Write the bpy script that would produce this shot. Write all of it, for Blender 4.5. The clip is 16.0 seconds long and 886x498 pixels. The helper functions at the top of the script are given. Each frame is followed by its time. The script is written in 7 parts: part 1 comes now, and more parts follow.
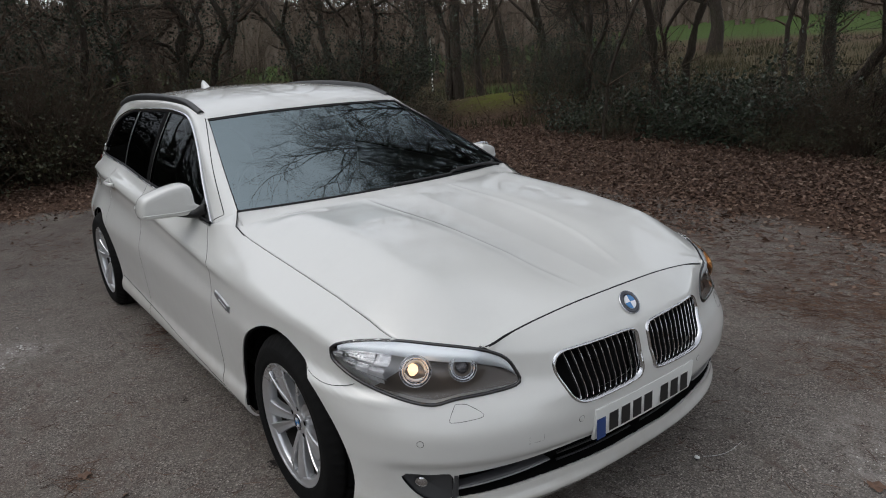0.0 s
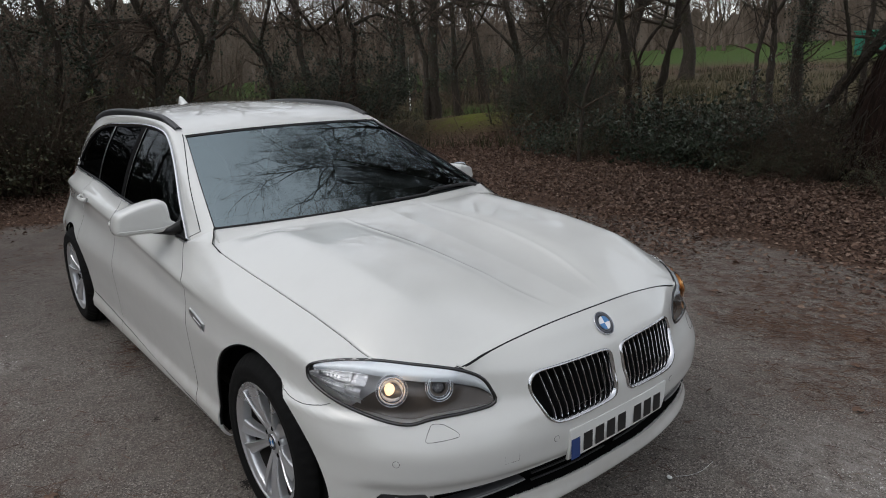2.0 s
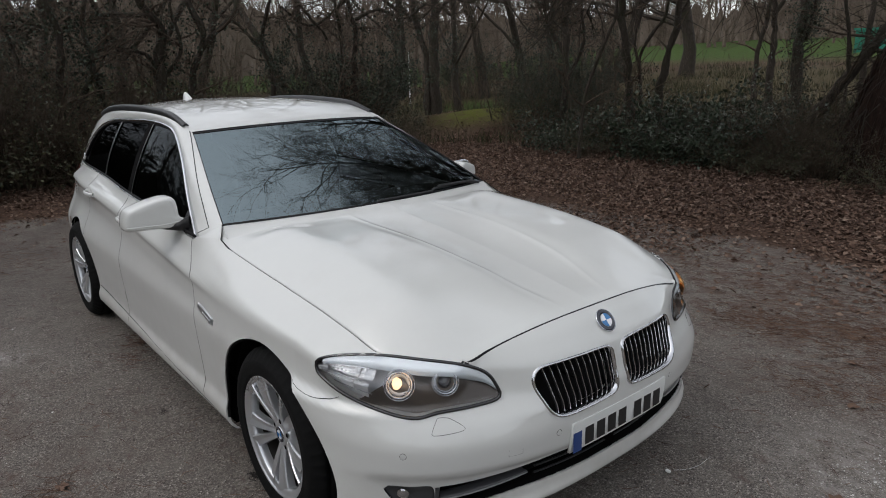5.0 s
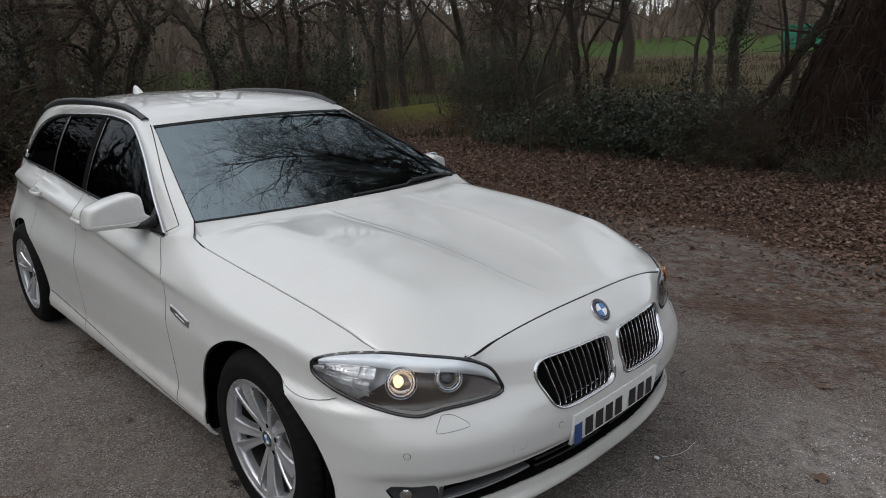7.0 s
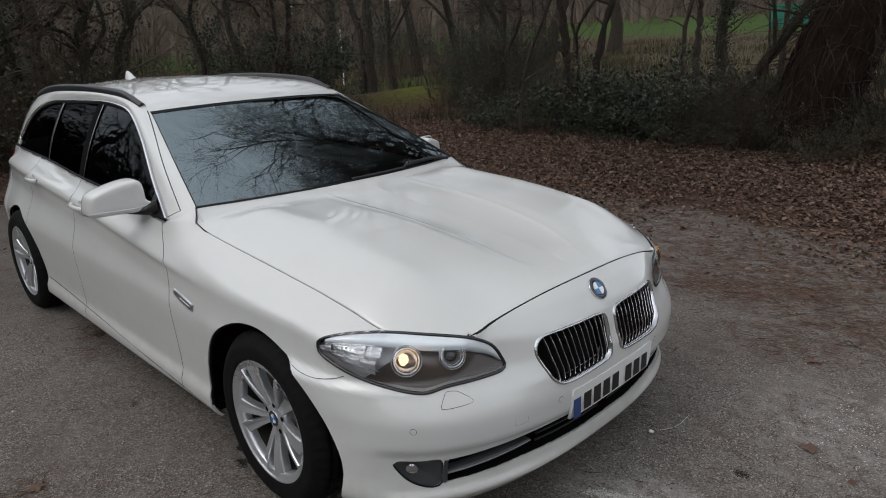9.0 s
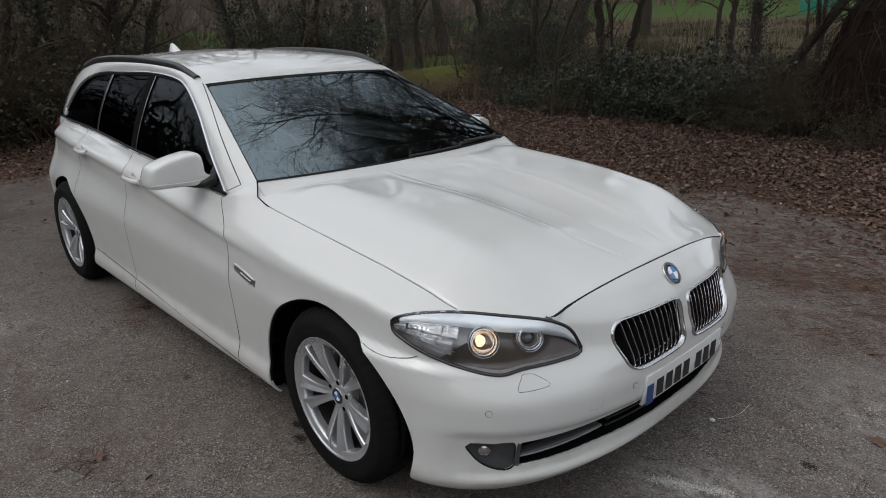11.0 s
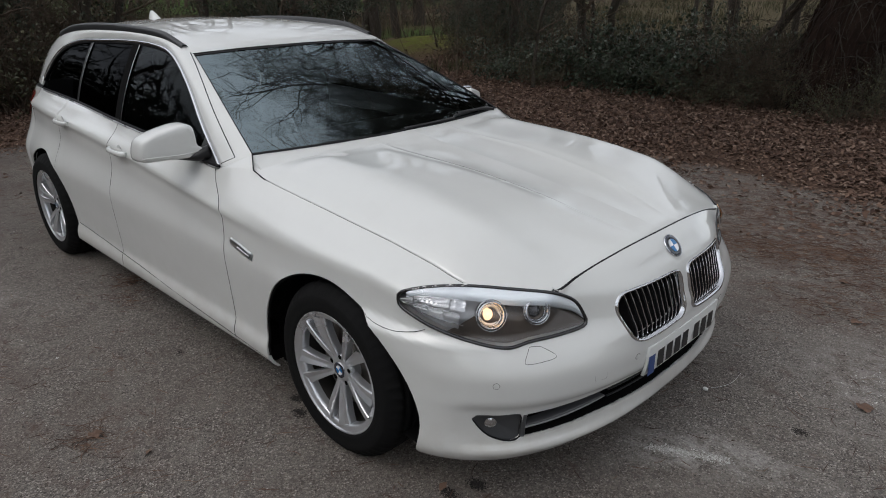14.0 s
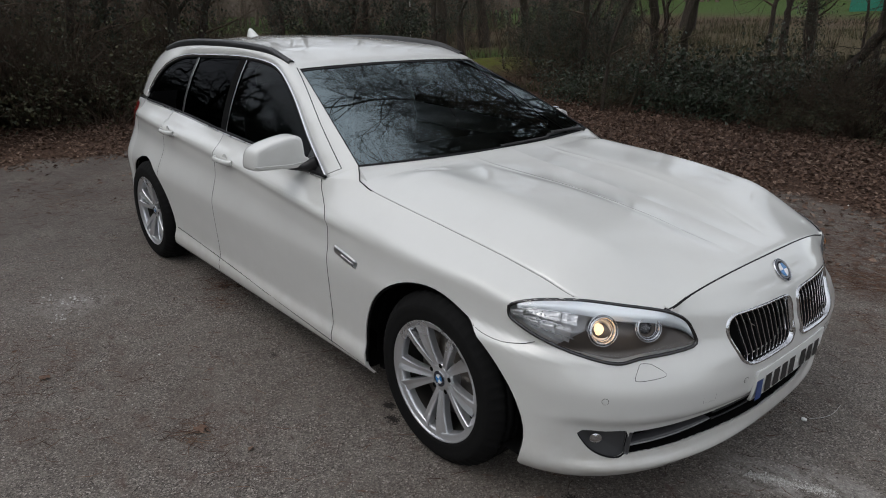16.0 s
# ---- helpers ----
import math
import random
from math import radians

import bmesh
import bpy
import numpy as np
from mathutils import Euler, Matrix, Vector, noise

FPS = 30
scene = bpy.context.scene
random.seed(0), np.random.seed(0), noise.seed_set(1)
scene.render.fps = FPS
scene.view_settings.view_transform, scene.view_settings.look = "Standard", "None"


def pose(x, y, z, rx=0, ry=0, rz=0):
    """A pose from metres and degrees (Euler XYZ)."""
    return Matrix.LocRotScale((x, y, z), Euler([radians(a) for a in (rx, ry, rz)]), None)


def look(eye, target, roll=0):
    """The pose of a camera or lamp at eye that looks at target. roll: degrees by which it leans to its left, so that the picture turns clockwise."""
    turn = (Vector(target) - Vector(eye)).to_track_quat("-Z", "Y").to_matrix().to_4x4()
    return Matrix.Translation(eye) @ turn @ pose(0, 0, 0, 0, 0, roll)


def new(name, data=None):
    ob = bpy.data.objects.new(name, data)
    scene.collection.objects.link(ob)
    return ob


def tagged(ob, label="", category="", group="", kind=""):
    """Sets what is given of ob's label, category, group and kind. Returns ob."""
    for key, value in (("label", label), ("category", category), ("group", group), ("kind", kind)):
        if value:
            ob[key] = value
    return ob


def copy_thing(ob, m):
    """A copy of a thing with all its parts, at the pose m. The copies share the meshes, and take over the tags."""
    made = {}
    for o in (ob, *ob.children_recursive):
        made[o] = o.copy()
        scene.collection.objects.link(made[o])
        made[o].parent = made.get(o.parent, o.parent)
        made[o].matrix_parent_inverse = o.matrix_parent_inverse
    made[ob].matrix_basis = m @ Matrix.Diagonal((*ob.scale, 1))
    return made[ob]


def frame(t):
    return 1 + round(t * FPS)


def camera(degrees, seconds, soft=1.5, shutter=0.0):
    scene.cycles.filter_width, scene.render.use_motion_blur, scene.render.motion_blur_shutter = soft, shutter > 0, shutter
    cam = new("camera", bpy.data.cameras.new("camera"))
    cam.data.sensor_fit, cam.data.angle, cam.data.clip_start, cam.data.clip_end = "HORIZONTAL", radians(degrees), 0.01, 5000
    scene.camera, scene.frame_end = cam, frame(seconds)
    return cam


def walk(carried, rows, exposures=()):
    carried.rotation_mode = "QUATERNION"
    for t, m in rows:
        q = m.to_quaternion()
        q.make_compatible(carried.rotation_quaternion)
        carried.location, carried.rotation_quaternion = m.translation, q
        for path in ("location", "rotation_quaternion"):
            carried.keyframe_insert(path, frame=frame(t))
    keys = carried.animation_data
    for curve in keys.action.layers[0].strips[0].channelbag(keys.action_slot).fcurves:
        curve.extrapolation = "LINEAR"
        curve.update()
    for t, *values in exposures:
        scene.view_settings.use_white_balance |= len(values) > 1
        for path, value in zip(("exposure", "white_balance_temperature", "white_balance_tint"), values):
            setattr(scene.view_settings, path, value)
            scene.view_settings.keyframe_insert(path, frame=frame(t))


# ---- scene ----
cam = camera(66.4, 16.0, 1.0)
PATH = [
    (0, (2.112, -1.737, 1.592), (0.568, -0.595, 1.032), -3.3),
    (0.5, (2.104, -1.741, 1.596), (0.565, -0.583, 1.054), -3.2),
    (1, (2.101, -1.736, 1.598), (0.571, -0.561, 1.071), -3.0),
    (1.5, (2.107, -1.748, 1.605), (0.591, -0.562, 1.063), -2.1),
    (2, (2.121, -1.752, 1.603), (0.612, -0.543, 1.092), -2.1),
    (2.5, (2.123, -1.773, 1.616), (0.621, -0.566, 1.081), -2.0),
    (3, (2.109, -1.776, 1.611), (0.581, -0.597, 1.086), -3.0),
    (3.5, (2.109, -1.774, 1.614), (0.572, -0.606, 1.091), -3.4),
    (4, (2.143, -1.787, 1.621), (0.608, -0.621, 1.086), -1.7),
    (4.2, (2.179, -1.788, 1.633), (0.646, -0.62, 1.1), -1.9),
    (6.3, (1.999, -1.873, 1.611), (0.577, -0.571, 1.079), -1.1),
    (6.5, (1.985, -1.886, 1.61), (0.575, -0.575, 1.07), -1.4),
    (7, (1.989, -1.889, 1.605), (0.597, -0.559, 1.063), -1.7),
    (7.5, (1.987, -1.898, 1.607), (0.612, -0.566, 1.03), -2.2),
    (8, (1.968, -1.909, 1.609), (0.605, -0.566, 1.026), -2.5),
    (8.5, (1.958, -1.931, 1.609), (0.603, -0.583, 1.018), -2.5),
    (9, (1.998, -1.953, 1.615), (0.637, -0.612, 1.025), -2.1),
    (9.5, (2.057, -1.984, 1.622), (0.642, -0.701, 1.03), -2.5),
    (9.7, (2.073, -1.999, 1.611), (0.617, -0.76, 1.026), -2.8),
    (11.8, (1.721, -2.073, 1.594), (0.38, -0.752, 0.918), -0.5),
    (12, (1.721, -2.061, 1.591), (0.375, -0.755, 0.897), -0.4),
    (12.5, (1.739, -2.065, 1.603), (0.399, -0.759, 0.897), -0.3),
    (13, (1.745, -2.088, 1.591), (0.416, -0.776, 0.876), -0.5),
    (13.5, (1.744, -2.103, 1.597), (0.424, -0.784, 0.877), -0.8),
    (14, (1.762, -2.123, 1.603), (0.45, -0.796, 0.884), -0.7),
    (14.5, (1.844, -2.155, 1.595), (0.494, -0.871, 0.867), -0.6),
    (15, (1.879, -2.194, 1.6), (0.445, -1.01, 0.863), -1.9),
    (15.5, (1.824, -2.225, 1.6), (0.326, -1.11, 0.885), -2.1),
    (16, (1.669, -2.299, 1.596), (0.239, -1.067, 0.934), -0.0),
]
walk(cam, [(t, look(eye, target, roll)) for t, eye, target, roll in PATH])

# ---- light: overcast winter day ----
world = bpy.data.worlds.new("overcast_sky")
scene.world = world
world.use_nodes = True
wn, wl = world.node_tree.nodes, world.node_tree.links
sky = wn.new("ShaderNodeTexSky")
sky.sky_type = "NISHITA"
sky.sun_disc = False
sky.sun_elevation, sky.sun_rotation = radians(55), radians(200)
sky.air_density, sky.dust_density, sky.ozone_density = 1.0, 1.5, 1.0
grey = wn.new("ShaderNodeHueSaturation")
grey.inputs["Saturation"].default_value = 0.26
wl.new(sky.outputs["Color"], grey.inputs["Color"])
wl.new(grey.outputs["Color"], wn["Background"].inputs["Color"])
wn["Background"].inputs["Strength"].default_value = 0.15

sun_data = bpy.data.lights.new("sun", "SUN")
sun_data.energy, sun_data.angle, sun_data.color = 0.28, radians(140), (1.0, 0.97, 0.93)
sun = new("sun", sun_data)
sun.matrix_world = look((0, 0, 30), (-0.5, -0.5, 0))
scene.view_settings.exposure = 0.61

# ---- materials ----
def graph(name):
    m = bpy.data.materials.new(name)
    m.use_nodes = True
    nt = m.node_tree
    return m, nt, nt.nodes["Principled BSDF"]


def coords(nt, scale=1.0):
    tc = nt.nodes.new("ShaderNodeTexCoord")
    mp = nt.nodes.new("ShaderNodeMapping")
    s = scale if isinstance(scale, tuple) else (scale, scale, scale)
    mp.inputs["Scale"].default_value = s
    nt.links.new(tc.outputs["Object"], mp.inputs["Vector"])
    return mp.outputs["Vector"]


def noise_tex(nt, vec, scale, detail=4.0, rough=0.6):
    n = nt.nodes.new("ShaderNodeTexNoise")
    n.inputs["Scale"].default_value, n.inputs["Detail"].default_value, n.inputs["Roughness"].default_value = scale, detail, rough
    if vec is not None:
        nt.links.new(vec, n.inputs["Vector"])
    return n.outputs["Fac"]


def ramp(nt, fac, stops):
    r = nt.nodes.new("ShaderNodeValToRGB")
    els = r.color_ramp.elements
    while len(els) < len(stops):
        els.new(0.5)
    for e, (p, c) in zip(els, stops):
        e.position = p
        e.color = (*c, 1) if isinstance(c, tuple) else (c, c, c, 1)
    nt.links.new(fac, r.inputs["Fac"])
    return r.outputs["Color"]


def mixc(nt, fac, a, b, kind="MIX"):
    n = nt.nodes.new("ShaderNodeMix")
    n.data_type, n.blend_type = "RGBA", kind
    for k, val in ((0, fac), (6, a), (7, b)):
        sock = n.inputs[k]
        if isinstance(val, (int, float)):
            sock.default_value = val if k == 0 else (val, val, val, 1)
        elif isinstance(val, tuple):
            sock.default_value = (*val, 1)
        else:
            nt.links.new(val, sock)
    return n.outputs[2]


def bump(nt, bsdf, height, strength, dist=0.01):
    b = nt.nodes.new("ShaderNodeBump")
    b.inputs["Strength"].default_value, b.inputs["Distance"].default_value = strength, dist
    nt.links.new(height, b.inputs["Height"])
    nt.links.new(b.outputs["Normal"], bsdf.inputs["Normal"])


def plain(name, col, rough=0.5, metal=0.0, vary=0.15, scale=30.0, bumps=0.0, coat=0.0, spec=0.5):
    m, nt, b = graph(name)
    v = coords(nt)
    f = noise_tex(nt, v, scale, 5.0)
    g = noise_tex(nt, v, scale * 0.12, 3.0)
    c = mixc(nt, f, tuple(x * (1 - vary) for x in col), tuple(min(1, x * (1 + vary)) for x in col))
    c = mixc(nt, g, c, tuple(x * (1 - vary * 0.6) for x in col))
    nt.links.new(c, b.inputs["Base Color"])
    rr = nt.nodes.new("ShaderNodeMapRange")
    rr.inputs["To Min"].default_value, rr.inputs["To Max"].default_value = rough * 0.8, min(1, rough * 1.2)
    nt.links.new(g, rr.inputs["Value"])
    nt.links.new(rr.outputs["Result"], b.inputs["Roughness"])
    b.inputs["Metallic"].default_value, b.inputs["Coat Weight"].default_value = metal, coat
    b.inputs["Specular IOR Level"].default_value = spec
    b.inputs["Coat Roughness"].default_value = 0.04
    if bumps:
        bump(nt, b, f, bumps)
    return m


def paint_material():
    m, nt, b = graph("white_car_paint")
    v = coords(nt)
    grime = noise_tex(nt, v, 3.0, 6.0, 0.7)
    c = mixc(nt, ramp(nt, grime, ((0.45, 0.0), (0.8, 0.5))), (0.600, 0.605, 0.583), (0.54, 0.54, 0.518))
    # road film low on the sills
    sep = nt.nodes.new("ShaderNodeSeparateXYZ")
    nt.links.new(v, sep.inputs[0])
    low = nt.nodes.new("ShaderNodeMapRange")
    low.inputs["From Min"].default_value, low.inputs["From Max"].default_value = 0.42, 0.17
    nt.links.new(sep.outputs["Z"], low.inputs["Value"])
    film = nt.nodes.new("ShaderNodeMath")
    film.operation = "MULTIPLY"
    nt.links.new(low.outputs["Result"], film.inputs[0])
    nt.links.new(ramp(nt, noise_tex(nt, v, 14.0, 6.0), ((0.3, 0.05), (0.75, 0.6))), film.inputs[1])
    c = mixc(nt, film.outputs[0], c, (0.42, 0.39, 0.34))
    nt.links.new(c, b.inputs["Base Color"])
    b.inputs["Roughness"].default_value = 0.6
    b.inputs["Specular IOR Level"].default_value = 0.3
    b.inputs["Coat Weight"].default_value, b.inputs["Coat Roughness"].default_value = 1.0, 0.03
    b.inputs["Coat IOR"].default_value = 1.74
    # ripple of the lacquer
    bp = nt.nodes.new("ShaderNodeBump")
    bp.inputs["Strength"].default_value, bp.inputs["Distance"].default_value = 0.16, 0.004
    nt.links.new(noise_tex(nt, v, 7.0, 2.0, 0.5), bp.inputs["Height"])
    nt.links.new(bp.outputs["Normal"], b.inputs["Coat Normal"])
    return m


def glass_material(name, tint, ior=1.6, rough=0.0, sheen=(1, 1, 1)):
    m = bpy.data.materials.new(name)
    m.use_nodes = True
    nt = m.node_tree
    nt.nodes.clear()
    out = nt.nodes.new("ShaderNodeOutputMaterial")
    tr, gl = nt.nodes.new("ShaderNodeBsdfTransparent"), nt.nodes.new("ShaderNodeBsdfGlossy")
    tr.inputs["Color"].default_value = (*tint, 1)
    gl.inputs["Roughness"].default_value = rough
    gl.inputs["Color"].default_value = (*sheen, 1)
    fr, mx = nt.nodes.new("ShaderNodeFresnel"), nt.nodes.new("ShaderNodeMixShader")
    fr.inputs["IOR"].default_value = ior
    nt.links.new(fr.outputs[0], mx.inputs[0])
    nt.links.new(tr.outputs[0], mx.inputs[1])
    nt.links.new(gl.outputs[0], mx.inputs[2])
    nt.links.new(mx.outputs[0], out.inputs["Surface"])
    return m


PAINT = paint_material()
BLACK_TRIM = plain("black_plastic_trim", (0.012, 0.012, 0.013), 0.45)
GLOSS_BLACK = plain("gloss_black_trim", (0.006, 0.006, 0.007), 0.12, coat=0.6)
SEAL = plain("black_rubber_seal", (0.010, 0.010, 0.011), 0.6, spec=0.15)
# near-black for liners and trim, and for the shade inside gaps and openings
DARK_VOID = plain("black_liner_and_shade", (0.006, 0.006, 0.006), 0.9, spec=0.04)
CHROME = plain("chrome", (0.64, 0.65, 0.67), 0.12, 1.0, vary=0.05)
SATIN = plain("satin_aluminium_trim", (0.55, 0.56, 0.57), 0.28, 1.0, vary=0.06)
ALLOY = plain("painted_alloy_silver", (0.62, 0.63, 0.65), 0.28, 0.75, vary=0.14, scale=18, coat=0.5)
DISC = plain("brushed_brake_disc", (0.22, 0.20, 0.18), 0.40, 0.9)
RUBBER = plain("tyre_rubber", (0.009, 0.009, 0.009), 0.9, vary=0.35, scale=60, bumps=0.15, spec=0.10)
GREY_PLASTIC = plain("grey_plastic", (0.05, 0.052, 0.055), 0.35)
LAMP_GREY = plain("grey_lamp_bezel", (0.52, 0.53, 0.54), 0.30, 0.3)
WHITE_PLASTIC = plain("white_plate", (0.72, 0.73, 0.71), 0.35, vary=0.05)
BLUE = plain("blue_enamel", (0.025, 0.17, 0.42), 0.25, vary=0.08, coat=0.8)
NAVY = plain("navy_plate_band", (0.022, 0.055, 0.19), 0.3, vary=0.12)
WHITE_ENAMEL = plain("white_enamel", (0.75, 0.77, 0.80), 0.25, vary=0.05, coat=0.8)
INK = plain("black_characters", (0.012, 0.012, 0.012), 0.5)
LEATHER = plain("dark_seat_fabric", (0.018, 0.018, 0.020), 0.7, scale=80, bumps=0.1)
CABIN = plain("cabin_plastic", (0.016, 0.017, 0.018), 0.65)
WINDSCREEN_GLASS = glass_material("windscreen_glass", (0.50, 0.55, 0.55), 6.0, 0.0, (0.46, 0.555, 0.585))
SIDE_GLASS = glass_material("side_window_glass", (0.16, 0.185, 0.185), 1.17, 0.0, (0.62, 0.66, 0.68))
PRIVACY_GLASS = glass_material("dark_privacy_glass", (0.03, 0.03, 0.034), 1.10, 0.0, (0.32, 0.33, 0.35))
LENS_GLASS = glass_material("clear_lamp_lens", (0.97, 0.97, 0.98), 1.40, 0.02)
AMBER = plain("amber_reflection", (0.80, 0.36, 0.08), 0.3)


def glow_material(name, col, strength):
    m, nt, b = graph(name)
    b.inputs["Base Color"].default_value = (*col, 1)
    b.inputs["Emission Color"].default_value = (*col, 1)
    b.inputs["Emission Strength"].default_value = strength
    return m


LAMP_GLOW = glow_material("lit_lamp_bulb", (1.0, 0.72, 0.42), 0.80)

# ---- mesh helpers ----
def pch(xq, xs, ys):
    """Monotone cubic through the knots (xs rising or falling)."""
    xs, ys, xq = np.asarray(xs, float), np.asarray(ys, float), np.asarray(xq, float)
    if xs[0] > xs[-1]:
        xs, ys = xs[::-1], ys[::-1]
    h, d = np.diff(xs), np.diff(ys) / np.diff(xs)
    m = np.zeros_like(ys)
    for i in range(1, len(xs) - 1):
        if d[i - 1] * d[i] > 0:
            w1, w2 = 2 * h[i] + h[i - 1], h[i] + 2 * h[i - 1]
            m[i] = (w1 + w2) / (w1 / d[i - 1] + w2 / d[i])
    m[0], m[-1] = d[0], d[-1]
    q = np.clip(xq, xs[0], xs[-1])
    i = np.clip(np.searchsorted(xs, q) - 1, 0, len(xs) - 2)
    t = (q - xs[i]) / h[i]
    return (ys[i] * (2 * t**3 - 3 * t**2 + 1) + h[i] * m[i] * (t**3 - 2 * t**2 + t) + ys[i + 1] * (3 * t**2 - 2 * t**3) + h[i] * m[i + 1] * (t**3 - t**2))


def smooth(a, b, x):
    t = np.clip((np.asarray(x, float) - a) / (b - a), 0, 1)
    return t * t * (3 - 2 * t)


def spline(points, n, closed=False):
    """Catmull-Rom curve through points, n samples, about even in length."""
    p = np.asarray(points, float)
    k = len(p)
    q = np.vstack((p[-1:], p, p[:2])) if closed else np.vstack((2 * p[:1] - p[1:2], p, 2 * p[-1:] - p[-2:-1]))
    out = []
    for i in range(k if closed else k - 1):
        a, b, c, d = q[i], q[i + 1], q[i + 2], q[i + 3]
        t = np.linspace(0, 1, 16, endpoint=False)[:, None]
        out.append(0.5 * (2 * b + (c - a) * t + (2 * a - 5 * b + 4 * c - d) * t**2 + (3 * b - a - 3 * c + d) * t**3))
    out = np.vstack(out + [p[:1] if closed else p[-1:]])
    s = np.concatenate(([0], np.cumsum(np.linalg.norm(np.diff(out, axis=0), axis=1))))
    u = np.linspace(0, s[-1], n, endpoint=not closed)
    return np.stack([np.interp(u, s, out[:, j]) for j in range(3)], 1)


def mesh_of(name, V, F, material, shade=True):
    me = bpy.data.meshes.new(name)
    me.from_pydata([tuple(map(float, v)) for v in V], [], [tuple(map(int, f)) for f in F])
    me.validate()
    if shade:
        me.polygons.foreach_set("use_smooth", [True] * len(me.polygons))
    me.materials.append(material)
    me.update()
    return me


def part(name, geo, material, parent=None, label="", shade=True):
    """One mesh object, from (verts, faces) or a bmesh, under a thing or a part."""
    if isinstance(geo, bmesh.types.BMesh):
        me = bpy.data.meshes.new(name)
        geo.to_mesh(me)
        geo.free()
        if shade:
            me.polygons.foreach_set("use_smooth", [True] * len(me.polygons))
        me.materials.append(material)
    else:
        me = mesh_of(name, geo[0], geo[1], material, shade)
    ob = new(name, me)
    ob.parent = parent
    if label:
        tagged(ob, label)
    return ob


def thing(name, label, category, m=None, group="", kind=""):
    ob = new(name)
    ob.empty_display_size = 0.1
    if m is not None:
        ob.matrix_world = m
    return tagged(ob, label, category, group, kind)


def grid(P, closed_u=False, closed_v=False, flip=False):
    P = np.asarray(P, float)
    nu, nv = P.shape[:2]
    F = []
    for i in range(nu if closed_u else nu - 1):
        for j in range(nv if closed_v else nv - 1):
            a, b = i * nv + j, ((i + 1) % nu) * nv + j
            c, d = ((i + 1) % nu) * nv + (j + 1) % nv, i * nv + (j + 1) % nv
            F.append((d, c, b, a) if flip else (a, b, c, d))
    return P.reshape(-1, 3), F


def mirrored(geo):
    return np.asarray(geo[0]) * (1, -1, 1), [f[::-1] for f in geo[1]]


def facing(geo, way):
    """The same surface with its normals turned to the side of way."""
    V, F = np.asarray(geo[0], float), geo[1]
    n = sum(np.cross(V[f[1]] - V[f[0]], V[f[2]] - V[f[0]]) for f in F)
    return (V, F) if n @ np.asarray(way, float) > 0 else (V, [f[::-1] for f in F])


def joined(*geos):
    V, F, k = [], [], 0
    for v, f in geos:
        V.append(np.asarray(v, float))
        F += [tuple(i + k for i in g) for g in f]
        k += len(v)
    return np.vstack(V), F


def tube(points, radii, sides=6, closed=False, flat=1.0, caps=True):
    """A tapered tube along points."""
    p = np.asarray(points, float)
    n = len(p)
    r = np.broadcast_to(np.asarray(radii, float), (n,))
    t = np.roll(p, -1, 0) - np.roll(p, 1, 0) if closed else np.gradient(p, axis=0)
    t /= np.linalg.norm(t, axis=1)[:, None] + 1e-12
    up = np.array((0.0, 0, 1)) if abs(t[0][2]) < 0.9 else np.array((1.0, 0, 0))
    rings = []
    for i in range(n):
        s = np.cross(t[i], up)
        s /= np.linalg.norm(s) + 1e-12
        up = np.cross(s, t[i])
        a = np.linspace(0, 2 * math.pi, sides, endpoint=False)[:, None]
        rings.append(p[i] + r[i] * (np.cos(a) * s * flat + np.sin(a) * up))
    V, F = grid(rings, closed_u=closed, closed_v=True)
    if caps and not closed:
        F += [tuple(range(sides - 1, -1, -1)), tuple((n - 1) * sides + k for k in range(sides))]
    return V, F


def revolve(profile, sides=64, flip=False):
    """Profile of (radius, y) turned round the y axis."""
    a = np.linspace(0, 2 * math.pi, sides, endpoint=False)
    P = [[(r * math.cos(k), y, r * math.sin(k)) for r, y in profile] for k in a]
    return grid(P, closed_u=True, flip=flip)


def blob(centre, half, power=2.6, nu=24, nv=14):
    """A rounded box: a superellipsoid."""
    u, v = np.linspace(0, 2 * math.pi, nu, endpoint=False), np.linspace(-math.pi / 2, math.pi / 2, nv)
    e = 2 / power
    f = lambda w: np.sign(w) * np.abs(w) ** e
    P = [[(centre[0] + half[0] * f(np.cos(b)) * f(np.cos(a)), centre[1] + half[1] * f(np.cos(b)) * f(np.sin(a)), centre[2] + half[2] * f(np.sin(b))) for b in v] for a in u]
    return grid(P, closed_u=True)


def box(a, b):
    x0, y0, z0 = a
    x1, y1, z1 = b
    V = [(x0, y0, z0), (x1, y0, z0), (x1, y1, z0), (x0, y1, z0), (x0, y0, z1), (x1, y0, z1), (x1, y1, z1), (x0, y1, z1)]
    return np.array(V, float), [(3, 2, 1, 0), (4, 5, 6, 7), (0, 1, 5, 4), (1, 2, 6, 5), (2, 3, 7, 6), (3, 0, 4, 7)]


def disc(centre, normal, radius, n=24, bulge=0.0):
    """A round cap, domed by bulge."""
    c, w = np.array(centre, float), np.array(normal, float)
    w /= np.linalg.norm(w)
    s = np.cross(w, (0, 0, 1) if abs(w[2]) < 0.9 else (1, 0, 0))
    s /= np.linalg.norm(s)
    t = np.cross(w, s)
    P = [[c + radius * k * (math.cos(a) * s + math.sin(a) * t) + w * bulge * (1 - k * k) for k in (1.0, 0.75, 0.5, 0.25, 0.02)] for a in np.linspace(0, 2 * math.pi, n, endpoint=False)]
    return grid(P, closed_u=True)


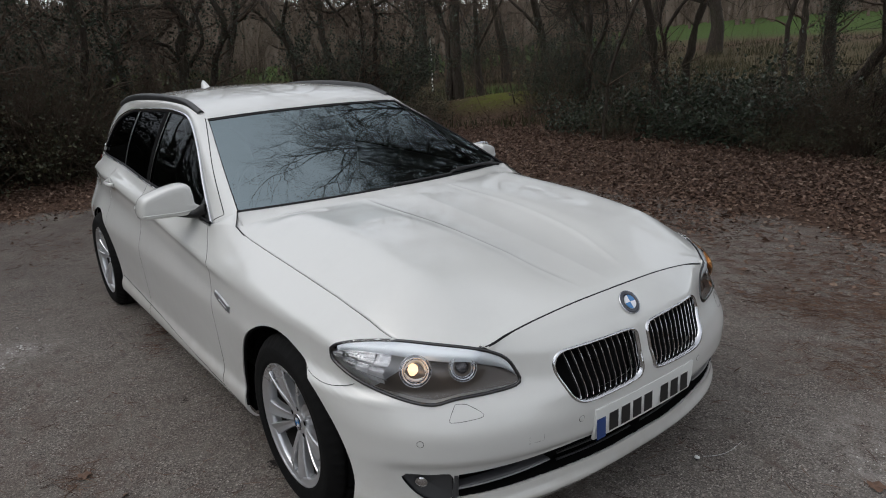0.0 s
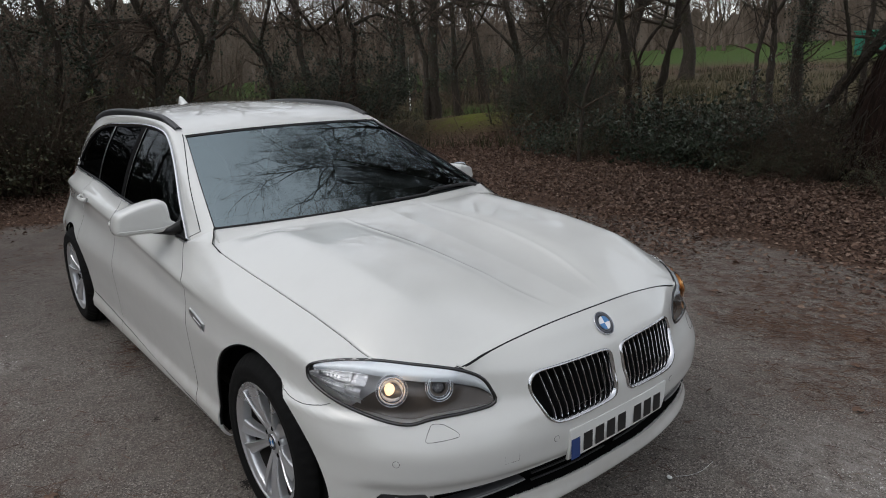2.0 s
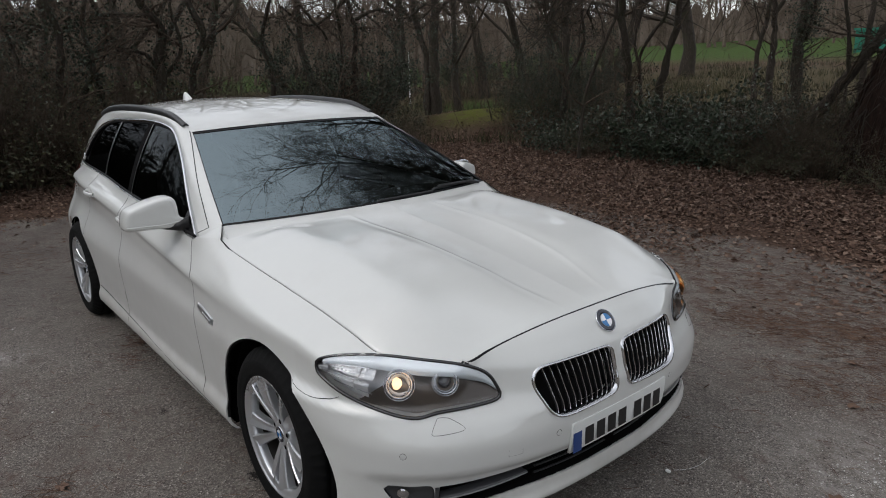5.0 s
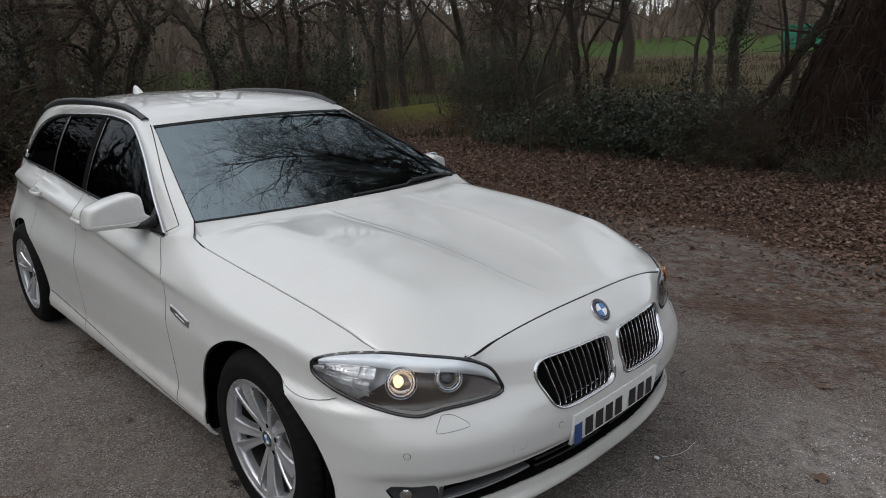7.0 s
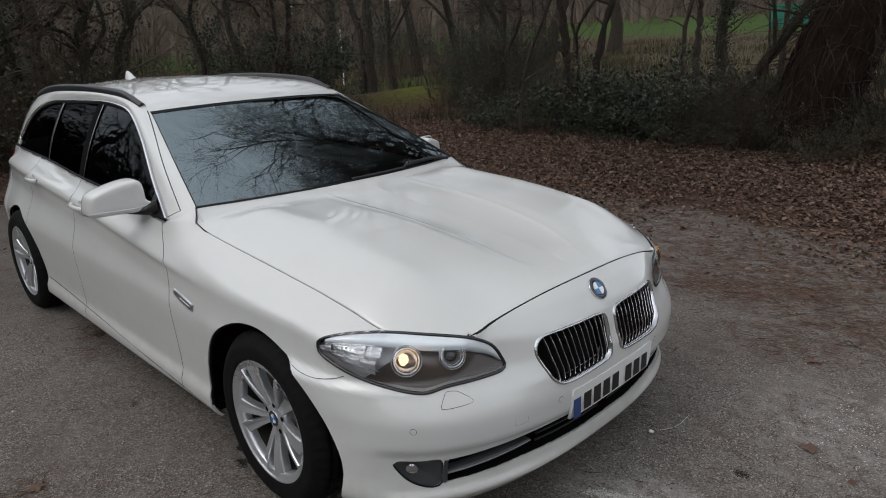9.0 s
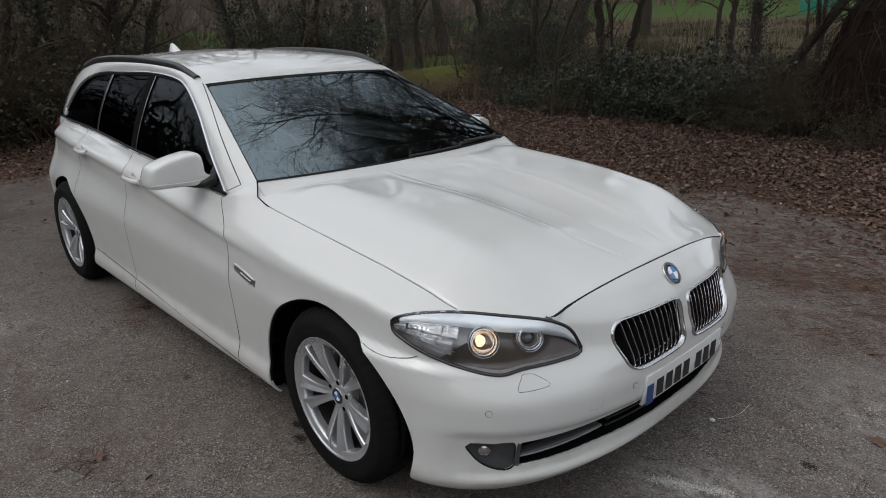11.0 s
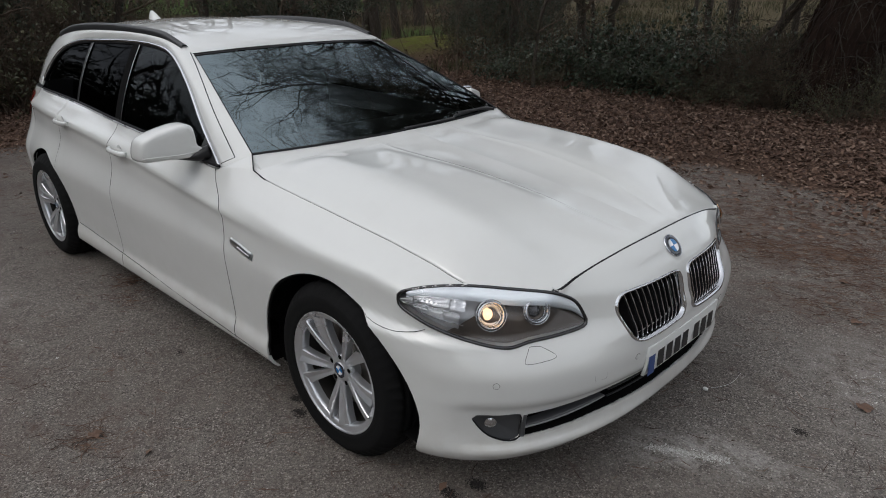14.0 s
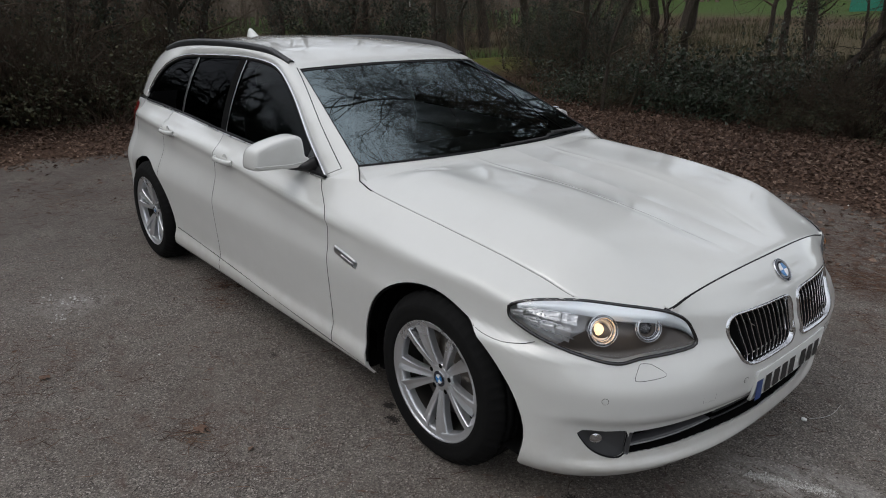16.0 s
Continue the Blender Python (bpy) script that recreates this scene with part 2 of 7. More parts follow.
def ring(centre, normal, r0, r1, depth, n=28):
    """A round frame with a curved section."""
    c, w = np.array(centre, float), np.array(normal, float)
    w /= np.linalg.norm(w)
    s = np.cross(w, (0, 0, 1) if abs(w[2]) < 0.9 else (1, 0, 0))
    s /= np.linalg.norm(s)
    t = np.cross(w, s)
    prof = [(r1, -depth), (r1, 0), ((r0 + r1) / 2, depth * 0.3), (r0, 0), (r0 * 0.96, -depth)]
    P = [[c + r * (math.cos(a) * s + math.sin(a) * t) + w * k for r, k in prof] for a in np.linspace(0, 2 * math.pi, n, endpoint=False)]
    return grid(P, closed_u=True)


def inside(poly, q):
    """Which of the 2D points q lie within the polygon."""
    x, y = q[:, 0], q[:, 1]
    r = np.zeros(len(q), bool)
    for a, b in zip(poly, np.roll(poly, -1, 0)):
        c = (a[1] > y) != (b[1] > y)
        r ^= c & (x < (b[0] - a[0]) * (y - a[1]) / (b[1] - a[1] + 1e-15) + a[0])
    return r


def nearest_on(poly, q):
    best, out = np.full(len(q), 1e9), np.zeros_like(q)
    for a, b in zip(poly, np.roll(poly, -1, 0)):
        t = np.clip(((q - a) @ (b - a)) / ((b - a) @ (b - a) + 1e-15), 0, 1)[:, None]
        c = a + t * (b - a)
        d = np.linalg.norm(q - c, axis=1)
        m = d < best
        best[m], out[m] = d[m], c[m]
    return out


def cut(V, F, where, project, lift, poly, lip, settle=None):
    """Cuts an opening into a skin: faces wholly within poly (in the plane of project) go, their rim is drawn to the outline
    and folded inwards by lip. Returns the skin and the piece cut out."""
    q = project(V)
    ins = inside(poly, q) & where(V)
    gone = [f for f in F if all(ins[i] for i in f)]
    kept = [f for f in F if not all(ins[i] for i in f)]
    used = np.zeros(len(V), bool)
    for f in kept:
        used[list(f)] = True
    edge = np.nonzero(ins & used)[0]
    V = V.copy()
    V[edge] += lift(nearest_on(poly, q[edge]) - q[edge])
    if settle:
        V[edge] = settle(V[edge])
    on = set(edge.tolist())
    piece_faces = gone
    ids = sorted({i for f in piece_faces for i in f})
    back = {i: k for k, i in enumerate(ids)}
    piece = (V[ids], [tuple(back[i] for i in f) for f in piece_faces])
    # fold
    count = {}
    for f in kept:
        for a, b in zip(f, f[1:] + f[:1]):
            if a in on and b in on:
                count.setdefault((min(a, b), max(a, b)), []).append((a, b))
    loops = [e[0] for e in count.values() if len(e) == 1]
    pts = sorted({i for e in loops for i in e})
    rim_id = {i: len(V) + k for k, i in enumerate(pts)}
    new_id = {i: len(V) + len(pts) + k for k, i in enumerate(pts)}
    if pts:
        V = np.vstack((V, V[pts], V[pts] + np.asarray(lip, float)))
        kept = kept + [(rim_id[b], rim_id[a], new_id[a], new_id[b]) for a, b in loops]
    return V, kept, piece

# ---- the estate car: x forward, y to its left, origin on the ground under the front axle ----
NOSE_Z = (0.14, 0.175, 0.212, 0.232, 0.28, 0.34, 0.385, 0.415, 0.48, 0.56, 0.61, 0.66, 0.70, 0.758, 0.81)
NOSE_X = (0.745, 0.785, 0.818, 0.834, 0.834, 0.838, 0.848, 0.862, 0.866, 0.848, 0.812, 0.792, 0.785, 0.776, 0.735)
BUMP_Z = (0.45, 0.54, 0.61, 0.66, 0.70, 0.758, 0.80)
BUMP_X = (0.0, 0.012, 0.040, 0.050, 0.046, 0.012, 0.0)
HALF_X = (0.25, 0.0, -0.6, -1.3, -1.9, -2.5, -2.97, -3.4)
HALF_W = (0.923, 0.929, 0.918, 0.920, 0.920, 0.920, 0.918, 0.868)
CREASE_X = (0.25, 0.0, -0.25, -0.6, -0.95, -1.3, -1.6, -2.4, -3.0, -3.4)
CREASE_Z = (0.735, 0.748, 0.758, 0.779, 0.808, 0.838, 0.861, 0.897, 0.916, 0.923)
CREASE_Y = (0.880, 0.903, 0.911, 0.910, 0.906, 0.900, 0.893, 0.868, 0.836, 0.796)
TOP_X = (0.194, -0.087, -0.344, -0.533, -0.60, -0.66, -0.72, -0.80, -1.3, -1.86, -2.55, -3.1, -3.4)
TOP_Y = (0.770, 0.781, 0.790, 0.793, 0.792, 0.803, 0.822, 0.832, 0.822, 0.809, 0.768, 0.742, 0.712)
TOP_Z = (0.831, 0.866, 0.896, 0.920, 0.935, 0.942, 0.934, 0.923, 0.955, 0.979, 1.003, 1.012, 1.012)
FRONT_TOP = spline([(0.735, 0, 0.803), (0.731, -0.2, 0.799), (0.717, -0.36, 0.782), (0.706, -0.47, 0.764), (0.692, -0.57, 0.744),
                    (0.61, -0.668, 0.753), (0.503, -0.744, 0.767), (0.36, -0.763, 0.803), (0.194, -0.770, 0.831)], 200)
REAR_TOP = spline([(-3.4, -0.712, 1.012), (-3.7, -0.655, 1.005), (-3.92, -0.50, 1.0), (-4.02, -0.25, 0.995), (-4.04, 0, 0.995)], 60)
SILL = 0.17
ROWS_UP = 58


def half_width(x, z):
    """Half width of the body's side at the station x, for heights z."""
    f = pch(x, HALF_X, HALF_W) / 0.92
    zc, yc = float(pch(x, CREASE_X, CREASE_Z)), float(pch(x, CREASE_X, CREASE_Y))
    zt, yt = float(pch(x, TOP_X, TOP_Z)), float(pch(x, TOP_X, TOP_Y))
    zm = 0.45 * zc + 0.55 * zt
    zs = (0.15, 0.17, 0.19, 0.215, 0.25, 0.31, 0.45, 0.60, zc - 0.10, zc - 0.035, zc - 0.004, zc + 0.022, zm, zt)
    dent = 0.905 if -2.4 < x < -0.6 else 0.905 + 0.012 * min(1, abs(x + 1.5) - 0.9)
    hard = smooth(-0.30, -0.80, x)
    ys = (0.86 * f, 0.885 * f, 0.905 * f, 0.918 * f, 0.920 * f, dent * f, 0.912 * f, 0.920 * f, yc * (1 - 0.004 * hard) + 0.004 * (1 - hard), yc - 0.005 * hard, yc + 0.003 * hard, yc - 0.008 - 0.005 * hard,
          0.5 * (yc + yt) - 0.008 * hard + 0.010 * (1 - hard), yt)
    return pch(z, zs, ys)


def skin_columns():
    u = np.linspace(0, 1, 96)[:-1]
    th = (math.pi / 2) * u**1.45 / (u**1.45 + (1 - u) ** 1.45)
    v = np.linspace(0, 1, ROWS_UP)
    cols = []
    seg = np.concatenate(([0], np.cumsum(np.linalg.norm(np.diff(FRONT_TOP, axis=0), axis=1))))
    for t in th:
        c, s = math.cos(t), math.sin(t)
        k = u[len(cols)]
        top = np.array([np.interp(k * seg[-1], seg, FRONT_TOP[:, j]) for j in range(3)])
        foot = SILL - 0.020 * math.exp(-(((t - 0.95) / 0.30) ** 2))
        z = foot + v * (top[2] - foot)
        W = half_width(0.2, np.where(z > 0.6, 0.6 + (z - 0.6) * (float(pch(0.2, TOP_X, TOP_Z)) - 0.6) / (top[2] - 0.6), z))
        X, n = pch(z, NOSE_Z, NOSE_X), pch(z, (0.17, 0.5, 0.6, 0.8), (2.55, 2.68, 2.42, 2.3))
        x, y = 0.2 + (X - 0.2) * c ** (2 / n), -W * s ** (2 / n)
        x = x + pch(z, BUMP_Z, BUMP_X) * np.where((z < 0.45) | (z > 0.80), 0, 1) * np.exp(-((np.abs(y) / 0.44) ** 6))
        # shallow scoop round the fog lamp and the intake
        scoop = 0.013 * smooth(0.236, 0.262, z) * smooth(0.43, 0.385, z) * smooth(0.87, 0.80, np.abs(y)) * smooth(0.10, 0.45, np.abs(y))
        x, y = x - scoop * c**0.5, y + 0.8 * scoop * s
        w = smooth(0.64, 1.0, (z - SILL) / (top[2] - SILL)) ** 1.3
        cols.append(np.stack((x + w * (top[0] - x[-1]), y + w * (top[1] - y[-1]), z), 1))
    xs = np.concatenate((np.arange(0.2, -0.68, -0.018), [-0.686, -0.691], np.arange(-0.708, -1.86, -0.024), [-1.868, -1.873], np.arange(-1.89, -2.71, -0.022),
                         [-2.722, -2.727], np.arange(-2.742, -3.4, -0.022)))
    for x in xs:
        zt = float(pch(x, TOP_X, TOP_Z))
        z = SILL + v * (zt - SILL)
        cols.append(np.stack((np.full_like(z, x), -half_width(x, z), z), 1))
    for t in np.linspace(math.pi / 2, 0, 26):
        c, s = math.cos(t), math.sin(t)
        top = np.array([np.interp(1 - t / (math.pi / 2), np.linspace(0, 1, len(REAR_TOP)), REAR_TOP[:, j]) for j in range(3)])
        z = SILL + v * (top[2] - SILL)
        W, n = half_width(-3.4, np.minimum(z, 0.9)) - 0.4 * np.maximum(z - 0.9, 0), 2.05
        x, y = -3.4 - 0.67 * c ** (2 / n) + np.zeros_like(z), -W * s ** (2 / n)
        w = smooth(0.7, 1.0, (z - SILL) / (top[2] - SILL))
        cols.append(np.stack((x + w * (top[0] - x[-1]), y + w * (top[1] - y[-1]), z), 1))
    return np.array(cols)


SKIN = skin_columns()
FLAT = SKIN.reshape(-1, 3)


def skin_at(a, z, front):
    """The point of the skin (right side) at y = a (front) or x = a (side) and height z, and the outward normal."""
    pts = FLAT[FLAT[:, 0] > 0.25] if front else FLAT[(FLAT[:, 0] < 0.62) & (FLAT[:, 1] < -0.5)]
    j = 1 if front else 0
    d = (pts[:, j] - a) ** 2 + (pts[:, 2] - z) ** 2
    near = pts[np.argsort(d)[:9]]
    A = np.stack((near[:, j] - a, near[:, 2] - z, np.ones(9)), 1)
    k = np.linalg.lstsq(A, near[:, 1 - j], rcond=None)[0]
    if front:
        n = np.array((1, -k[0], -k[1]))
        return np.array((k[2], a, z)), n / np.linalg.norm(n)
    n = np.array((k[0], -1, k[1]))
    return np.array((a, k[2], z)), n / np.linalg.norm(n)


def side_point(x):
    return np.array((x, -float(pch(x, TOP_X, TOP_Y)), float(pch(x, TOP_X, TOP_Z))))


def arch_outline(x0):
    a = np.linspace(0, 2 * math.pi, 72, endpoint=False)
    r = 0.385 - 0.015 * np.exp(-(((a - 1.15) / 0.30) ** 2)) + 0.048 * np.where(np.cos(a) > 0, np.cos(a) ** 7, np.cos(a) ** 2)
    return np.stack((x0 + r * np.cos(a), np.where(np.sin(a) < -0.3, -0.2, 0.305 + r * np.sin(a))), 1)


KIDNEY = spline([(-0.374, 0.645, 0), (-0.367, 0.678, 0), (-0.346, 0.695, 0), (-0.31, 0.700, 0), (-0.19, 0.701, 0), (-0.06, 0.697, 0), (-0.026, 0.684, 0), (-0.022, 0.65, 0),
                 (-0.024, 0.575, 0), (-0.034, 0.541, 0), (-0.07, 0.530, 0), (-0.2, 0.525, 0), (-0.27, 0.525, 0), (-0.312, 0.533, 0), (-0.341, 0.556, 0), (-0.358, 0.595, 0)], 72, True)[:, :2]
FOG_HOLE = spline([(-0.808, 0.370, 0), (-0.75, 0.371, 0), (-0.698, 0.368, 0), (-0.690, 0.31, 0), (-0.692, 0.276, 0), (-0.722, 0.265, 0), (-0.767, 0.287, 0), (-0.797, 0.33, 0)], 48, True)[:, :2]
INTAKE = np.array([(-0.682, 0.366), (-0.55, 0.374), (-0.36, 0.382), (-0.30, 0.386), (0.02, 0.388), (0.02, 0.292), (-0.30, 0.290), (-0.41, 0.290), (-0.55, 0.284), (-0.682, 0.280)])
LAMP_RIM = spline([(0.318, -0.860, 0.695), (0.326, -0.852, 0.718), (0.40, -0.812, 0.747), (0.503, -0.744, 0.763), (0.60, -0.665, 0.757), (0.688, -0.572, 0.740), (0.714, -0.50, 0.70),
                   (0.728, -0.466, 0.650), (0.740, -0.464, 0.608), (0.715, -0.55, 0.600), (0.675, -0.653, 0.600), (0.636, -0.721, 0.590), (0.56, -0.79, 0.612), (0.446, -0.848, 0.646), (0.345, -0.866, 0.677)], 96, True)
TAN = np.array((0.739, 0.673, 0.0))
LAMP_OUT = np.array((0.55, -0.604, 0.577))
LAMP_UP = np.cross(TAN, LAMP_OUT)
LAMP_UP *= np.sign(LAMP_UP[2])
ht = lambda v: np.stack((v @ TAN, v @ LAMP_UP), 1)


def onto_skin(points, out):
    """Points moved along LAMP_OUT onto the skin, then out a little."""
    near_lamp = FLAT[(FLAT[:, 0] > 0.2) & (FLAT[:, 1] < -0.35) & (FLAT[:, 2] > 0.5)]
    h, depth, res = ht(near_lamp), near_lamp @ LAMP_OUT, []
    for p in points:
        q = ht(p[None])[0]
        o = np.argsort(((h - q) ** 2).sum(1))[:8]
        A = np.concatenate((h[o] - q, np.ones((8, 1))), 1)
        res.append(p + LAMP_OUT * (np.linalg.lstsq(A, depth[o], rcond=None)[0][2] - p @ LAMP_OUT + out))
    return np.array(res)


LAMP_RIM = onto_skin(LAMP_RIM, 0.0)
arc = np.linspace(0, 1, len(LAMP_RIM))
LAMP_CUT = LAMP_RIM + LAMP_UP * (0.02 * np.sin(np.pi * np.clip((arc - 0.17) / 0.25, 0, 1)))[:, None]

BADGE_BLUE = plain("dark_badge_ring", (0.012, 0.016, 0.03), 0.2, coat=0.8)
LAMP_DARK = plain("dark_lamp_bezel", (0.125, 0.108, 0.094), 0.22, 0.25)
BROW = plain("pale_lamp_brow", (0.72, 0.77, 0.80), 0.3, vary=0.04, coat=1.0)
BRIGHT = plain("silvered_reflector", (0.80, 0.82, 0.84), 0.20, 0.30, vary=0.25, scale=60, coat=0.6)
LENS_DARK = plain("unlit_bulb_glass", (0.05, 0.05, 0.055), 0.08, 0.2, coat=1.0)

car = thing("car", "white estate car with black roof rails and lit headlights", "car")

def arch_settle(v):
    return np.array([(p[0], -float(half_width(p[0], np.array((p[2],)))[0]), p[2]) if p[0] <= 0.2 else (skin_at(p[0], p[2], False)[0] if p[0] < 0.5 else p) for p in v])


V, F = grid(SKIN)
for axle in (0.0, -2.968):
    V, F, _ = cut(V, F, lambda v: v[:, 1] < -0.6, lambda v: v[:, [0, 2]], lambda d: np.stack((d[:, 0], 0 * d[:, 0], d[:, 1]), 1), arch_outline(axle), (0, 0.014, 0), arch_settle)
yz = lambda v: v[:, [1, 2]]
front_settle = lambda v: np.array([skin_at(p[1], p[2], True)[0] for p in v])
lift_yz = lambda d: np.stack((0 * d[:, 0], d[:, 0], d[:, 1]), 1)
V, F, _ = cut(V, F, lambda v: v[:, 0] > 0.6, yz, lift_yz, KIDNEY, (-0.05, 0, 0), front_settle)
V, F, fog_piece = cut(V, F, lambda v: v[:, 0] > 0.5, yz, lift_yz, FOG_HOLE, (-0.012, 0.004, 0), front_settle)
V, F, _ = cut(V, F, lambda v: v[:, 0] > 0.5, yz, lift_yz, INTAKE, (-0.010, 0, 0), front_settle)
V, F, lens_piece = cut(V, F, lambda v: (v[:, 0] > 0.25) & (v[:, 1] < -0.4), ht, lambda d: d[:, :1] * TAN + d[:, 1:] * LAMP_UP, ht(LAMP_CUT), (-0.03, 0.03, 0), lambda v: np.where((v[:, 2] < 0.735)[:, None], onto_skin(v, 0.0), v))



def seam_z(x):
    return pch(x, (0.2, 0.26, 0.32, 0.40, 0.46), (0.621, 0.613, 0.611, 0.622, 0.650))


def panel_of(c):
    x, y, z = c
    if x > -0.6885:
        if x < 0.0 or (x < 0.46 and z > seam_z(x)):
            return "front_wing"
        return "front_bumper"
    if x > -1.8705:
        return "front_door"
    if x > -2.7245:
        return "rear_door"
    return "rear_quarter_panel"


def lean_back(v):
    """The front door's shut line runs back above the crease: points slide along the skin."""
    out = v.copy()
    for i in np.where((v[:, 1] < -0.5) & (v[:, 0] < -0.15) & (v[:, 0] > -1.5) & (v[:, 2] > 0.74))[0]:
        x, z = v[i, 0], v[i, 2]
        zt = float(pch(x, TOP_X, TOP_Z))
        zc = float(pch(x, CREASE_X, CREASE_Z))
        d = 0.14 * math.exp(-abs((x + 0.6885) / 0.36) ** 2.4) * float(smooth(zc - 0.04, zt, z)) ** 1.2
        if d < 0.002:
            continue
        x2 = x - d
        z2 = z + (float(pch(x2, TOP_X, TOP_Z)) - zt) * (z - zc) / (zt - zc) if z > zc else z
        out[i] = (x2, -float(half_width(x2, np.array((z2,)))[0]), z2)
    return out


VW = lean_back(V)
# one field of normals for the whole skin, so that the panels flow into one another
SKIN_N = np.zeros_like(VW)
for f in F:
    q = VW[list(f)]
    nf = np.cross(q[2] - q[0], q[3] - q[1] if len(f) == 4 else q[1] - q[0])
    for i in f:
        SKIN_N[i] += nf
SKIN_N /= np.linalg.norm(SKIN_N, axis=1)[:, None] + 1e-12
panels = {}
for f in F:
    xs = V[list(f)]
    w = xs[:, 0].max() - xs[:, 0].min()
    c = xs.mean(0)
    if w < 0.0052 and c[1] < -0.5 and any(abs(c[0] - g) < 0.001 for g in (-0.6885, -1.8705, -2.7245)):
        continue
    panels.setdefault(panel_of(c), []).append(f)
for name, faces in panels.items():
    ids = sorted({i for f in faces for i in f})
    back = {i: k for k, i in enumerate(ids)}
    geo = (VW[ids], [tuple(back[i] for i in f) for f in faces])
    nrm, nrm_m = SKIN_N[ids], SKIN_N[ids] * (1, -1, 1)
    if name in ("front_bumper", "rear_quarter_panel"):
        o = part(name, joined(geo, mirrored(geo)), PAINT, car, "white painted bumper with parking sensors" if name == "front_bumper" else "white rear quarters and tail")
        o.data.normals_split_custom_set_from_vertices(np.vstack((nrm, nrm_m)).tolist())
    else:
        part(name, geo, PAINT, car).data.normals_split_custom_set_from_vertices(nrm.tolist())
        part(name, mirrored(geo), PAINT, car).data.normals_split_custom_set_from_vertices(nrm_m.tolist())


# thin joints between panels
def skin_line(pts, front, sink=0.0008):
    out = []
    for a, z in pts:
        p, n = skin_at(a, z, front)
        out.append(p - n * sink)
    return np.array(out)


def joint(name, pts, radius, closed=False, both=True):
    g = tube(pts, radius, 6, closed)
    part(name, g, SEAL, car)
    if both:
        part(name, mirrored(g), SEAL, car)


joint("wing_joint", skin_line([(x, float(seam_z(x))) for x in np.linspace(0.216, 0.432, 60)], False, -0.0010), 0.0011)
joint("sill_joint", skin_line([(x, float(np.interp(x, (-2.52, -1.6, -0.5), (0.315, 0.275, 0.213)))) for x in np.linspace(-2.5, -0.44, 60)], False, -0.0002), 0.0018)
hatch = spline([(-0.701, 0.557, 0), (-0.679, 0.588, 0), (-0.669, 0.596, 0), (-0.648, 0.594, 0), (-0.637, 0.589, 0), (-0.613, 0.568, 0), (-0.615, 0.558, 0), (-0.65, 0.553, 0), (-0.692, 0.551, 0)], 54, True)
joint("washer_cover_joint", skin_line([(p[0], p[1]) for p in hatch], True, -0.0001), 0.0008, True)
tow = [(-0.495, 0.447), (-0.495, 0.47), (-0.495, 0.492), (-0.47, 0.492), (-0.447, 0.492), (-0.447, 0.47), (-0.447, 0.447), (-0.47, 0.447)]
joint("towing_cover_joint", skin_line(tow, True, 0.0003), 0.0006, True, False)
for a, z in ((-0.780, 0.492), (-0.31, 0.478)):
    p, n = skin_at(a, z, True)
    for sgn in (1, -1):
        q, m = p * (1, sgn, 1), n * (1, sgn, 1)
        sensor = part("parking_sensor", disc(q + m * 0.0015, m, 0.0095, 18, 0.001), PAINT, car)
        part("sensor_ring", ring(q + m * 0.0006, m, 0.0097, 0.0109, 0.001, 20), SEAL, sensor)

# bonnet
gap = 0.0028


def lerp_curve(c, n):
    s = np.concatenate(([0], np.cumsum(np.linalg.norm(np.diff(c, axis=0), axis=1))))
    u = np.linspace(0, s[-1], n)
    return np.stack([np.interp(u, s, c[:, j]) for j in range(3)], 1)


EDGE_R = spline([(-0.655, -0.757, 0.985), (-0.95, -0.690, 1.125), (-1.22, -0.622, 1.241), (-1.42, -0.573, 1.322), (-1.50, -0.568, 1.352), (-1.72, -0.568, 1.393),
                 (-2.05, -0.57, 1.411), (-2.4, -0.57, 1.415), (-2.8, -0.566, 1.404), (-3.2, -0.555, 1.365), (-3.5, -0.545, 1.29), (-3.7, -0.56, 1.17), (-3.82, -0.60, 1.0)], 240)
WS_END = int(np.argmin(np.abs(EDGE_R[:, 0] + 1.425)))


def screen_point(k, q, lift=0.0):
    """Windscreen: k runs up its side edge, q across from right (-1) to left (1)."""
    e = EDGE_R[k]
    t = k / WS_END
    bow = (0.125 + (0.045 - 0.125) * t) * (1 - q * q)
    z = e[2] + (0.006 + 0.010 * t + 0.03 * t * (1 - t)) * (1 - q * q)
    return np.array((e[0] + bow + lift * 0.42, -e[1] * q, z + lift * 0.9))


nq, npp = 170, 100
i_corner = int(np.argmin(np.abs(FRONT_TOP[:, 1] + 0.57)))
front_edge = lerp_curve(FRONT_TOP[: i_corner + 1], nq)
side = np.vstack((FRONT_TOP[i_corner:], [side_point(x) for x in np.linspace(0.15, -0.60, 40)], [(-0.628, -0.774, 0.957), (-0.655, -0.758, 0.986)]))
side_edge = lerp_curve(side, npp)
rear_edge = np.array([screen_point(0, -q) + (-0.006, 0, 0.004) for q in np.linspace(0, 1, nq)])
rear_edge[:, 1] = -np.abs(rear_edge[:, 1])
rear_edge += np.linspace(0, 1, nq)[:, None] ** 4 * (side_edge[-1] - rear_edge[-1])
cx = np.linspace(0.735, rear_edge[0][0], npp)
centre = np.stack((cx, 0 * cx, pch(cx, (0.735, 0.69, 0.6, 0.4, 0.15, -0.1, -0.3, rear_edge[0][0]), (0.803, 0.820, 0.842, 0.878, 0.915, 0.946, 0.967, rear_edge[0][2]))), 1)
P = np.zeros((npp, nq, 3))
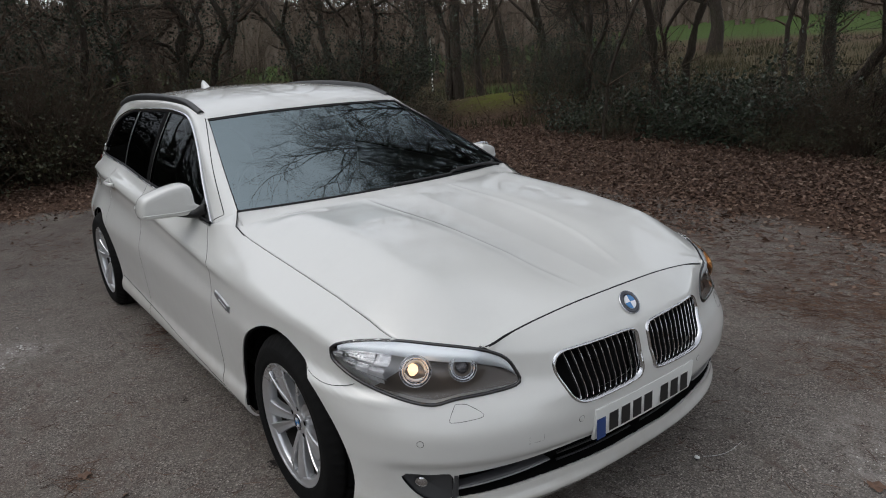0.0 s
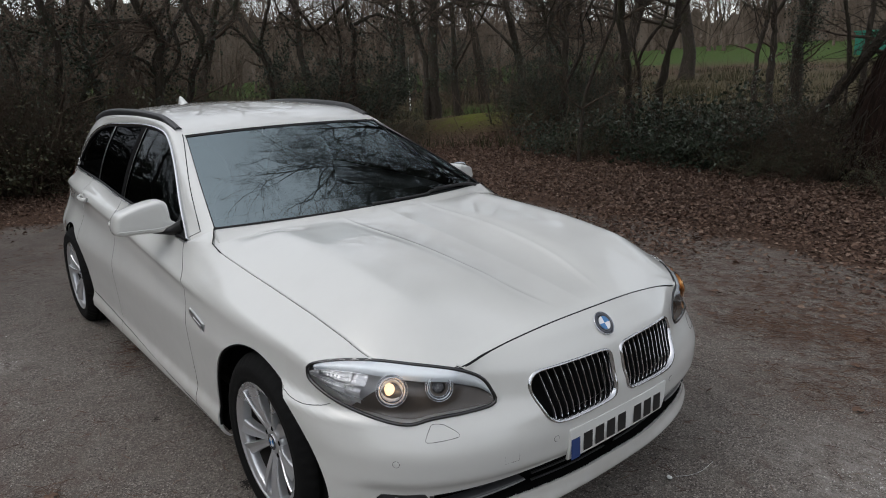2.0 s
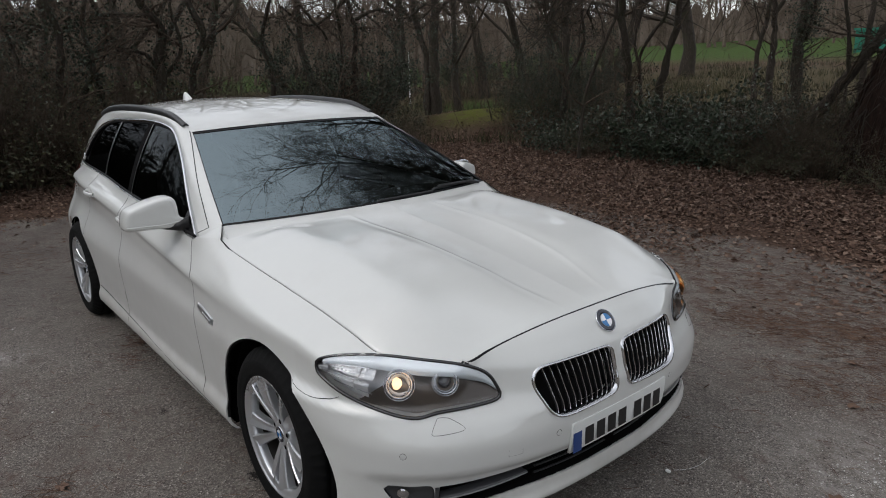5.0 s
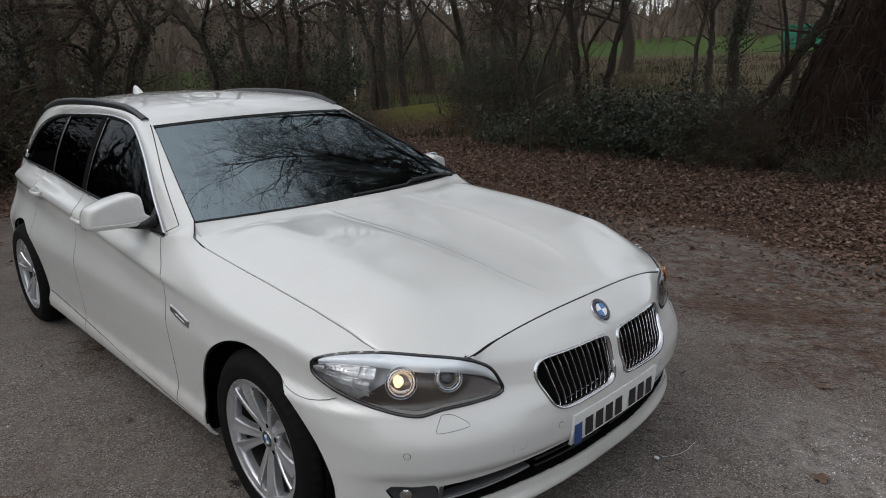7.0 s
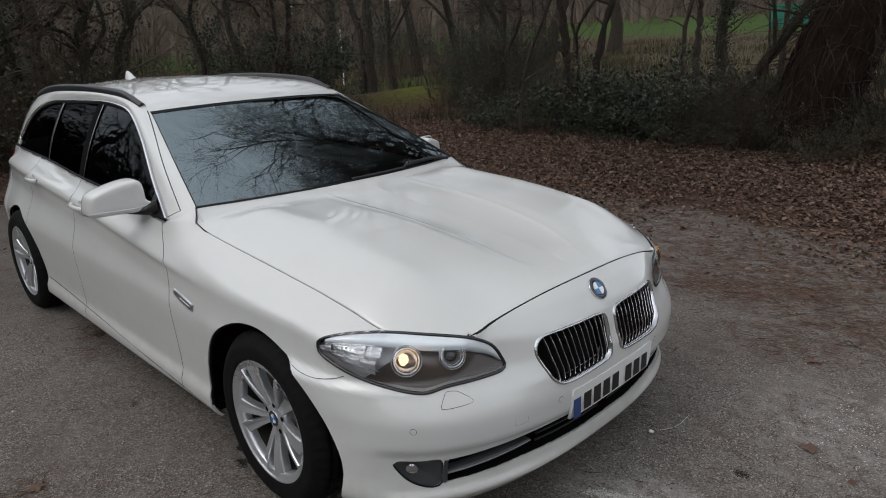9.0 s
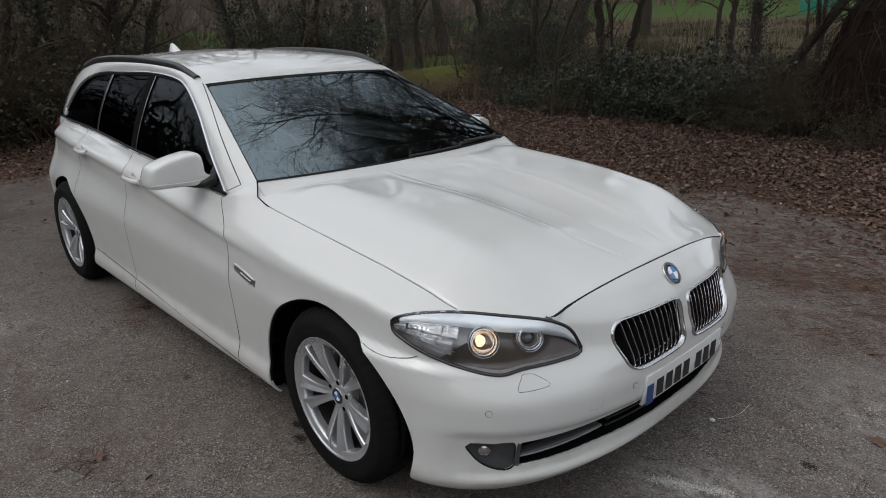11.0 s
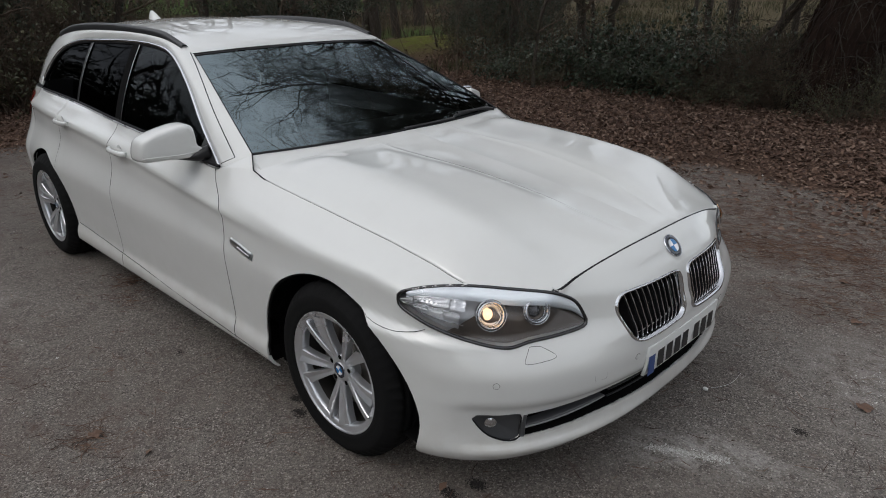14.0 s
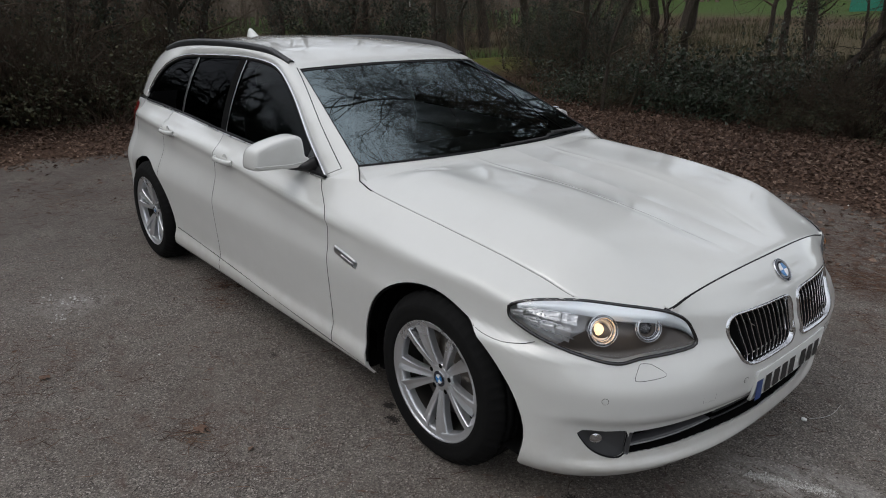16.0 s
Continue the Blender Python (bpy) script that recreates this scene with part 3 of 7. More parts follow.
for i in range(npp):
    p = i / (npp - 1)
    for j in range(nq):
        q = j / (nq - 1)
        a = (1 - p) * front_edge[j] + p * rear_edge[j]
        b = (1 - q) * centre[i] + q * side_edge[i]
        c = (1 - p) * ((1 - q) * front_edge[0] + q * front_edge[-1]) + p * ((1 - q) * rear_edge[0] + q * rear_edge[-1])
        P[i, j] = a + b - c
pp, qq = np.meshgrid(np.linspace(0, 1, npp), np.linspace(0, 1, nq), indexing="ij")
Y = np.abs(P[:, :, 1])
fade = smooth(0.01, 0.14, pp) * smooth(1.0, 0.86, pp)
crease = pch(pp.ravel(), (0.0, 0.1, 0.22, 0.44, 0.73, 1.0), (0.10, 0.13, 0.163, 0.192, 0.212, 0.22)).reshape(pp.shape)
belly = 0.040 * (1 - (2 * qq - 1) ** 2) * smooth(0, 0.35, qq) * smooth(0.0, 0.3, pp) * smooth(1.0, 0.45, pp)
belly += 0.032 * 10.85 * qq**3.5 * (1 - qq) * smooth(0.05, 0.30, pp) * smooth(1.0, 0.85, pp)
P[:, :, 2] += belly + fade * (-0.0050 * (lambda t: t * (2 - t))(np.clip((crease + 0.012 - Y) / 0.030, 0, 1)) + 0.011 * np.exp(-(((Y - 0.57) / 0.08) ** 2)) - 0.0025 * np.exp(-(((Y - crease - 0.03) / 0.03) ** 2)))
P[:, -1, 1] += gap
P[:, -2, 1] += gap * 0.6
P[0, :, 0] -= gap
P[1, :, 0] -= gap * 0.6
lip_side = P[:, -1:, :] + (0, 0.004, -0.022)
P = np.concatenate((P, lip_side), axis=1)
lip_front = P[:1] + (-0.006, 0, -0.024)
P = np.concatenate((lip_front, P), axis=0)
half = grid(P, flip=True)
bm = bmesh.new()
vs = [bm.verts.new(v) for v in np.vstack((half[0], half[0] * (1, -1, 1)))]
for f in half[1]:
    bm.faces.new([vs[i] for i in f])
    bm.faces.new([vs[i + len(half[0])] for i in f[::-1]])
bmesh.ops.remove_doubles(bm, verts=bm.verts, dist=0.0006)
part("bonnet", bm, PAINT, car, "white bonnet with sharp pressed creases")
# black tubes along and under the bonnet joint stand for the shade in its gap
fr = FRONT_TOP[:i_corner] - (0.003, 0, 0.0025)
sd = side[int(len(FRONT_TOP[i_corner:]) * 0.45):] + (0, 0.002, -0.0035)
sd = sd + smooth(-0.50, -0.60, sd[:, 0])[:, None] * np.array((0.0, -0.003, 0.010))
for line, r in ((fr, 0.0046), (sd, 0.0038 - 0.0016 * smooth(-0.50, -0.60, sd[:, 0]))):
    part("bonnet_gap_line", tube(line, r, 6), SEAL, car)
    part("bonnet_gap_line", mirrored(tube(line, r, 6)), SEAL, car)
for line in (FRONT_TOP[: i_corner - 6] - (0.008, 0, 0.030), side[len(FRONT_TOP[i_corner:]) :] + (0, 0.010, -0.030)):
    part("bonnet_gap_shade", tube(line, 0.016, 6), DARK_VOID, car)
    part("bonnet_gap_shade", mirrored(tube(line, 0.016, 6)), DARK_VOID, car)

# windscreen and its black border
qs = np.linspace(-1, 1, 61)
ks = list(range(0, WS_END + 1, 3))
part("windscreen", facing(grid([[screen_point(k, q) for q in qs] for k in ks]), (0.4, 0, 0.9)), WINDSCREEN_GLASS, car, "clear windscreen mirroring bare branches")


def border(k0, k1, q0, q1, lift=0.0025):
    return grid([[screen_point(int(round(k)), q, lift) for q in np.linspace(q0, q1, max(3, int(abs(q1 - q0) * 30)))] for k in np.linspace(k0, k1, max(3, int(abs(k1 - k0) / 3)))], flip=True)


part("windscreen_border", joined(border(0, WS_END, -1.0, -0.995), border(0, WS_END, 0.976, 1.0), border(0, 1.2, -0.995, 0.976), border(WS_END - 1, WS_END, -0.995, 0.976)), SEAL, car)

# roof
roof_k = list(range(WS_END + 1, 240, 3)) + [239]


def roof_point(k, q):
    e = EDGE_R[k]
    t = min(1, (k - WS_END) / 50)
    h = (0.016 + 0.020 * t) * (1 - abs(q) ** 2.2)
    return (e[0] + 0.045 * (1 - q * q) * max(0, 1 - (k - WS_END) / 25) - 0.10 * (1 - q * q) * smooth(175, 239, k), -e[1] * q, e[2] + h)


part("roof", grid([[roof_point(k, q) for q in np.linspace(-1, 1, 41)] for k in roof_k if EDGE_R[k][0] > -3.52], flip=True), PAINT, car, "white roof")
part("rear_window", grid([[roof_point(k, q) for q in np.linspace(-1, 1, 41)] for k in roof_k if EDGE_R[k][0] < -3.5], flip=True), PRIVACY_GLASS, car)

# side frames round the windows
DLO = spline([(-0.795, -0.826, 0.925), (-1.052, -0.754, 1.061), (-1.272, -0.686, 1.199), (-1.473, -0.634, 1.298), (-1.644, -0.608, 1.345), (-1.974, -0.600, 1.364), (-2.53, -0.602, 1.350),
              (-2.79, -0.605, 1.337), (-3.0, -0.625, 1.298), (-3.14, -0.652, 1.235), (-3.25, -0.690, 1.135), (-3.335, -0.732, 1.02)], 240)
frame_rows = []
swell = (0.15 + 0.85 * smooth(0, 36, np.arange(240)))[:, None]
for w in np.linspace(0, 1, 9):
    row = (1 - w) * DLO + w * EDGE_R
    row = row + 4 * w * (1 - w) * np.array((0.0, -0.012, 0.010)) * swell
    frame_rows.append(row)
frame_rows.insert(0, DLO + (0, 0.02, -0.002))
FR = np.array(frame_rows)[:, ::3]
# the pillar's foot runs on into the wing
foot_rows = [FR[:, :1] + (FR[:, :1] - FR[:, 1:2]) * k + (0, 0.002 * k * k, -0.0035 * k * k) for k in (3, 2.5, 2, 1.5, 1, 0.5)]
FR = np.concatenate(foot_rows + [FR], axis=1)
geo = grid(FR)
part("side_frame", geo, PAINT, car)
part("side_frame", mirrored(geo), PAINT, car)
fill = []
for w in np.linspace(0, 1, 7):
    fill.append([(1 - w) * side_point(-0.585 - 0.21 * t) + w * ((1 - t) * EDGE_R[0] + t * DLO[0] + 4 * t * (1 - t) * np.array((0.0, -0.0018, 0.0015))) + (0, -0.002 * 4 * w * (1 - w), 0.001 * 4 * w * (1 - w)) for t in np.linspace(0, 1, 13)])
g = facing(grid(fill), (0, -0.7, 0.7))
part("wing_corner", g, PAINT, car)
part("wing_corner", mirrored(g), PAINT, car)
# pillar joint and the wing's upper corner
k_rail = WS_END + 5
pj = []
for k in range(2, k_rail, 3):
    w = 0.52 + 0.43 * (k / k_rail) ** 1.5
    pj.append((1 - w) * DLO[k] + w * EDGE_R[k] + 4 * w * (1 - w) * np.array((0.0, -0.012, 0.010)) * swell[k])
joint("pillar_joint", np.array(pj), 0.0022)
foot = [(1 - w) * DLO[2] + w * EDGE_R[2] + 4 * w * (1 - w) * np.array((0.0, -0.012, 0.010)) * swell[2] for w in np.linspace(0.52, 0.04, 8)]
joint("pillar_foot_joint", np.array(foot), 0.0016)

# side glass, pillars and bright trim
D_of = lambda x: np.array([x, np.interp(-x, -DLO[:, 0], DLO[:, 1]), np.interp(-x, -DLO[:, 0], DLO[:, 2])])


def side_glass(x, w, out=0.0):
    a, b = side_point(x) + (0, 0.012, -0.004), D_of(x) + (0, 0.012, 0)
    p = (1 - w) * a + w * b
    p[1] -= 0.018 * 4 * w * (1 - w) * min(1, (b[2] - a[2]) / 0.3) + out
    return p


for x0, x1, mat in ((-0.80, -1.90, SIDE_GLASS), (-1.90, -2.53, PRIVACY_GLASS), (-2.53, -3.33, PRIVACY_GLASS)):
    g = facing(grid([[side_glass(x, w) for w in np.linspace(0, 1, 9)] for x in np.linspace(x0, x1, 40)]), (0, -1, 0.2))
    part("side_window", g, mat, car, "dark tinted side window" if mat is PRIVACY_GLASS else "side window with faint reflections")
    part("side_window", mirrored(g), mat, car)


def pillar(xb, xt, width, mat, name, out=0.006):
    rows = []
    for s in np.linspace(-0.5, 0.5, 5):
        rows.append([side_glass(xb + s * width + (xt - xb) * w, w, out) for w in np.linspace(0, 1, 12)])
    g = grid(rows)
    part(name, g, mat, car)
    part(name, mirrored(g), mat, car)


pillar(-1.90, -1.985, 0.085, DARK_VOID, "door_pillar")
pillar(-2.58, -2.60, 0.035, BLACK_TRIM, "rear_pillar")
pillar(-1.855, -1.938, 0.006, SATIN, "pillar_trim", 0.0085)
pillar(-2.565, -2.58, 0.005, SATIN, "pillar_trim", 0.0085)
sail = [[side_glass(x, w, 0.008) for w in np.linspace(0, 1, 6)] for x in np.linspace(-0.81, -1.0, 12)]
g = grid(sail, flip=True)
part("mirror_triangle", g, BLACK_TRIM, car)
part("mirror_triangle", mirrored(g), BLACK_TRIM, car)
trim_top = spline(DLO[::8] + (0, -0.004, -0.004), 120)
g = tube(trim_top, 0.0080, 8)
part("window_trim", g, CHROME, car, "bright window trim")
part("window_trim", mirrored(g), CHROME, car, "bright window trim")
g = tube(trim_top + (0, 0.002, -0.012), 0.007, 6)
part("window_seal", g, SEAL, car)
part("window_seal", mirrored(g), SEAL, car)
belt = np.array([side_point(x) + (0, -0.001, 0.006) for x in np.linspace(-0.80, -3.33, 90)])
g = tube(belt, 0.010, 8, flat=0.6)
part("belt_seal", g, SEAL, car)
part("belt_seal", mirrored(g), SEAL, car)
g = tube(belt + (0, -0.004, -0.006), 0.0045, 6)
part("belt_trim", g, SATIN, car, "dull bright strip below the windows")
part("belt_trim", mirrored(g), SATIN, car)

# tail lamps
TAIL_RED = plain("red_lamp_plastic", (0.30, 0.012, 0.012), 0.18, coat=0.8)
rear_cols = SKIN[-26:]
tail_rows = [[c[k] + np.array((-0.25, -1.0, 0.0)) * 0.006 for k in range(43, 56)] for c in rear_cols[3:13]]
g = facing(grid(tail_rows), (0, -1, 0))
part("tail_lamp", g, TAIL_RED, car, "red tail lamp wrapped round the corner")
part("tail_lamp", mirrored(g), TAIL_RED, car, "red tail lamp wrapped round the corner")

# wiper parked along the foot of the windscreen
wiper_line = np.array([screen_point(int(1 + 2 * t), -0.05 + 0.97 * t, 0.006) for t in np.linspace(0, 1, 30)])
wiper = part("wiper", tube(wiper_line, 0.0065, 6), BLACK_TRIM, car, "black wiper lying along the screen's foot")
part("arm", tube(spline([wiper_line[16] + (0, 0, 0.008), screen_point(1, 0.80, 0.016), screen_point(0, 0.93, 0.004)], 12), 0.009, 6, flat=0.7), BLACK_TRIM, wiper)

# roof rails
k0 = WS_END + 6
rail_line = EDGE_R[k0 : int(np.argmin(np.abs(EDGE_R[:, 0] + 3.28)))].copy()
t = np.linspace(0, 1, len(rail_line))
rail_line[:, 2] += 0.004 + 0.014 * smooth(0, 0.14, t) * smooth(1, 0.8, t)
rail_line[:, 1] += -0.006
rows = []
for dy, dz in ((-0.016, -0.03), (-0.019, -0.004), (-0.013, 0.007), (0.004, 0.009), (0.014, 0.002), (0.016, -0.03)):
    rows.append(rail_line[::3] + (0, dy, dz))
g = grid(rows)
part("roof_rail", g, BLACK_TRIM, car, "matt black roof rail")
part("roof_rail", mirrored(g), BLACK_TRIM, car, "matt black roof rail")

# shark fin
fin_rows = []
for w in np.linspace(0, 1, 8):
    length, width = 0.075 * (1 - w) ** 0.8 + 0.012, 0.030 * (1 - w) ** 0.7 + 0.004
    cxp = -3.10 - 0.035 * w
    fin_rows.append([(cxp + length * math.cos(a), width * math.sin(a) * (0.6 + 0.4 * math.cos(a / 2) ** 2), 1.425 + 0.058 * w) for a in np.linspace(0, 2 * math.pi, 20, endpoint=False)])
V2, F2 = grid(fin_rows, closed_v=True)
part("shark_fin_aerial", (V2, F2 + [tuple(range(len(V2) - 20, len(V2)))]), PAINT, car)

# lamps
def lamp_patch(u0, u1, w0, w1, depth, nu=24, nw=8, skew=0.0):
    """A patch within the lamp: u along it from its rear tip (0) to the grille side (1), w from bottom (0) to top (1), sunk by depth."""
    n = len(LAMP_RIM)
    k = int(np.argmax(ht(LAMP_RIM)[:, 0]))
    upper, lower = lerp_curve(LAMP_RIM[: k + 1], 60), lerp_curve(np.vstack((LAMP_RIM[:1], LAMP_RIM[: k - 1 : -1])), 60)
    rows = []
    for u in np.linspace(u0, u1, nu):
        row = []
        for w in np.linspace(w0, w1, nw):
            us = u + skew * w * (u1 - u) / (u1 - u0)
            a = np.array([np.interp(us * 59, range(60), lower[:, c]) for c in range(3)])
            b = np.array([np.interp(us * 59, range(60), upper[:, c]) for c in range(3)])
            row.append(a + (b - a) * w)
        rows.append(row)
    R = np.array(rows)
    flat_rows = onto_skin(R.reshape(-1, 3), 0.0).reshape(R.shape)
    return flat_rows - LAMP_OUT * (depth if np.isscalar(depth) else np.asarray(depth)[..., None])


for sgn in (1, -1):
    flip = (lambda g: g) if sgn == 1 else mirrored
    lamp = part("headlight", flip(tube(LAMP_RIM + LAMP_OUT * 0.0005, 0.0058, 8, True)), GLOSS_BLACK, car, "glazed headlight unit with black rim, lamp lit")
    part("lens", flip(facing(lens_piece, LAMP_OUT)), LENS_GLASS, lamp, "clear lens").visible_shadow = False
    ww = np.linspace(0, 1, 14)
    bowl = 0.014 + 0.060 * np.sin(np.pi * np.clip(ww, 0.02, 0.98)) ** 0.5
    part("housing", flip(grid(lamp_patch(0.0, 1.0, 0.0, 1.0, np.broadcast_to(bowl, (40, 14)), 40, 14))), LAMP_GREY, lamp, "grey bowl behind the lens")
    part("bezel", flip(grid(lamp_patch(0.27, 1.0, 0.0, 0.74, 0.012 + 0.048 * np.sin(np.linspace(0.5, np.pi, 28))[:, None] * np.linspace(0.2, 1.0, 9)[None], 28, 9, 0.30))), LAMP_DARK, lamp, "dark grey inner bezel")
    part("light_bar", flip(grid(lamp_patch(0.07, 0.985, 0.715, 1.0, np.broadcast_to(np.array((0.016, -0.0008, -0.0015, -0.0015, -0.001)), (36, 5)), 36, 5))), BROW, lamp, "pale brow along the lamp's top")
    # amber sheet over the left lamp, its turn signal's reflection put into the colour
    if sgn == -1:
        part("amber_sheet", flip(grid(lamp_patch(0.0, 0.66, 0.04, 0.94, 0.002, 18, 7))), AMBER, lamp, "amber sheet for the turn signal and its reflection")
    for i, (u0, u1, w0, w1) in enumerate(((0.025, 0.105, 0.36, 0.66), (0.110, 0.185, 0.30, 0.48), (0.115, 0.195, 0.52, 0.68), (0.190, 0.262, 0.22, 0.44), (0.200, 0.285, 0.48, 0.70), (0.268, 0.340, 0.16, 0.42), (0.290, 0.360, 0.46, 0.70))):
        uu, wv = np.meshgrid(np.linspace(0, 1, 10), np.linspace(0, 1, 9), indexing="ij")
        d = 0.004 + 0.012 * np.abs(np.sin(3.1 * uu + 0.9 * i) * np.cos(2.4 * wv + 1.3 * i)) + 0.003 * (np.floor(wv * 4) % 2)
        part("reflector", flip(grid(lamp_patch(u0, u1, w0, w1, d, 10, 9))), BRIGHT, lamp, "", False)
    for i in range(5):
        strip = lamp_patch(0.13 + 0.022 * i, 0.141 + 0.022 * i, 0.52, 0.60, 0.006, 4, 4)
        part("indicator_rib", flip(grid(strip)), SATIN, lamp)
    for u0, u1, w in ((0.06, 0.30, 0.415), (0.15, 0.36, 0.23), (0.07, 0.34, 0.70)):
        part("reflector_edge", flip(tube(lamp_patch(u0, u1, w, w + 0.01, 0.007, 16, 2)[:, 0], 0.0016, 5)), CHROME, lamp)
    fwd = np.array((0.80, -0.50, 0.33))
    for centre_l, r, lit in (((0.553, -0.702, 0.659), 0.039, True), ((0.618, -0.570, 0.643), 0.034, False)):
        cl = onto_skin(np.array((centre_l,)), -0.036)[0]
        pod = part("projector_ring", flip(ring(cl + fwd * 0.012, fwd, r * 0.93, r * 1.10, 0.034)), CHROME, lamp, "bright ring")
        part("ring_band", flip(ring(cl + fwd * 0.015, fwd, r * 1.17, r * 1.24, 0.012)), CHROME, lamp)
        part("bowl", flip(ring(cl - fwd * 0.006, fwd, r * 0.58, r * 0.95, 0.02)), SATIN if lit else LAMP_DARK, pod)
        part("bulb", flip(disc(cl - fwd * 0.006 + TAN * (-0.18 * r if lit else 0), fwd, r * (0.54 if lit else 0.6), 20, 0.016)), LAMP_GLOW if lit else LENS_DARK, pod, "glowing warm bulb" if lit else "unlit bulb")
        part("ring_step", flip(ring(cl + fwd * 0.004, fwd, r * 0.80, r * 0.90, 0.016)), CHROME, pod)
        if lit:
            glow = bpy.data.lights.new("headlight_bulb", "POINT")
            glow.energy, glow.color, glow.shadow_soft_size = 0.009, (1.0, 0.60, 0.28), 0.010
            new("headlight_bulb", glow).location = flip((np.array([cl + fwd * 0.030 + TAN * 0.018]), []))[0][0]

# grilles
for sgn in (1, -1):
    flip = (lambda g: g) if sgn == 1 else mirrored
    line = np.array([skin_at(a, z, True)[0] for a, z in KIDNEY])
    cen = line.mean(0)
    prof = []
    for d, s in ((-0.004, 1.010), (0.005, 0.998), (0.009, 0.974), (0.004, 0.945), (-0.012, 0.925), (-0.035, 0.915)):
        q = cen + (line - cen) * (1, s, s if s > 1 else 1 - (1 - s) * 1.5)
        q[:, 0] = line[:, 0] + d
        prof.append(q)
    grille = part("grille", flip(grid(prof, closed_v=True, flip=True)), CHROME, car, "rounded chrome grille surround")
    part("backing", flip(grid([cen + (line - cen) * (1, s, s) - (0.055, 0, 0) for s in (1.05, 0.6, 0.02)], closed_v=True, flip=True)), DARK_VOID, grille)
    for i in range(11):
        t = (i + 0.8) / 11.6
        ztop, zbot = 0.690, 0.540
        pts = []
        for w in np.linspace(0, 1, 9):
            z = ztop + (zbot - ztop) * w
            y = -0.352 + 0.318 * t + 0.030 * w * (1 - t)
            p, n = skin_at(y, z, True)
            pts.append(p + (-0.016 + 0.012 * math.sin(math.pi * (0.15 + 0.7 * w)), 0, 0))
        g = tube(np.array(pts), 0.0042, 6, flat=0.55)
        part("slat", flip(g), SEAL, grille)
        g2 = tube(np.array(pts) + (0.0040, 0, 0), 0.0018, 5)
        part("slat_edge", flip(g2), CHROME, grille)

BLADE = plain("dark_grey_plastic", (0.055, 0.055, 0.058), 0.34)
# paler grey puts the light on the blade's front edge into the colour
BLADE_EDGE_LIT = plain("lit_blade_edge_grey", (0.24, 0.24, 0.245), 0.34)
# lower intake
INT_BACK = grid([[skin_at(a, z, True)[0] - (0.075, 0, 0) for z in np.linspace(0.24, 0.41, 6)] for a in np.linspace(-0.70, 0.0, 26)])
dense = np.vstack([np.linspace(INTAKE[i], INTAKE[(i + 1) % len(INTAKE)], 12, endpoint=False) for i in range(len(INTAKE)) if i != 4])
tl = np.array([skin_at(min(a, 0.0), z, True)[0] for a, z in dense])
TUN = grid([tl - (d, 0, 0) for d in (0.007, 0.04, 0.08)])
part("intake_tunnel", joined(TUN, mirrored(TUN)), DARK_VOID, car)
part("intake_backing", joined(INT_BACK, mirrored(INT_BACK)), DARK_VOID, car)
for k in range(3):
    z = 0.305 + 0.026 * k
    pts = np.array([skin_at(a, z, True)[0] - (0.035, 0, 0) for a in np.linspace(-0.34, 0, 16)])
    g = tube(pts, 0.004, 5)
    part("intake_bar", joined(g, mirrored(g)), BLACK_TRIM, car)
for sgn in (1, -1):
    flip = (lambda g: g) if sgn == 1 else mirrored
    ys = np.linspace(-0.676, -0.385, 22)
    base = np.array([skin_at(a, z, True)[0] for a, z in zip(ys, np.linspace(0.308, 0.336, 22))])
    w = 0.003 + 0.007 * np.sin(np.pi * np.clip(np.linspace(0.12, 1, 22), 0, 1)) ** 0.7
    rows = [base - (0.055, 0, 0) + np.stack((0 * w, 0 * w, w * 0.4), 1), base - (0.016, 0, 0) + np.stack((0 * w, 0 * w, w * 0.9), 1), base - (0.010, 0, 0), base - (0.016, 0, 0) - np.stack((0 * w, 0 * w, w * 0.7), 1), base - (0.055, 0, 0) - np.stack((0 * w, 0 * w, w), 1)]
    blade = part("intake_blade", flip(grid(rows)), BLADE, car, "grey blade across the air intake")
    part("blade_edge_light", flip(tube(base - (0.011, 0, 0.001), np.clip(w * 0.45, 0.0012, 0.0030), 6)), BLADE_EDGE_LIT, blade)
    fogm = np.array([skin_at(a, z, True)[0] for a, z in FOG_HOLE])
    cen = fogm.mean(0)
    fog = part("fog_lamp", flip(grid([cen + (fogm - cen) * s + np.array((-0.012 - (1 - s) * 0.012, 0.006, 0)) for s in (1.0, 0.94, 0.7, 0.4, 0.03)], closed_v=True, flip=True)), GREY_PLASTIC, car, "grey fog lamp panel")
    lp, ln = skin_at(-0.768, 0.338, True)
    part("lamp_glass", flip(disc(lp - ln * 0.006, ln, 0.019, 18, 0.006)), CHROME, fog)
    part("divider", flip(tube(skin_line([(-0.6860, z) for z in np.linspace(0.364, 0.280, 9)], True, 0.007), 0.0095, 8)), GREY_PLASTIC, fog)
    part("surround", flip(tube(fogm + (-0.006, 0.003, 0), 0.004, 6, True)), SEAL, fog)

# number plate, characters shown as bars
rows = []
for a in np.linspace(-0.258, 0.258, 32):
    col = []
    for z in np.linspace(0.380, 0.491, 5):
        p, n = skin_at(-abs(a), z, True)
        col.append((0.5 * (p[0] + 0.866) + 0.006, a, z))
    rows.append(col)
plate_rows = np.array(rows)
back = plate_rows - (0.010, 0, 0)
ringp = lambda R: np.vstack((R[:, 0], R[-1:, 1:].reshape(-1, 3), R[-2::-1, -1], R[:1, -2:0:-1].reshape(-1, 3)))
edge = grid([ringp(plate_rows), ringp(back)], closed_v=True, flip=True)
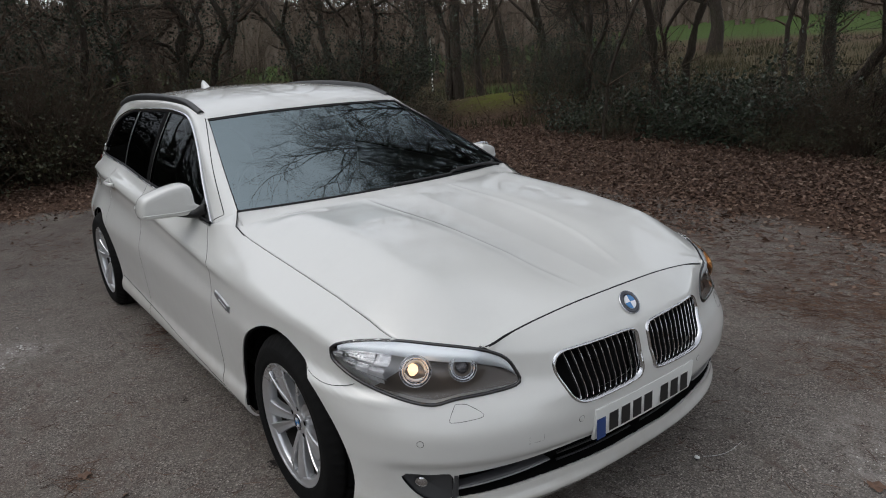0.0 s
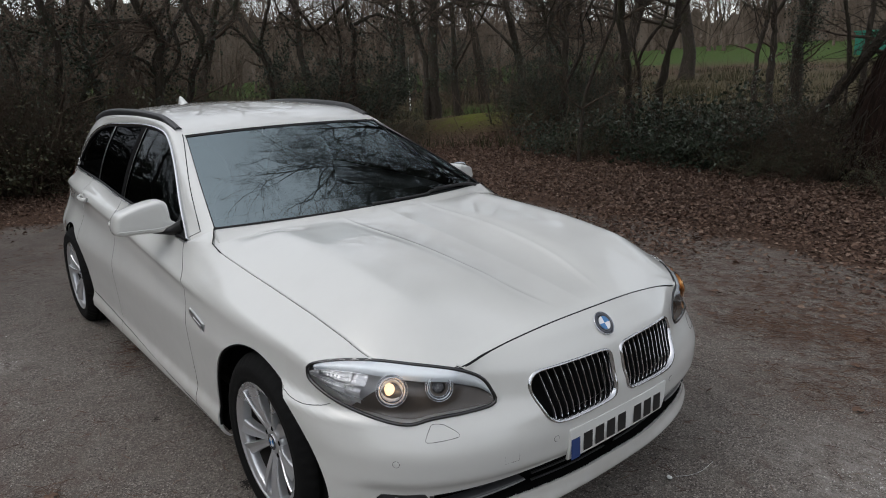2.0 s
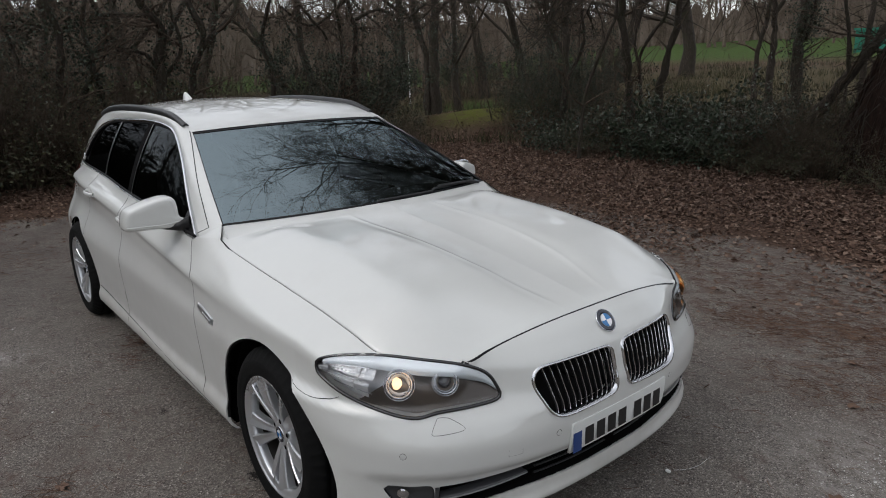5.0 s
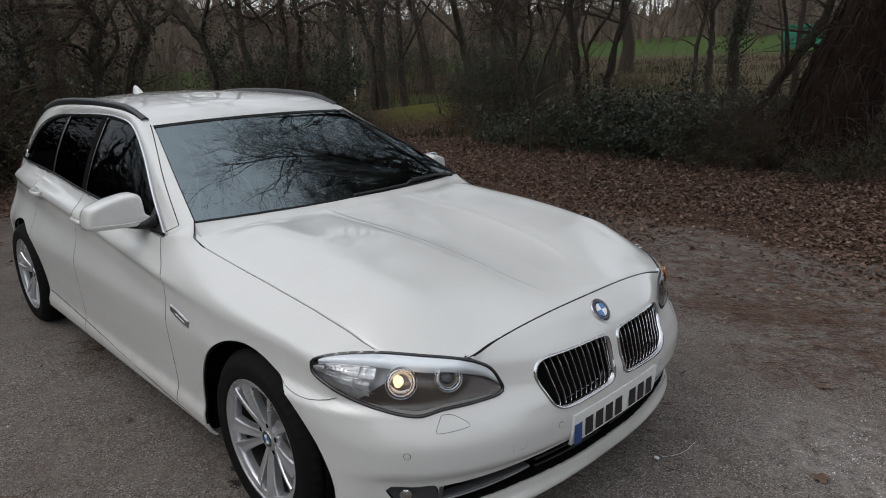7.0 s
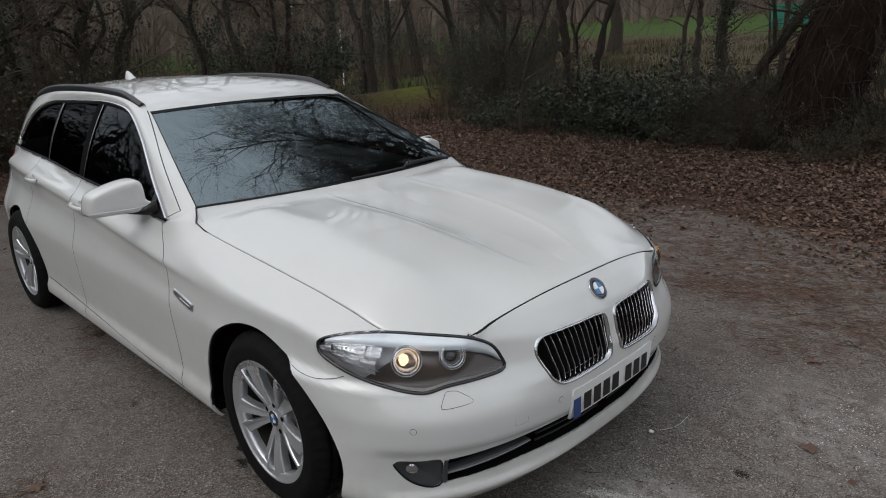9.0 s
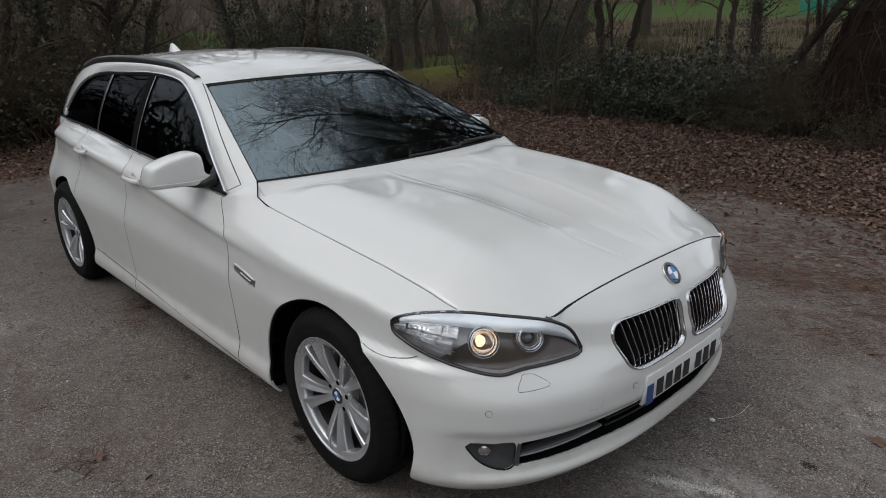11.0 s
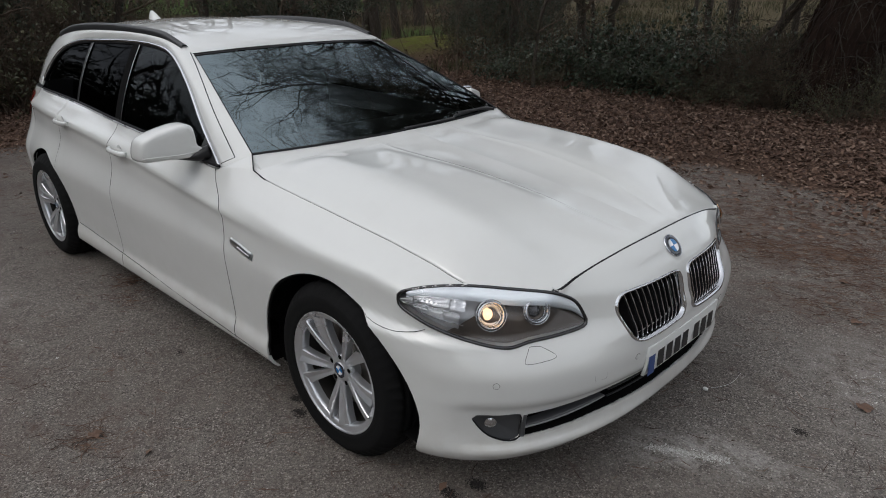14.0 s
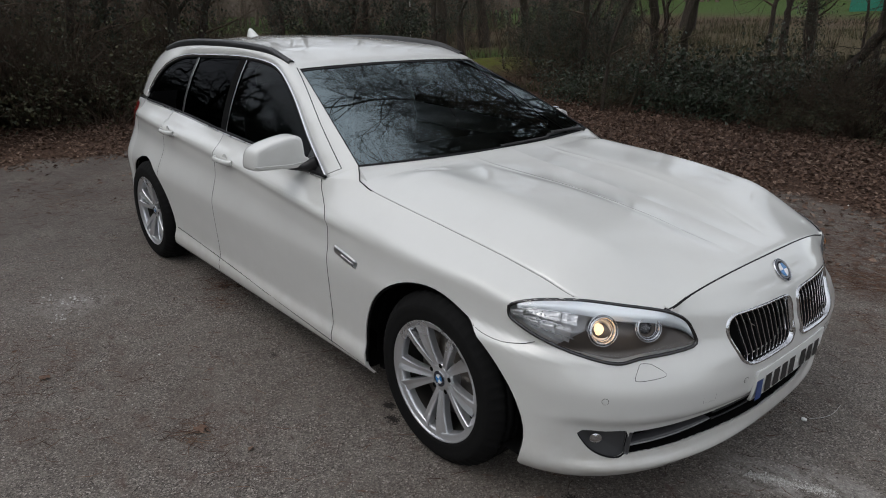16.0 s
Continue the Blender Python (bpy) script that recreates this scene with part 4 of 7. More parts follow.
plate = part("number_plate", joined(grid(plate_rows), edge), WHITE_PLASTIC, car, "white number plate with dark bars and a blue band")


def plate_patch(a0, a1, z0, z1, out):
    return grid([[(np.interp(a, plate_rows[:, 0, 1], plate_rows[:, 2, 0]) + out, a, z) for z in (z0, z1)] for a in np.linspace(a0, a1, 5)])


part("country_band", plate_patch(-0.255, -0.214, 0.383, 0.488, 0.0012), NAVY, plate)
for i in range(7):
    a = -0.198 + 0.0585 * i + (0.030 if i > 3 else 0)
    part("character_bar", plate_patch(a, a + 0.044, 0.396, 0.475, 0.0014), INK, plate)


# roundels
def roundel(centre, normal, r, parent):
    c, w = np.array(centre, float), np.array(normal, float)
    w /= np.linalg.norm(w)
    badge = part("badge", ring(c, w, r * 0.93, r, r * 0.12, 32), CHROME, parent, "round blue and white badge")
    part("badge_ring", ring(c + w * r * 0.01, w, r * 0.60, r * 0.93, r * 0.08, 32), GLOSS_BLACK if r < 0.03 else BADGE_BLUE, badge)
    s = np.cross(w, (0, 0, 1))
    s /= np.linalg.norm(s)
    t = np.cross(s, w)
    for k in range(4):
        a0 = k * math.pi / 2
        P = [[c + w * r * 0.05 + r * 0.58 * u * (math.cos(a0 + b) * s + math.sin(a0 + b) * t) for u in (0.02, 0.5, 1.0)] for b in np.linspace(0, math.pi / 2, 9)]
        part("badge_quarter", grid(P), BLUE if k % 2 == 1 else WHITE_ENAMEL, badge)


p, n = skin_at(0.0, 0.757, True)
n[1] = 0
roundel(p + n * 0.006, n, 0.0425, car)


# wheels
# barrel metal darkened: the shade inside the wheel is put into its colour
BARREL = plain("shade_darkened_metal", (0.07, 0.065, 0.06), 0.35, 0.7)


def wheel(centre, right, turn):
    hub = Matrix.Translation(centre) @ (Matrix.Rotation(0 if right else math.pi, 4, "Z")) @ Matrix.Rotation(turn, 4, "Y")
    w = new("wheel")
    w.parent = car
    w.matrix_local = hub
    prof = [(0.214, 0.085), (0.222, 0.1), (0.234, -0.106), (0.246, -0.1115), (0.25, -0.1105), (0.27, -0.1145), (0.29, -0.1135), (0.296, -0.1105), (0.312, -0.0990), (0.325, -0.0850), (0.333, -0.071), (0.3345, -0.058), (0.327, -0.056), (0.327, -0.049),
            (0.335, -0.047), (0.3355, -0.022), (0.328, -0.020), (0.328, -0.011), (0.336, -0.009), (0.336, 0.009), (0.328, 0.011), (0.328, 0.020), (0.3355, 0.022), (0.335, 0.047), (0.327, 0.049),
            (0.327, 0.056), (0.3345, 0.058), (0.3335, 0.075), (0.31, 0.104), (0.26, 0.112), (0.222, 0.1)]
    prof = [(0.224, -0.098)] + prof[2:]
    tv, tf = revolve(prof, 150)
    shoulder = (np.arange(len(tv)) // len(prof) % 3 == 0) & (np.hypot(tv[:, 0], tv[:, 2]) > 0.308) & (np.abs(tv[:, 1]) > 0.050)
    tv[shoulder] *= (0.982, 0.97, 0.982)
    turned = np.array([(Matrix.Rotation(turn, 3, "Y") @ Vector(v))[:] for v in tv])
    turned[:, 2] = np.maximum(turned[:, 2], -centre[2])
    tv = np.array([(Matrix.Rotation(-turn, 3, "Y") @ Vector(v))[:] for v in turned])
    tyre = part("tyre", (tv, tf), RUBBER, w, "black rubber tyre")
    part("rim", revolve([(0.2345, -0.098), (0.2350, -0.1045), (0.2330, -0.1065), (0.2295, -0.1055), (0.2275, -0.1025), (0.2245, -0.1000), (0.2150, -0.0975), (0.2075, -0.0945), (0.2050, -0.0910), (0.2035, -0.080), (0.2035, -0.060)], 72), ALLOY, w, "silver alloy rim")
    part("rim_barrel", revolve([(0.2040, -0.062), (0.2035, -0.055), (0.203, -0.045), (0.203, 0.0), (0.205, 0.09), (0.215, 0.095)], 72), BARREL, w, "inner rim barrel with its shade put into the colour")
    for k in range(5):
        for s in (-1, 1):
            a_hub, a_rim = 2 * math.pi * k / 5 + s * radians(11), 2 * math.pi * k / 5 + s * radians(13.2)
            rows = []
            for q in np.linspace(0, 1, 12):
                r = 0.034 + (0.2120 - 0.034) * q
                a = a_hub + (a_rim - a_hub) * q**0.8
                half = 0.0115 + 0.0105 * q + 0.0030 * q**3
                yf = -0.064 - 0.0325 * math.sin(math.pi / 2 * q)
                d, tt = np.array((math.cos(a), 0, math.sin(a))), np.array((-math.sin(a), 0, math.cos(a)))
                twist = 0.008 * s * q
                rows.append([d * r + tt * half * u + np.array((0, yf + v + twist * u, 0)) for u, v in ((-1.0, 0.030), (-1.0, 0.004), (-0.88, -0.001), (0.0, 0.0035), (0.88, -0.001), (1.0, 0.004), (1.0, 0.030))])
            part("spoke", grid(rows, closed_v=True, flip=True), ALLOY, w, "", False)
    part("hub", revolve([(0.006, -0.070), (0.040, -0.071), (0.052, -0.066), (0.060, -0.055), (0.062, -0.02)], 40), ALLOY, w)
    # black discs in place of the shade in the five bolt holes
    for k in range(5):
        a = 2 * math.pi * (k + 0.5) / 5
        part("bolt_hole_shade", disc((0.052 * math.cos(a), -0.0695, 0.052 * math.sin(a)), (0, -1, 0), 0.0095, 12, 0.002), DARK_VOID, w)
    part("brake_disc", revolve([(0.05, -0.022), (0.155, -0.022), (0.157, -0.010), (0.155, 0.004)], 48), DISC, w)
    part("brake_caliper", blob((-0.125, -0.020, 0.055), (0.035, 0.035, 0.075), 3.0, 16, 10), DISC, w)
    part("wheel_backing", revolve([(0.03, 0.03), (0.20, 0.03)], 40), DARK_VOID, w)
    roundel((0, -0.074, 0), (0, -1, 0), 0.031, w)



for cx0, plane in ((0.0, 0.806), (-2.968, 0.816)):
    wheel((cx0, -plane, 0.322), True, 0.35 if cx0 == 0 else 0.9)
    wheel((cx0, plane, 0.322), False, 0.2)
    for sgn in (1, -1):
        a = np.linspace(-0.25 * math.pi, 1.25 * math.pi, 40)
        rows = [[(cx0 + r * math.cos(k), -y, max(0.20, 0.30 + r * math.sin(k))) for k in a] for r, y in ((0.415, 0.865), (0.44, 0.80), (0.43, 0.60), (0.05, 0.58))]
        g = grid(rows)
        part("wheel_arch_liner", g if sgn == 1 else mirrored(g), DARK_VOID, car)

# black strip added inside each arch edge, in place of shade over the fold
for cx0 in (0.0, -2.968):
    o = np.array([(cx0 + (x - cx0) * 0.992, 0, 0.305 + (z - 0.305) * 0.992) for x, z in arch_outline(cx0) if z > 0.21])
    k = int(np.argmax(np.linalg.norm(np.roll(o, -1, 0) - o, axis=1))) + 1
    g = tube(arch_settle(np.roll(o, -k, 0)) + (0, 0.010, 0), 0.0065, 6)
    part("arch_shade_strip", g, DARK_VOID, car)
    part("arch_shade_strip", mirrored(g), DARK_VOID, car)
# underbody and cabin
part("underbody", joined(box((-3.7, -0.62, 0.18), (0.36, 0.62, 0.26)), box((-2.50, -0.87, 0.172), (-0.46, 0.87, 0.24))), DARK_VOID, car, "", False)
for sgn in (1, -1):
    flip = (lambda g: g) if sgn == 1 else mirrored
    # door mirror
    out_yz = spline([(-0.842, 0.983, 0), (-0.864, 0.999, 0), (-0.868, 1.040, 0), (-0.877, 1.079, 0), (-0.905, 1.089, 0), (-0.965, 1.078, 0), (-1.032, 1.056, 0), (-1.069, 1.036, 0), (-1.084, 1.002, 0), (-1.088, 0.962, 0),
                     (-1.070, 0.951, 0), (-0.98, 0.951, 0), (-0.90, 0.951, 0), (-0.856, 0.963, 0)], 56, True)[:, :2]
    mid = np.array((-0.965, 1.015))
    rows = []
    shell = ((0.056, 0.003), (0.0558, 0.50), (0.055, 0.80), (0.052, 0.915), (0.040, 0.978), (0.010, 0.998), (-0.030, 1.0), (-0.050, 0.985), (-0.056, 0.94), (-0.048, 0.90), (-0.046, 0.1))
    for x, s in shell:
        q = mid + (out_yz - mid) * s
        if sgn == -1:
            q = (-0.90, 0.985) + (q - (-0.90, 0.985)) * 0.66
        low = np.where(q[:, 1] < 0.975, 0.004 * s, 0)
        rows.append([(-0.990 + x + 0.30 * (b + 0.86), b + 0.026, c - e) for (b, c), e in zip(q, low)])
    V3, F3 = facing(grid(rows, closed_v=True), (1, 0, 0))
    mir = part("door_mirror", flip((V3, F3)), PAINT, car, "white door mirror on a black foot")
    # joint between the cap and the lower shell
    turn = np.arctan2(out_yz[:, 1] - mid[1], out_yz[:, 0] - mid[0])
    order = np.argsort(turn)
    seam = []
    for y in np.linspace(-1.080, -0.872, 30):
        d = np.array((y, 0.970 + 0.006 * smooth(-0.95, -0.87, y))) - mid
        s = np.linalg.norm(d) / np.interp(math.atan2(d[1], d[0]), turn[order], np.linalg.norm(out_yz - mid, axis=1)[order], period=2 * math.pi)
        x = np.interp(s, [k[1] for k in shell[:6]], [k[0] for k in shell[:6]])
        b, c = mid + d
        if sgn == -1:
            b, c = -0.90 + (b + 0.90) * 0.66, 0.985 + (c - 0.985) * 0.66
        seam.append((-0.990 + x + 0.30 * (b + 0.86), b + 0.026, c - 0.004 * s * (c < 0.975)))
    part("cap_edge", flip(tube(np.array(seam), 0.0026, 6)), PAINT, mir)
    part("foot", flip(tube(np.array([(-1.000, -0.925, 0.958), (-0.985, -0.885, 0.952), (-0.955, -0.845, 0.954), (-0.935, -0.80, 0.962)]), (0.012, 0.016, 0.024, 0.034), 10, flat=1.2)), BLACK_TRIM, mir)
    part("mirror_glass", flip(blob((-1.070, -0.945, 1.010), (0.006, 0.070, 0.042), 3, 16, 8)), CHROME, mir)
    for x, z in ((-1.72, 0.862), (-2.60, 0.900)):
        p, n = skin_at(x, z, False)
        pts = np.array([skin_at(x + d, z + 0.012 * d, False)[0] + n * (0.004 + 0.026 * (1 - (d / 0.11) ** 4)) for d in np.linspace(-0.108, 0.108, 14)])
        h = part("door_handle", flip(tube(pts, 0.0135, 10, flat=0.8)), PAINT, car)
        part("handle_cup", flip(disc(p + n * 0.002 + (0.01, 0, 0.0), n, 0.036, 20, -0.004)), PAINT, h)
    # wing repeater
    pts = np.array([skin_at(x, z, False)[0] for x, z in zip(np.linspace(-0.630, -0.462, 12), np.linspace(0.669, 0.641, 12))])
    rep = part("side_repeater", flip(tube(pts, 0.0205 * np.sin(np.linspace(0.6, math.pi - 0.6, 12)) ** 0.3, 8, flat=0.40)), SATIN, car, "bright side repeater")
    part("repeater_lens", flip(tube(pts[4:11] + (0, -0.0075, -0.003), 0.0080, 8, flat=0.45)), SATIN, rep)

dash = [[(x, y, z + 0.02 * math.cos(y * 2)) for y in np.linspace(-0.70, 0.70, 20)] for x, z in ((-0.56, 0.93), (-0.75, 0.955), (-0.95, 0.955), (-1.08, 0.93), (-1.12, 0.80), (-1.05, 0.55))]
part("dashboard", grid(dash, flip=True), CABIN, car)
part("cabin_floor", joined(box((-3.6, -0.78, 0.28), (-0.5, 0.78, 0.32)), box((-3.2, -0.76, 0.30), (-0.75, -0.74, 0.86)), box((-3.2, 0.74, 0.30), (-0.75, 0.76, 0.86))), CABIN, car, "", False)
part("steering_wheel", tube(np.array([(-1.22 - 0.06 * math.sin(a), -0.37 + 0.185 * math.cos(a), 0.93 + 0.17 * math.sin(a)) for a in np.linspace(0, 2 * math.pi, 28, endpoint=False)]), 0.015, 8, True), CABIN, car)
for y in (-0.37, 0.37):
    seat = part("seat", blob((-1.75, y, 0.58), (0.28, 0.25, 0.12), 3), LEATHER, car)
    part("backrest", blob((-2.02, y, 0.88), (0.10, 0.24, 0.34), 3), LEATHER, seat)
    part("headrest", blob((-2.06, y, 1.23), (0.06, 0.13, 0.085), 3), LEATHER, seat)
bench = part("rear_bench", blob((-2.65, 0, 0.58), (0.28, 0.66, 0.12), 4), LEATHER, car)
part("backrest", blob((-2.95, 0, 0.90), (0.10, 0.66, 0.32), 4), LEATHER, bench)
part("headlining", grid([[(EDGE_R[k][0], -EDGE_R[k][1] * q * 0.97, EDGE_R[k][2] - 0.02) for q in np.linspace(-1, 1, 9)] for k in range(WS_END + 4, 200, 8)]), CABIN, car)
part("interior_mirror", blob((-1.22, 0.0, 1.25), (0.02, 0.11, 0.032), 3, 16, 8), CABIN, car)

# ---- ground ----
def ground_material():
    m, nt, b = graph("tarmac_and_leaf_litter")
    v = coords(nt)
    agg = nt.nodes.new("ShaderNodeTexVoronoi")
    agg.inputs["Scale"].default_value = 175.0
    nt.links.new(v, agg.inputs["Vector"])
    fine = noise_tex(nt, v, 230.0, 4.0, 0.7)
    mid = noise_tex(nt, v, 5.0, 8.0, 0.65)
    big = noise_tex(nt, v, 0.7, 5.0)
    stone = ramp(nt, agg.outputs["Color"], ((0.12, (0.038, 0.032, 0.027)), (0.5, (0.160, 0.139, 0.122)), (0.75, (0.25, 0.223, 0.197)), (0.93, (0.50, 0.455, 0.405))))
    tar = mixc(nt, ramp(nt, fine, ((0.46, 0.0), (0.64, 0.80))), stone, (0.056, 0.048, 0.042))
    tar = mixc(nt, ramp(nt, mid, ((0.44, 0.0), (0.74, 0.45))), tar, (0.215, 0.195, 0.172))
    tar = mixc(nt, ramp(nt, big, ((0.42, 0.0), (0.68, 0.5))), tar, (0.110, 0.090, 0.075))
    grit = nt.nodes.new("ShaderNodeTexVoronoi")
    grit.inputs["Scale"].default_value = 64.0
    nt.links.new(v, grit.inputs["Vector"])
    chips = ramp(nt, grit.outputs["Distance"], ((0.10, 1.0), (0.17, 0.0)))
    some = ramp(nt, noise_tex(nt, v, 3.0, 6.0, 0.7), ((0.50, 0.0), (0.66, 1.0)))
    tar = mixc(nt, mixc(nt, 1.0, chips, some, "MULTIPLY"), tar, (0.34, 0.32, 0.29))
    tar = mixc(nt, ramp(nt, noise_tex(nt, v, 2.3, 7.0, 0.7), ((0.56, 0.0), (0.70, 0.55))), tar, (0.085, 0.066, 0.052))
    # dark pits between the stones, and twigs of grit
    pit = nt.nodes.new("ShaderNodeTexVoronoi")
    pit.inputs["Scale"].default_value = 52.0
    nt.links.new(v, pit.inputs["Vector"])
    deep = ramp(nt, pit.outputs["Distance"], ((0.13, 1.0), (0.24, 0.0)))
    where = ramp(nt, noise_tex(nt, v, 7.0, 6.0, 0.7), ((0.47, 0.0), (0.60, 0.9)))
    tar = mixc(nt, mixc(nt, 1.0, deep, where, "MULTIPLY"), tar, (0.020, 0.016, 0.014))
    rust = ramp(nt, noise_tex(nt, coords(nt, (1.0, 1.6, 1.0)), 5.5, 9.0, 0.8), ((0.555, 0.0), (0.65, 0.7)))
    tar = mixc(nt, rust, tar, (0.085, 0.050, 0.038))
    # chalky scuffs
    sc = nt.nodes.new("ShaderNodeAttribute")
    sc.attribute_name = "scuff"
    streak = ramp(nt, noise_tex(nt, coords(nt, (1.0, 1.5, 1.0)), 9.0, 10.0, 0.8), ((0.42, 0.0), (0.62, 1.0)))
    tar = mixc(nt, mixc(nt, 1.0, sc.outputs["Color"], streak, "MULTIPLY"), tar, (0.55, 0.53, 0.50))
    # pine needles and mud washed over the tarmac
    db = nt.nodes.new("ShaderNodeAttribute")
    db.attribute_name = "debris"
    mud = ramp(nt, noise_tex(nt, coords(nt, (1.1, 1.7, 1.0)), 4.2, 9.0, 0.72), ((0.46, 0.0), (0.58, 0.85)))
    tar = mixc(nt, mixc(nt, 1.0, db.outputs["Color"], mud, "MULTIPLY"), tar, (0.088, 0.052, 0.038))
    # damp, trodden-in dirt
    wet = nt.nodes.new("ShaderNodeAttribute")
    wet.attribute_name = "damp"
    patchy = ramp(nt, noise_tex(nt, v, 1.7, 7.0, 0.65), ((0.36, 0.25), (0.60, 1.0)))
    tar = mixc(nt, mixc(nt, 1.0, wet.outputs["Color"], patchy, "MULTIPLY"), tar, (0.062, 0.050, 0.043))
    # leaf litter mask from the vertex attribute, broken up by noise
    at = nt.nodes.new("ShaderNodeAttribute")
    at.attribute_name = "litter"
    edge = nt.nodes.new("ShaderNodeMath")
    edge.operation = "MULTIPLY_ADD"
    nt.links.new(noise_tex(nt, v, 1.6, 8.0, 0.7), edge.inputs[0])
    edge.inputs[1].default_value = 0.9
    nt.links.new(at.outputs["Fac"], edge.inputs[2])
    mask = ramp(nt, edge.outputs[0], ((0.78, 0.0), (1.0, 1.0)))
    soil = ramp(nt, noise_tex(nt, v, 34.0, 8.0, 0.75), ((0.3, (0.030, 0.019, 0.014)), (0.5, (0.078, 0.050, 0.037)), (0.7, (0.16, 0.105, 0.076))))
    gat = nt.nodes.new("ShaderNodeAttribute")
    gat.attribute_name = "grass"
    turf = ramp(nt, noise_tex(nt, v, 9.0, 8.0, 0.7), ((0.3, (0.026, 0.042, 0.012)), (0.7, (0.070, 0.108, 0.030))))
    soil = mixc(nt, gat.outputs["Fac"], soil, turf)
    mat_ = nt.nodes.new("ShaderNodeAttribute")
    mat_.attribute_name = "moss"
    soil = mixc(nt, mixc(nt, 1.0, mat_.outputs["Color"], ramp(nt, noise_tex(nt, v, 3.0, 7.0, 0.7), ((0.35, 0.2), (0.55, 1.0))), "MULTIPLY"), soil, (0.105, 0.118, 0.024))
    nt.links.new(mixc(nt, mask, tar, soil), b.inputs["Base Color"])
    b.inputs["Roughness"].default_value = 0.82
    nt.links.new(ramp(nt, mask, ((0.0, 0.35), (1.0, 0.03))), b.inputs["Specular IOR Level"])
    h = nt.nodes.new("ShaderNodeMath")
    h.operation = "ADD"
    nt.links.new(agg.outputs["Distance"], h.inputs[0])
    nt.links.new(fine, h.inputs[1])
    bump(nt, b, h.outputs[0], 0.7, 0.007)
    return m


EDGE_PTS = spline([(14, 2.0, 0), (6, 3.2, 0), (2.5, 3.6, 0), (0.75, 3.95, 0), (-2.0, 4.3, 0), (-4.4, 4.0, 0), (-6.3, 2.6, 0), (-7.0, 0.6, 0), (-7.1, -0.8, 0), (-7.0, -3.0, 0), (-6.6, -8.0, 0), (-5.5, -18, 0)], 200)[:, :2]
LOT = np.vstack((EDGE_PTS, [(40, -18), (40, 2)]))


def beyond(p):
    """How far a place lies past the tarmac's edge (minus: on the tarmac)."""
    p = np.atleast_2d(p)
    d = np.min(np.linalg.norm(p[:, None] - EDGE_PTS[None], axis=2), axis=1)
    return np.where(inside(LOT, p), -d, d)


def rise(p):
    """Height of the ground: flat tarmac, a low bank, a slope up to the far field."""
    p = np.atleast_2d(p)
    b = beyond(p)
    q = p - (2, -2)
    d = np.linalg.norm(q, axis=1)
    slope = 0.010 + 0.032 * smooth(0.62, 0.84, q[:, 1] / (d + 1e-6))
    lump = np.array([noise.noise(Vector((x * 0.5, y * 0.5, 3.1))) for x, y in p])
    mound = 0.34 * np.exp(-(((p[:, 0] + 10.3) / 2.2) ** 2 + ((p[:, 1] - 9.9) / 1.6) ** 2))
    return mound + smooth(1.0, 7, b) * (0.08 + 0.10 * lump) + slope * np.clip(d - 10, 0, 75) * smooth(8, 16, d)


def axis(lo, hi, fine_lo, fine_hi, step):
    a = np.arange(fine_lo, fine_hi, step)
    left, right, s = [], [], step
    x = fine_lo
    while x > lo:
        s *= 1.35
        x -= s
        left.append(x)
    x, s = fine_hi, step
    while x < hi:
        s *= 1.35
        x += s
        right.append(x)
    return np.concatenate((left[::-1], a, right))


gx, gy = axis(-900, 900, -14, 8, 0.13), axis(-900, 900, -8, 14, 0.13)
PG = np.stack(np.meshgrid(gx, gy, indexing="ij"), 2).reshape(-1, 2)
GB, GZ, GD = beyond(PG), rise(PG), np.linalg.norm(PG - (2, -2), axis=1)
gv = np.concatenate((PG, GZ[:, None]), 1).reshape(len(gx), len(gy), 3)
V, F = grid(gv)
me = mesh_of("ground", V, F, ground_material())
litter = me.attributes.new("litter", "FLOAT", "POINT")
litter.data.foreach_set("value", (smooth(-1.1, 0.9, GB) * 0.95).astype(np.float32))
gr = me.attributes.new("grass", "FLOAT", "POINT")
gr.data.foreach_set("value", ((0.28 * smooth(6, 10, GB) + 0.8 * smooth(40, 44, GD)) * (1 - smooth(33, 34, GD) * (1 - smooth(38, 39, GD)) * 0.9) + 0.7 * np.exp(-(((PG[:, 0] + 14.2) / 3.0) ** 2 + ((PG[:, 1] - 13.6) / 2.0) ** 2) ** 1.5)).astype(np.float32))
def spots(places):
    out = np.zeros(len(PG))
    for x, y, r, s in places:
        out = np.maximum(out, s * np.exp(-(((PG[:, 0] - x) ** 2 + (PG[:, 1] - y) ** 2) / (r * r)) ** 1.5))
    return out.astype(np.float32)


at = me.attributes.new("scuff", "FLOAT", "POINT")
at.data.foreach_set("value", spots(((0.80, -0.10, 0.10, 0.6), (0.90, -0.05, 0.10, 0.8), (1.00, -0.01, 0.10, 0.8), (1.10, 0.03, 0.10, 0.7), (1.20, 0.08, 0.10, 0.5), (1.42, 0.98, 0.45, 0.35), (0.95, 0.0, 0.35, 0.12), (-2.45, -1.60, 0.22, 0.35), (1.5, 0.2, 0.5, 0.12), (-2.2, -2.6, 0.35, 0.4))))
at = me.attributes.new("moss", "FLOAT", "POINT")
at.data.foreach_set("value", spots(((-10.1, 9.5, 1.35, 0.95),)))
at = me.attributes.new("damp", "FLOAT", "POINT")
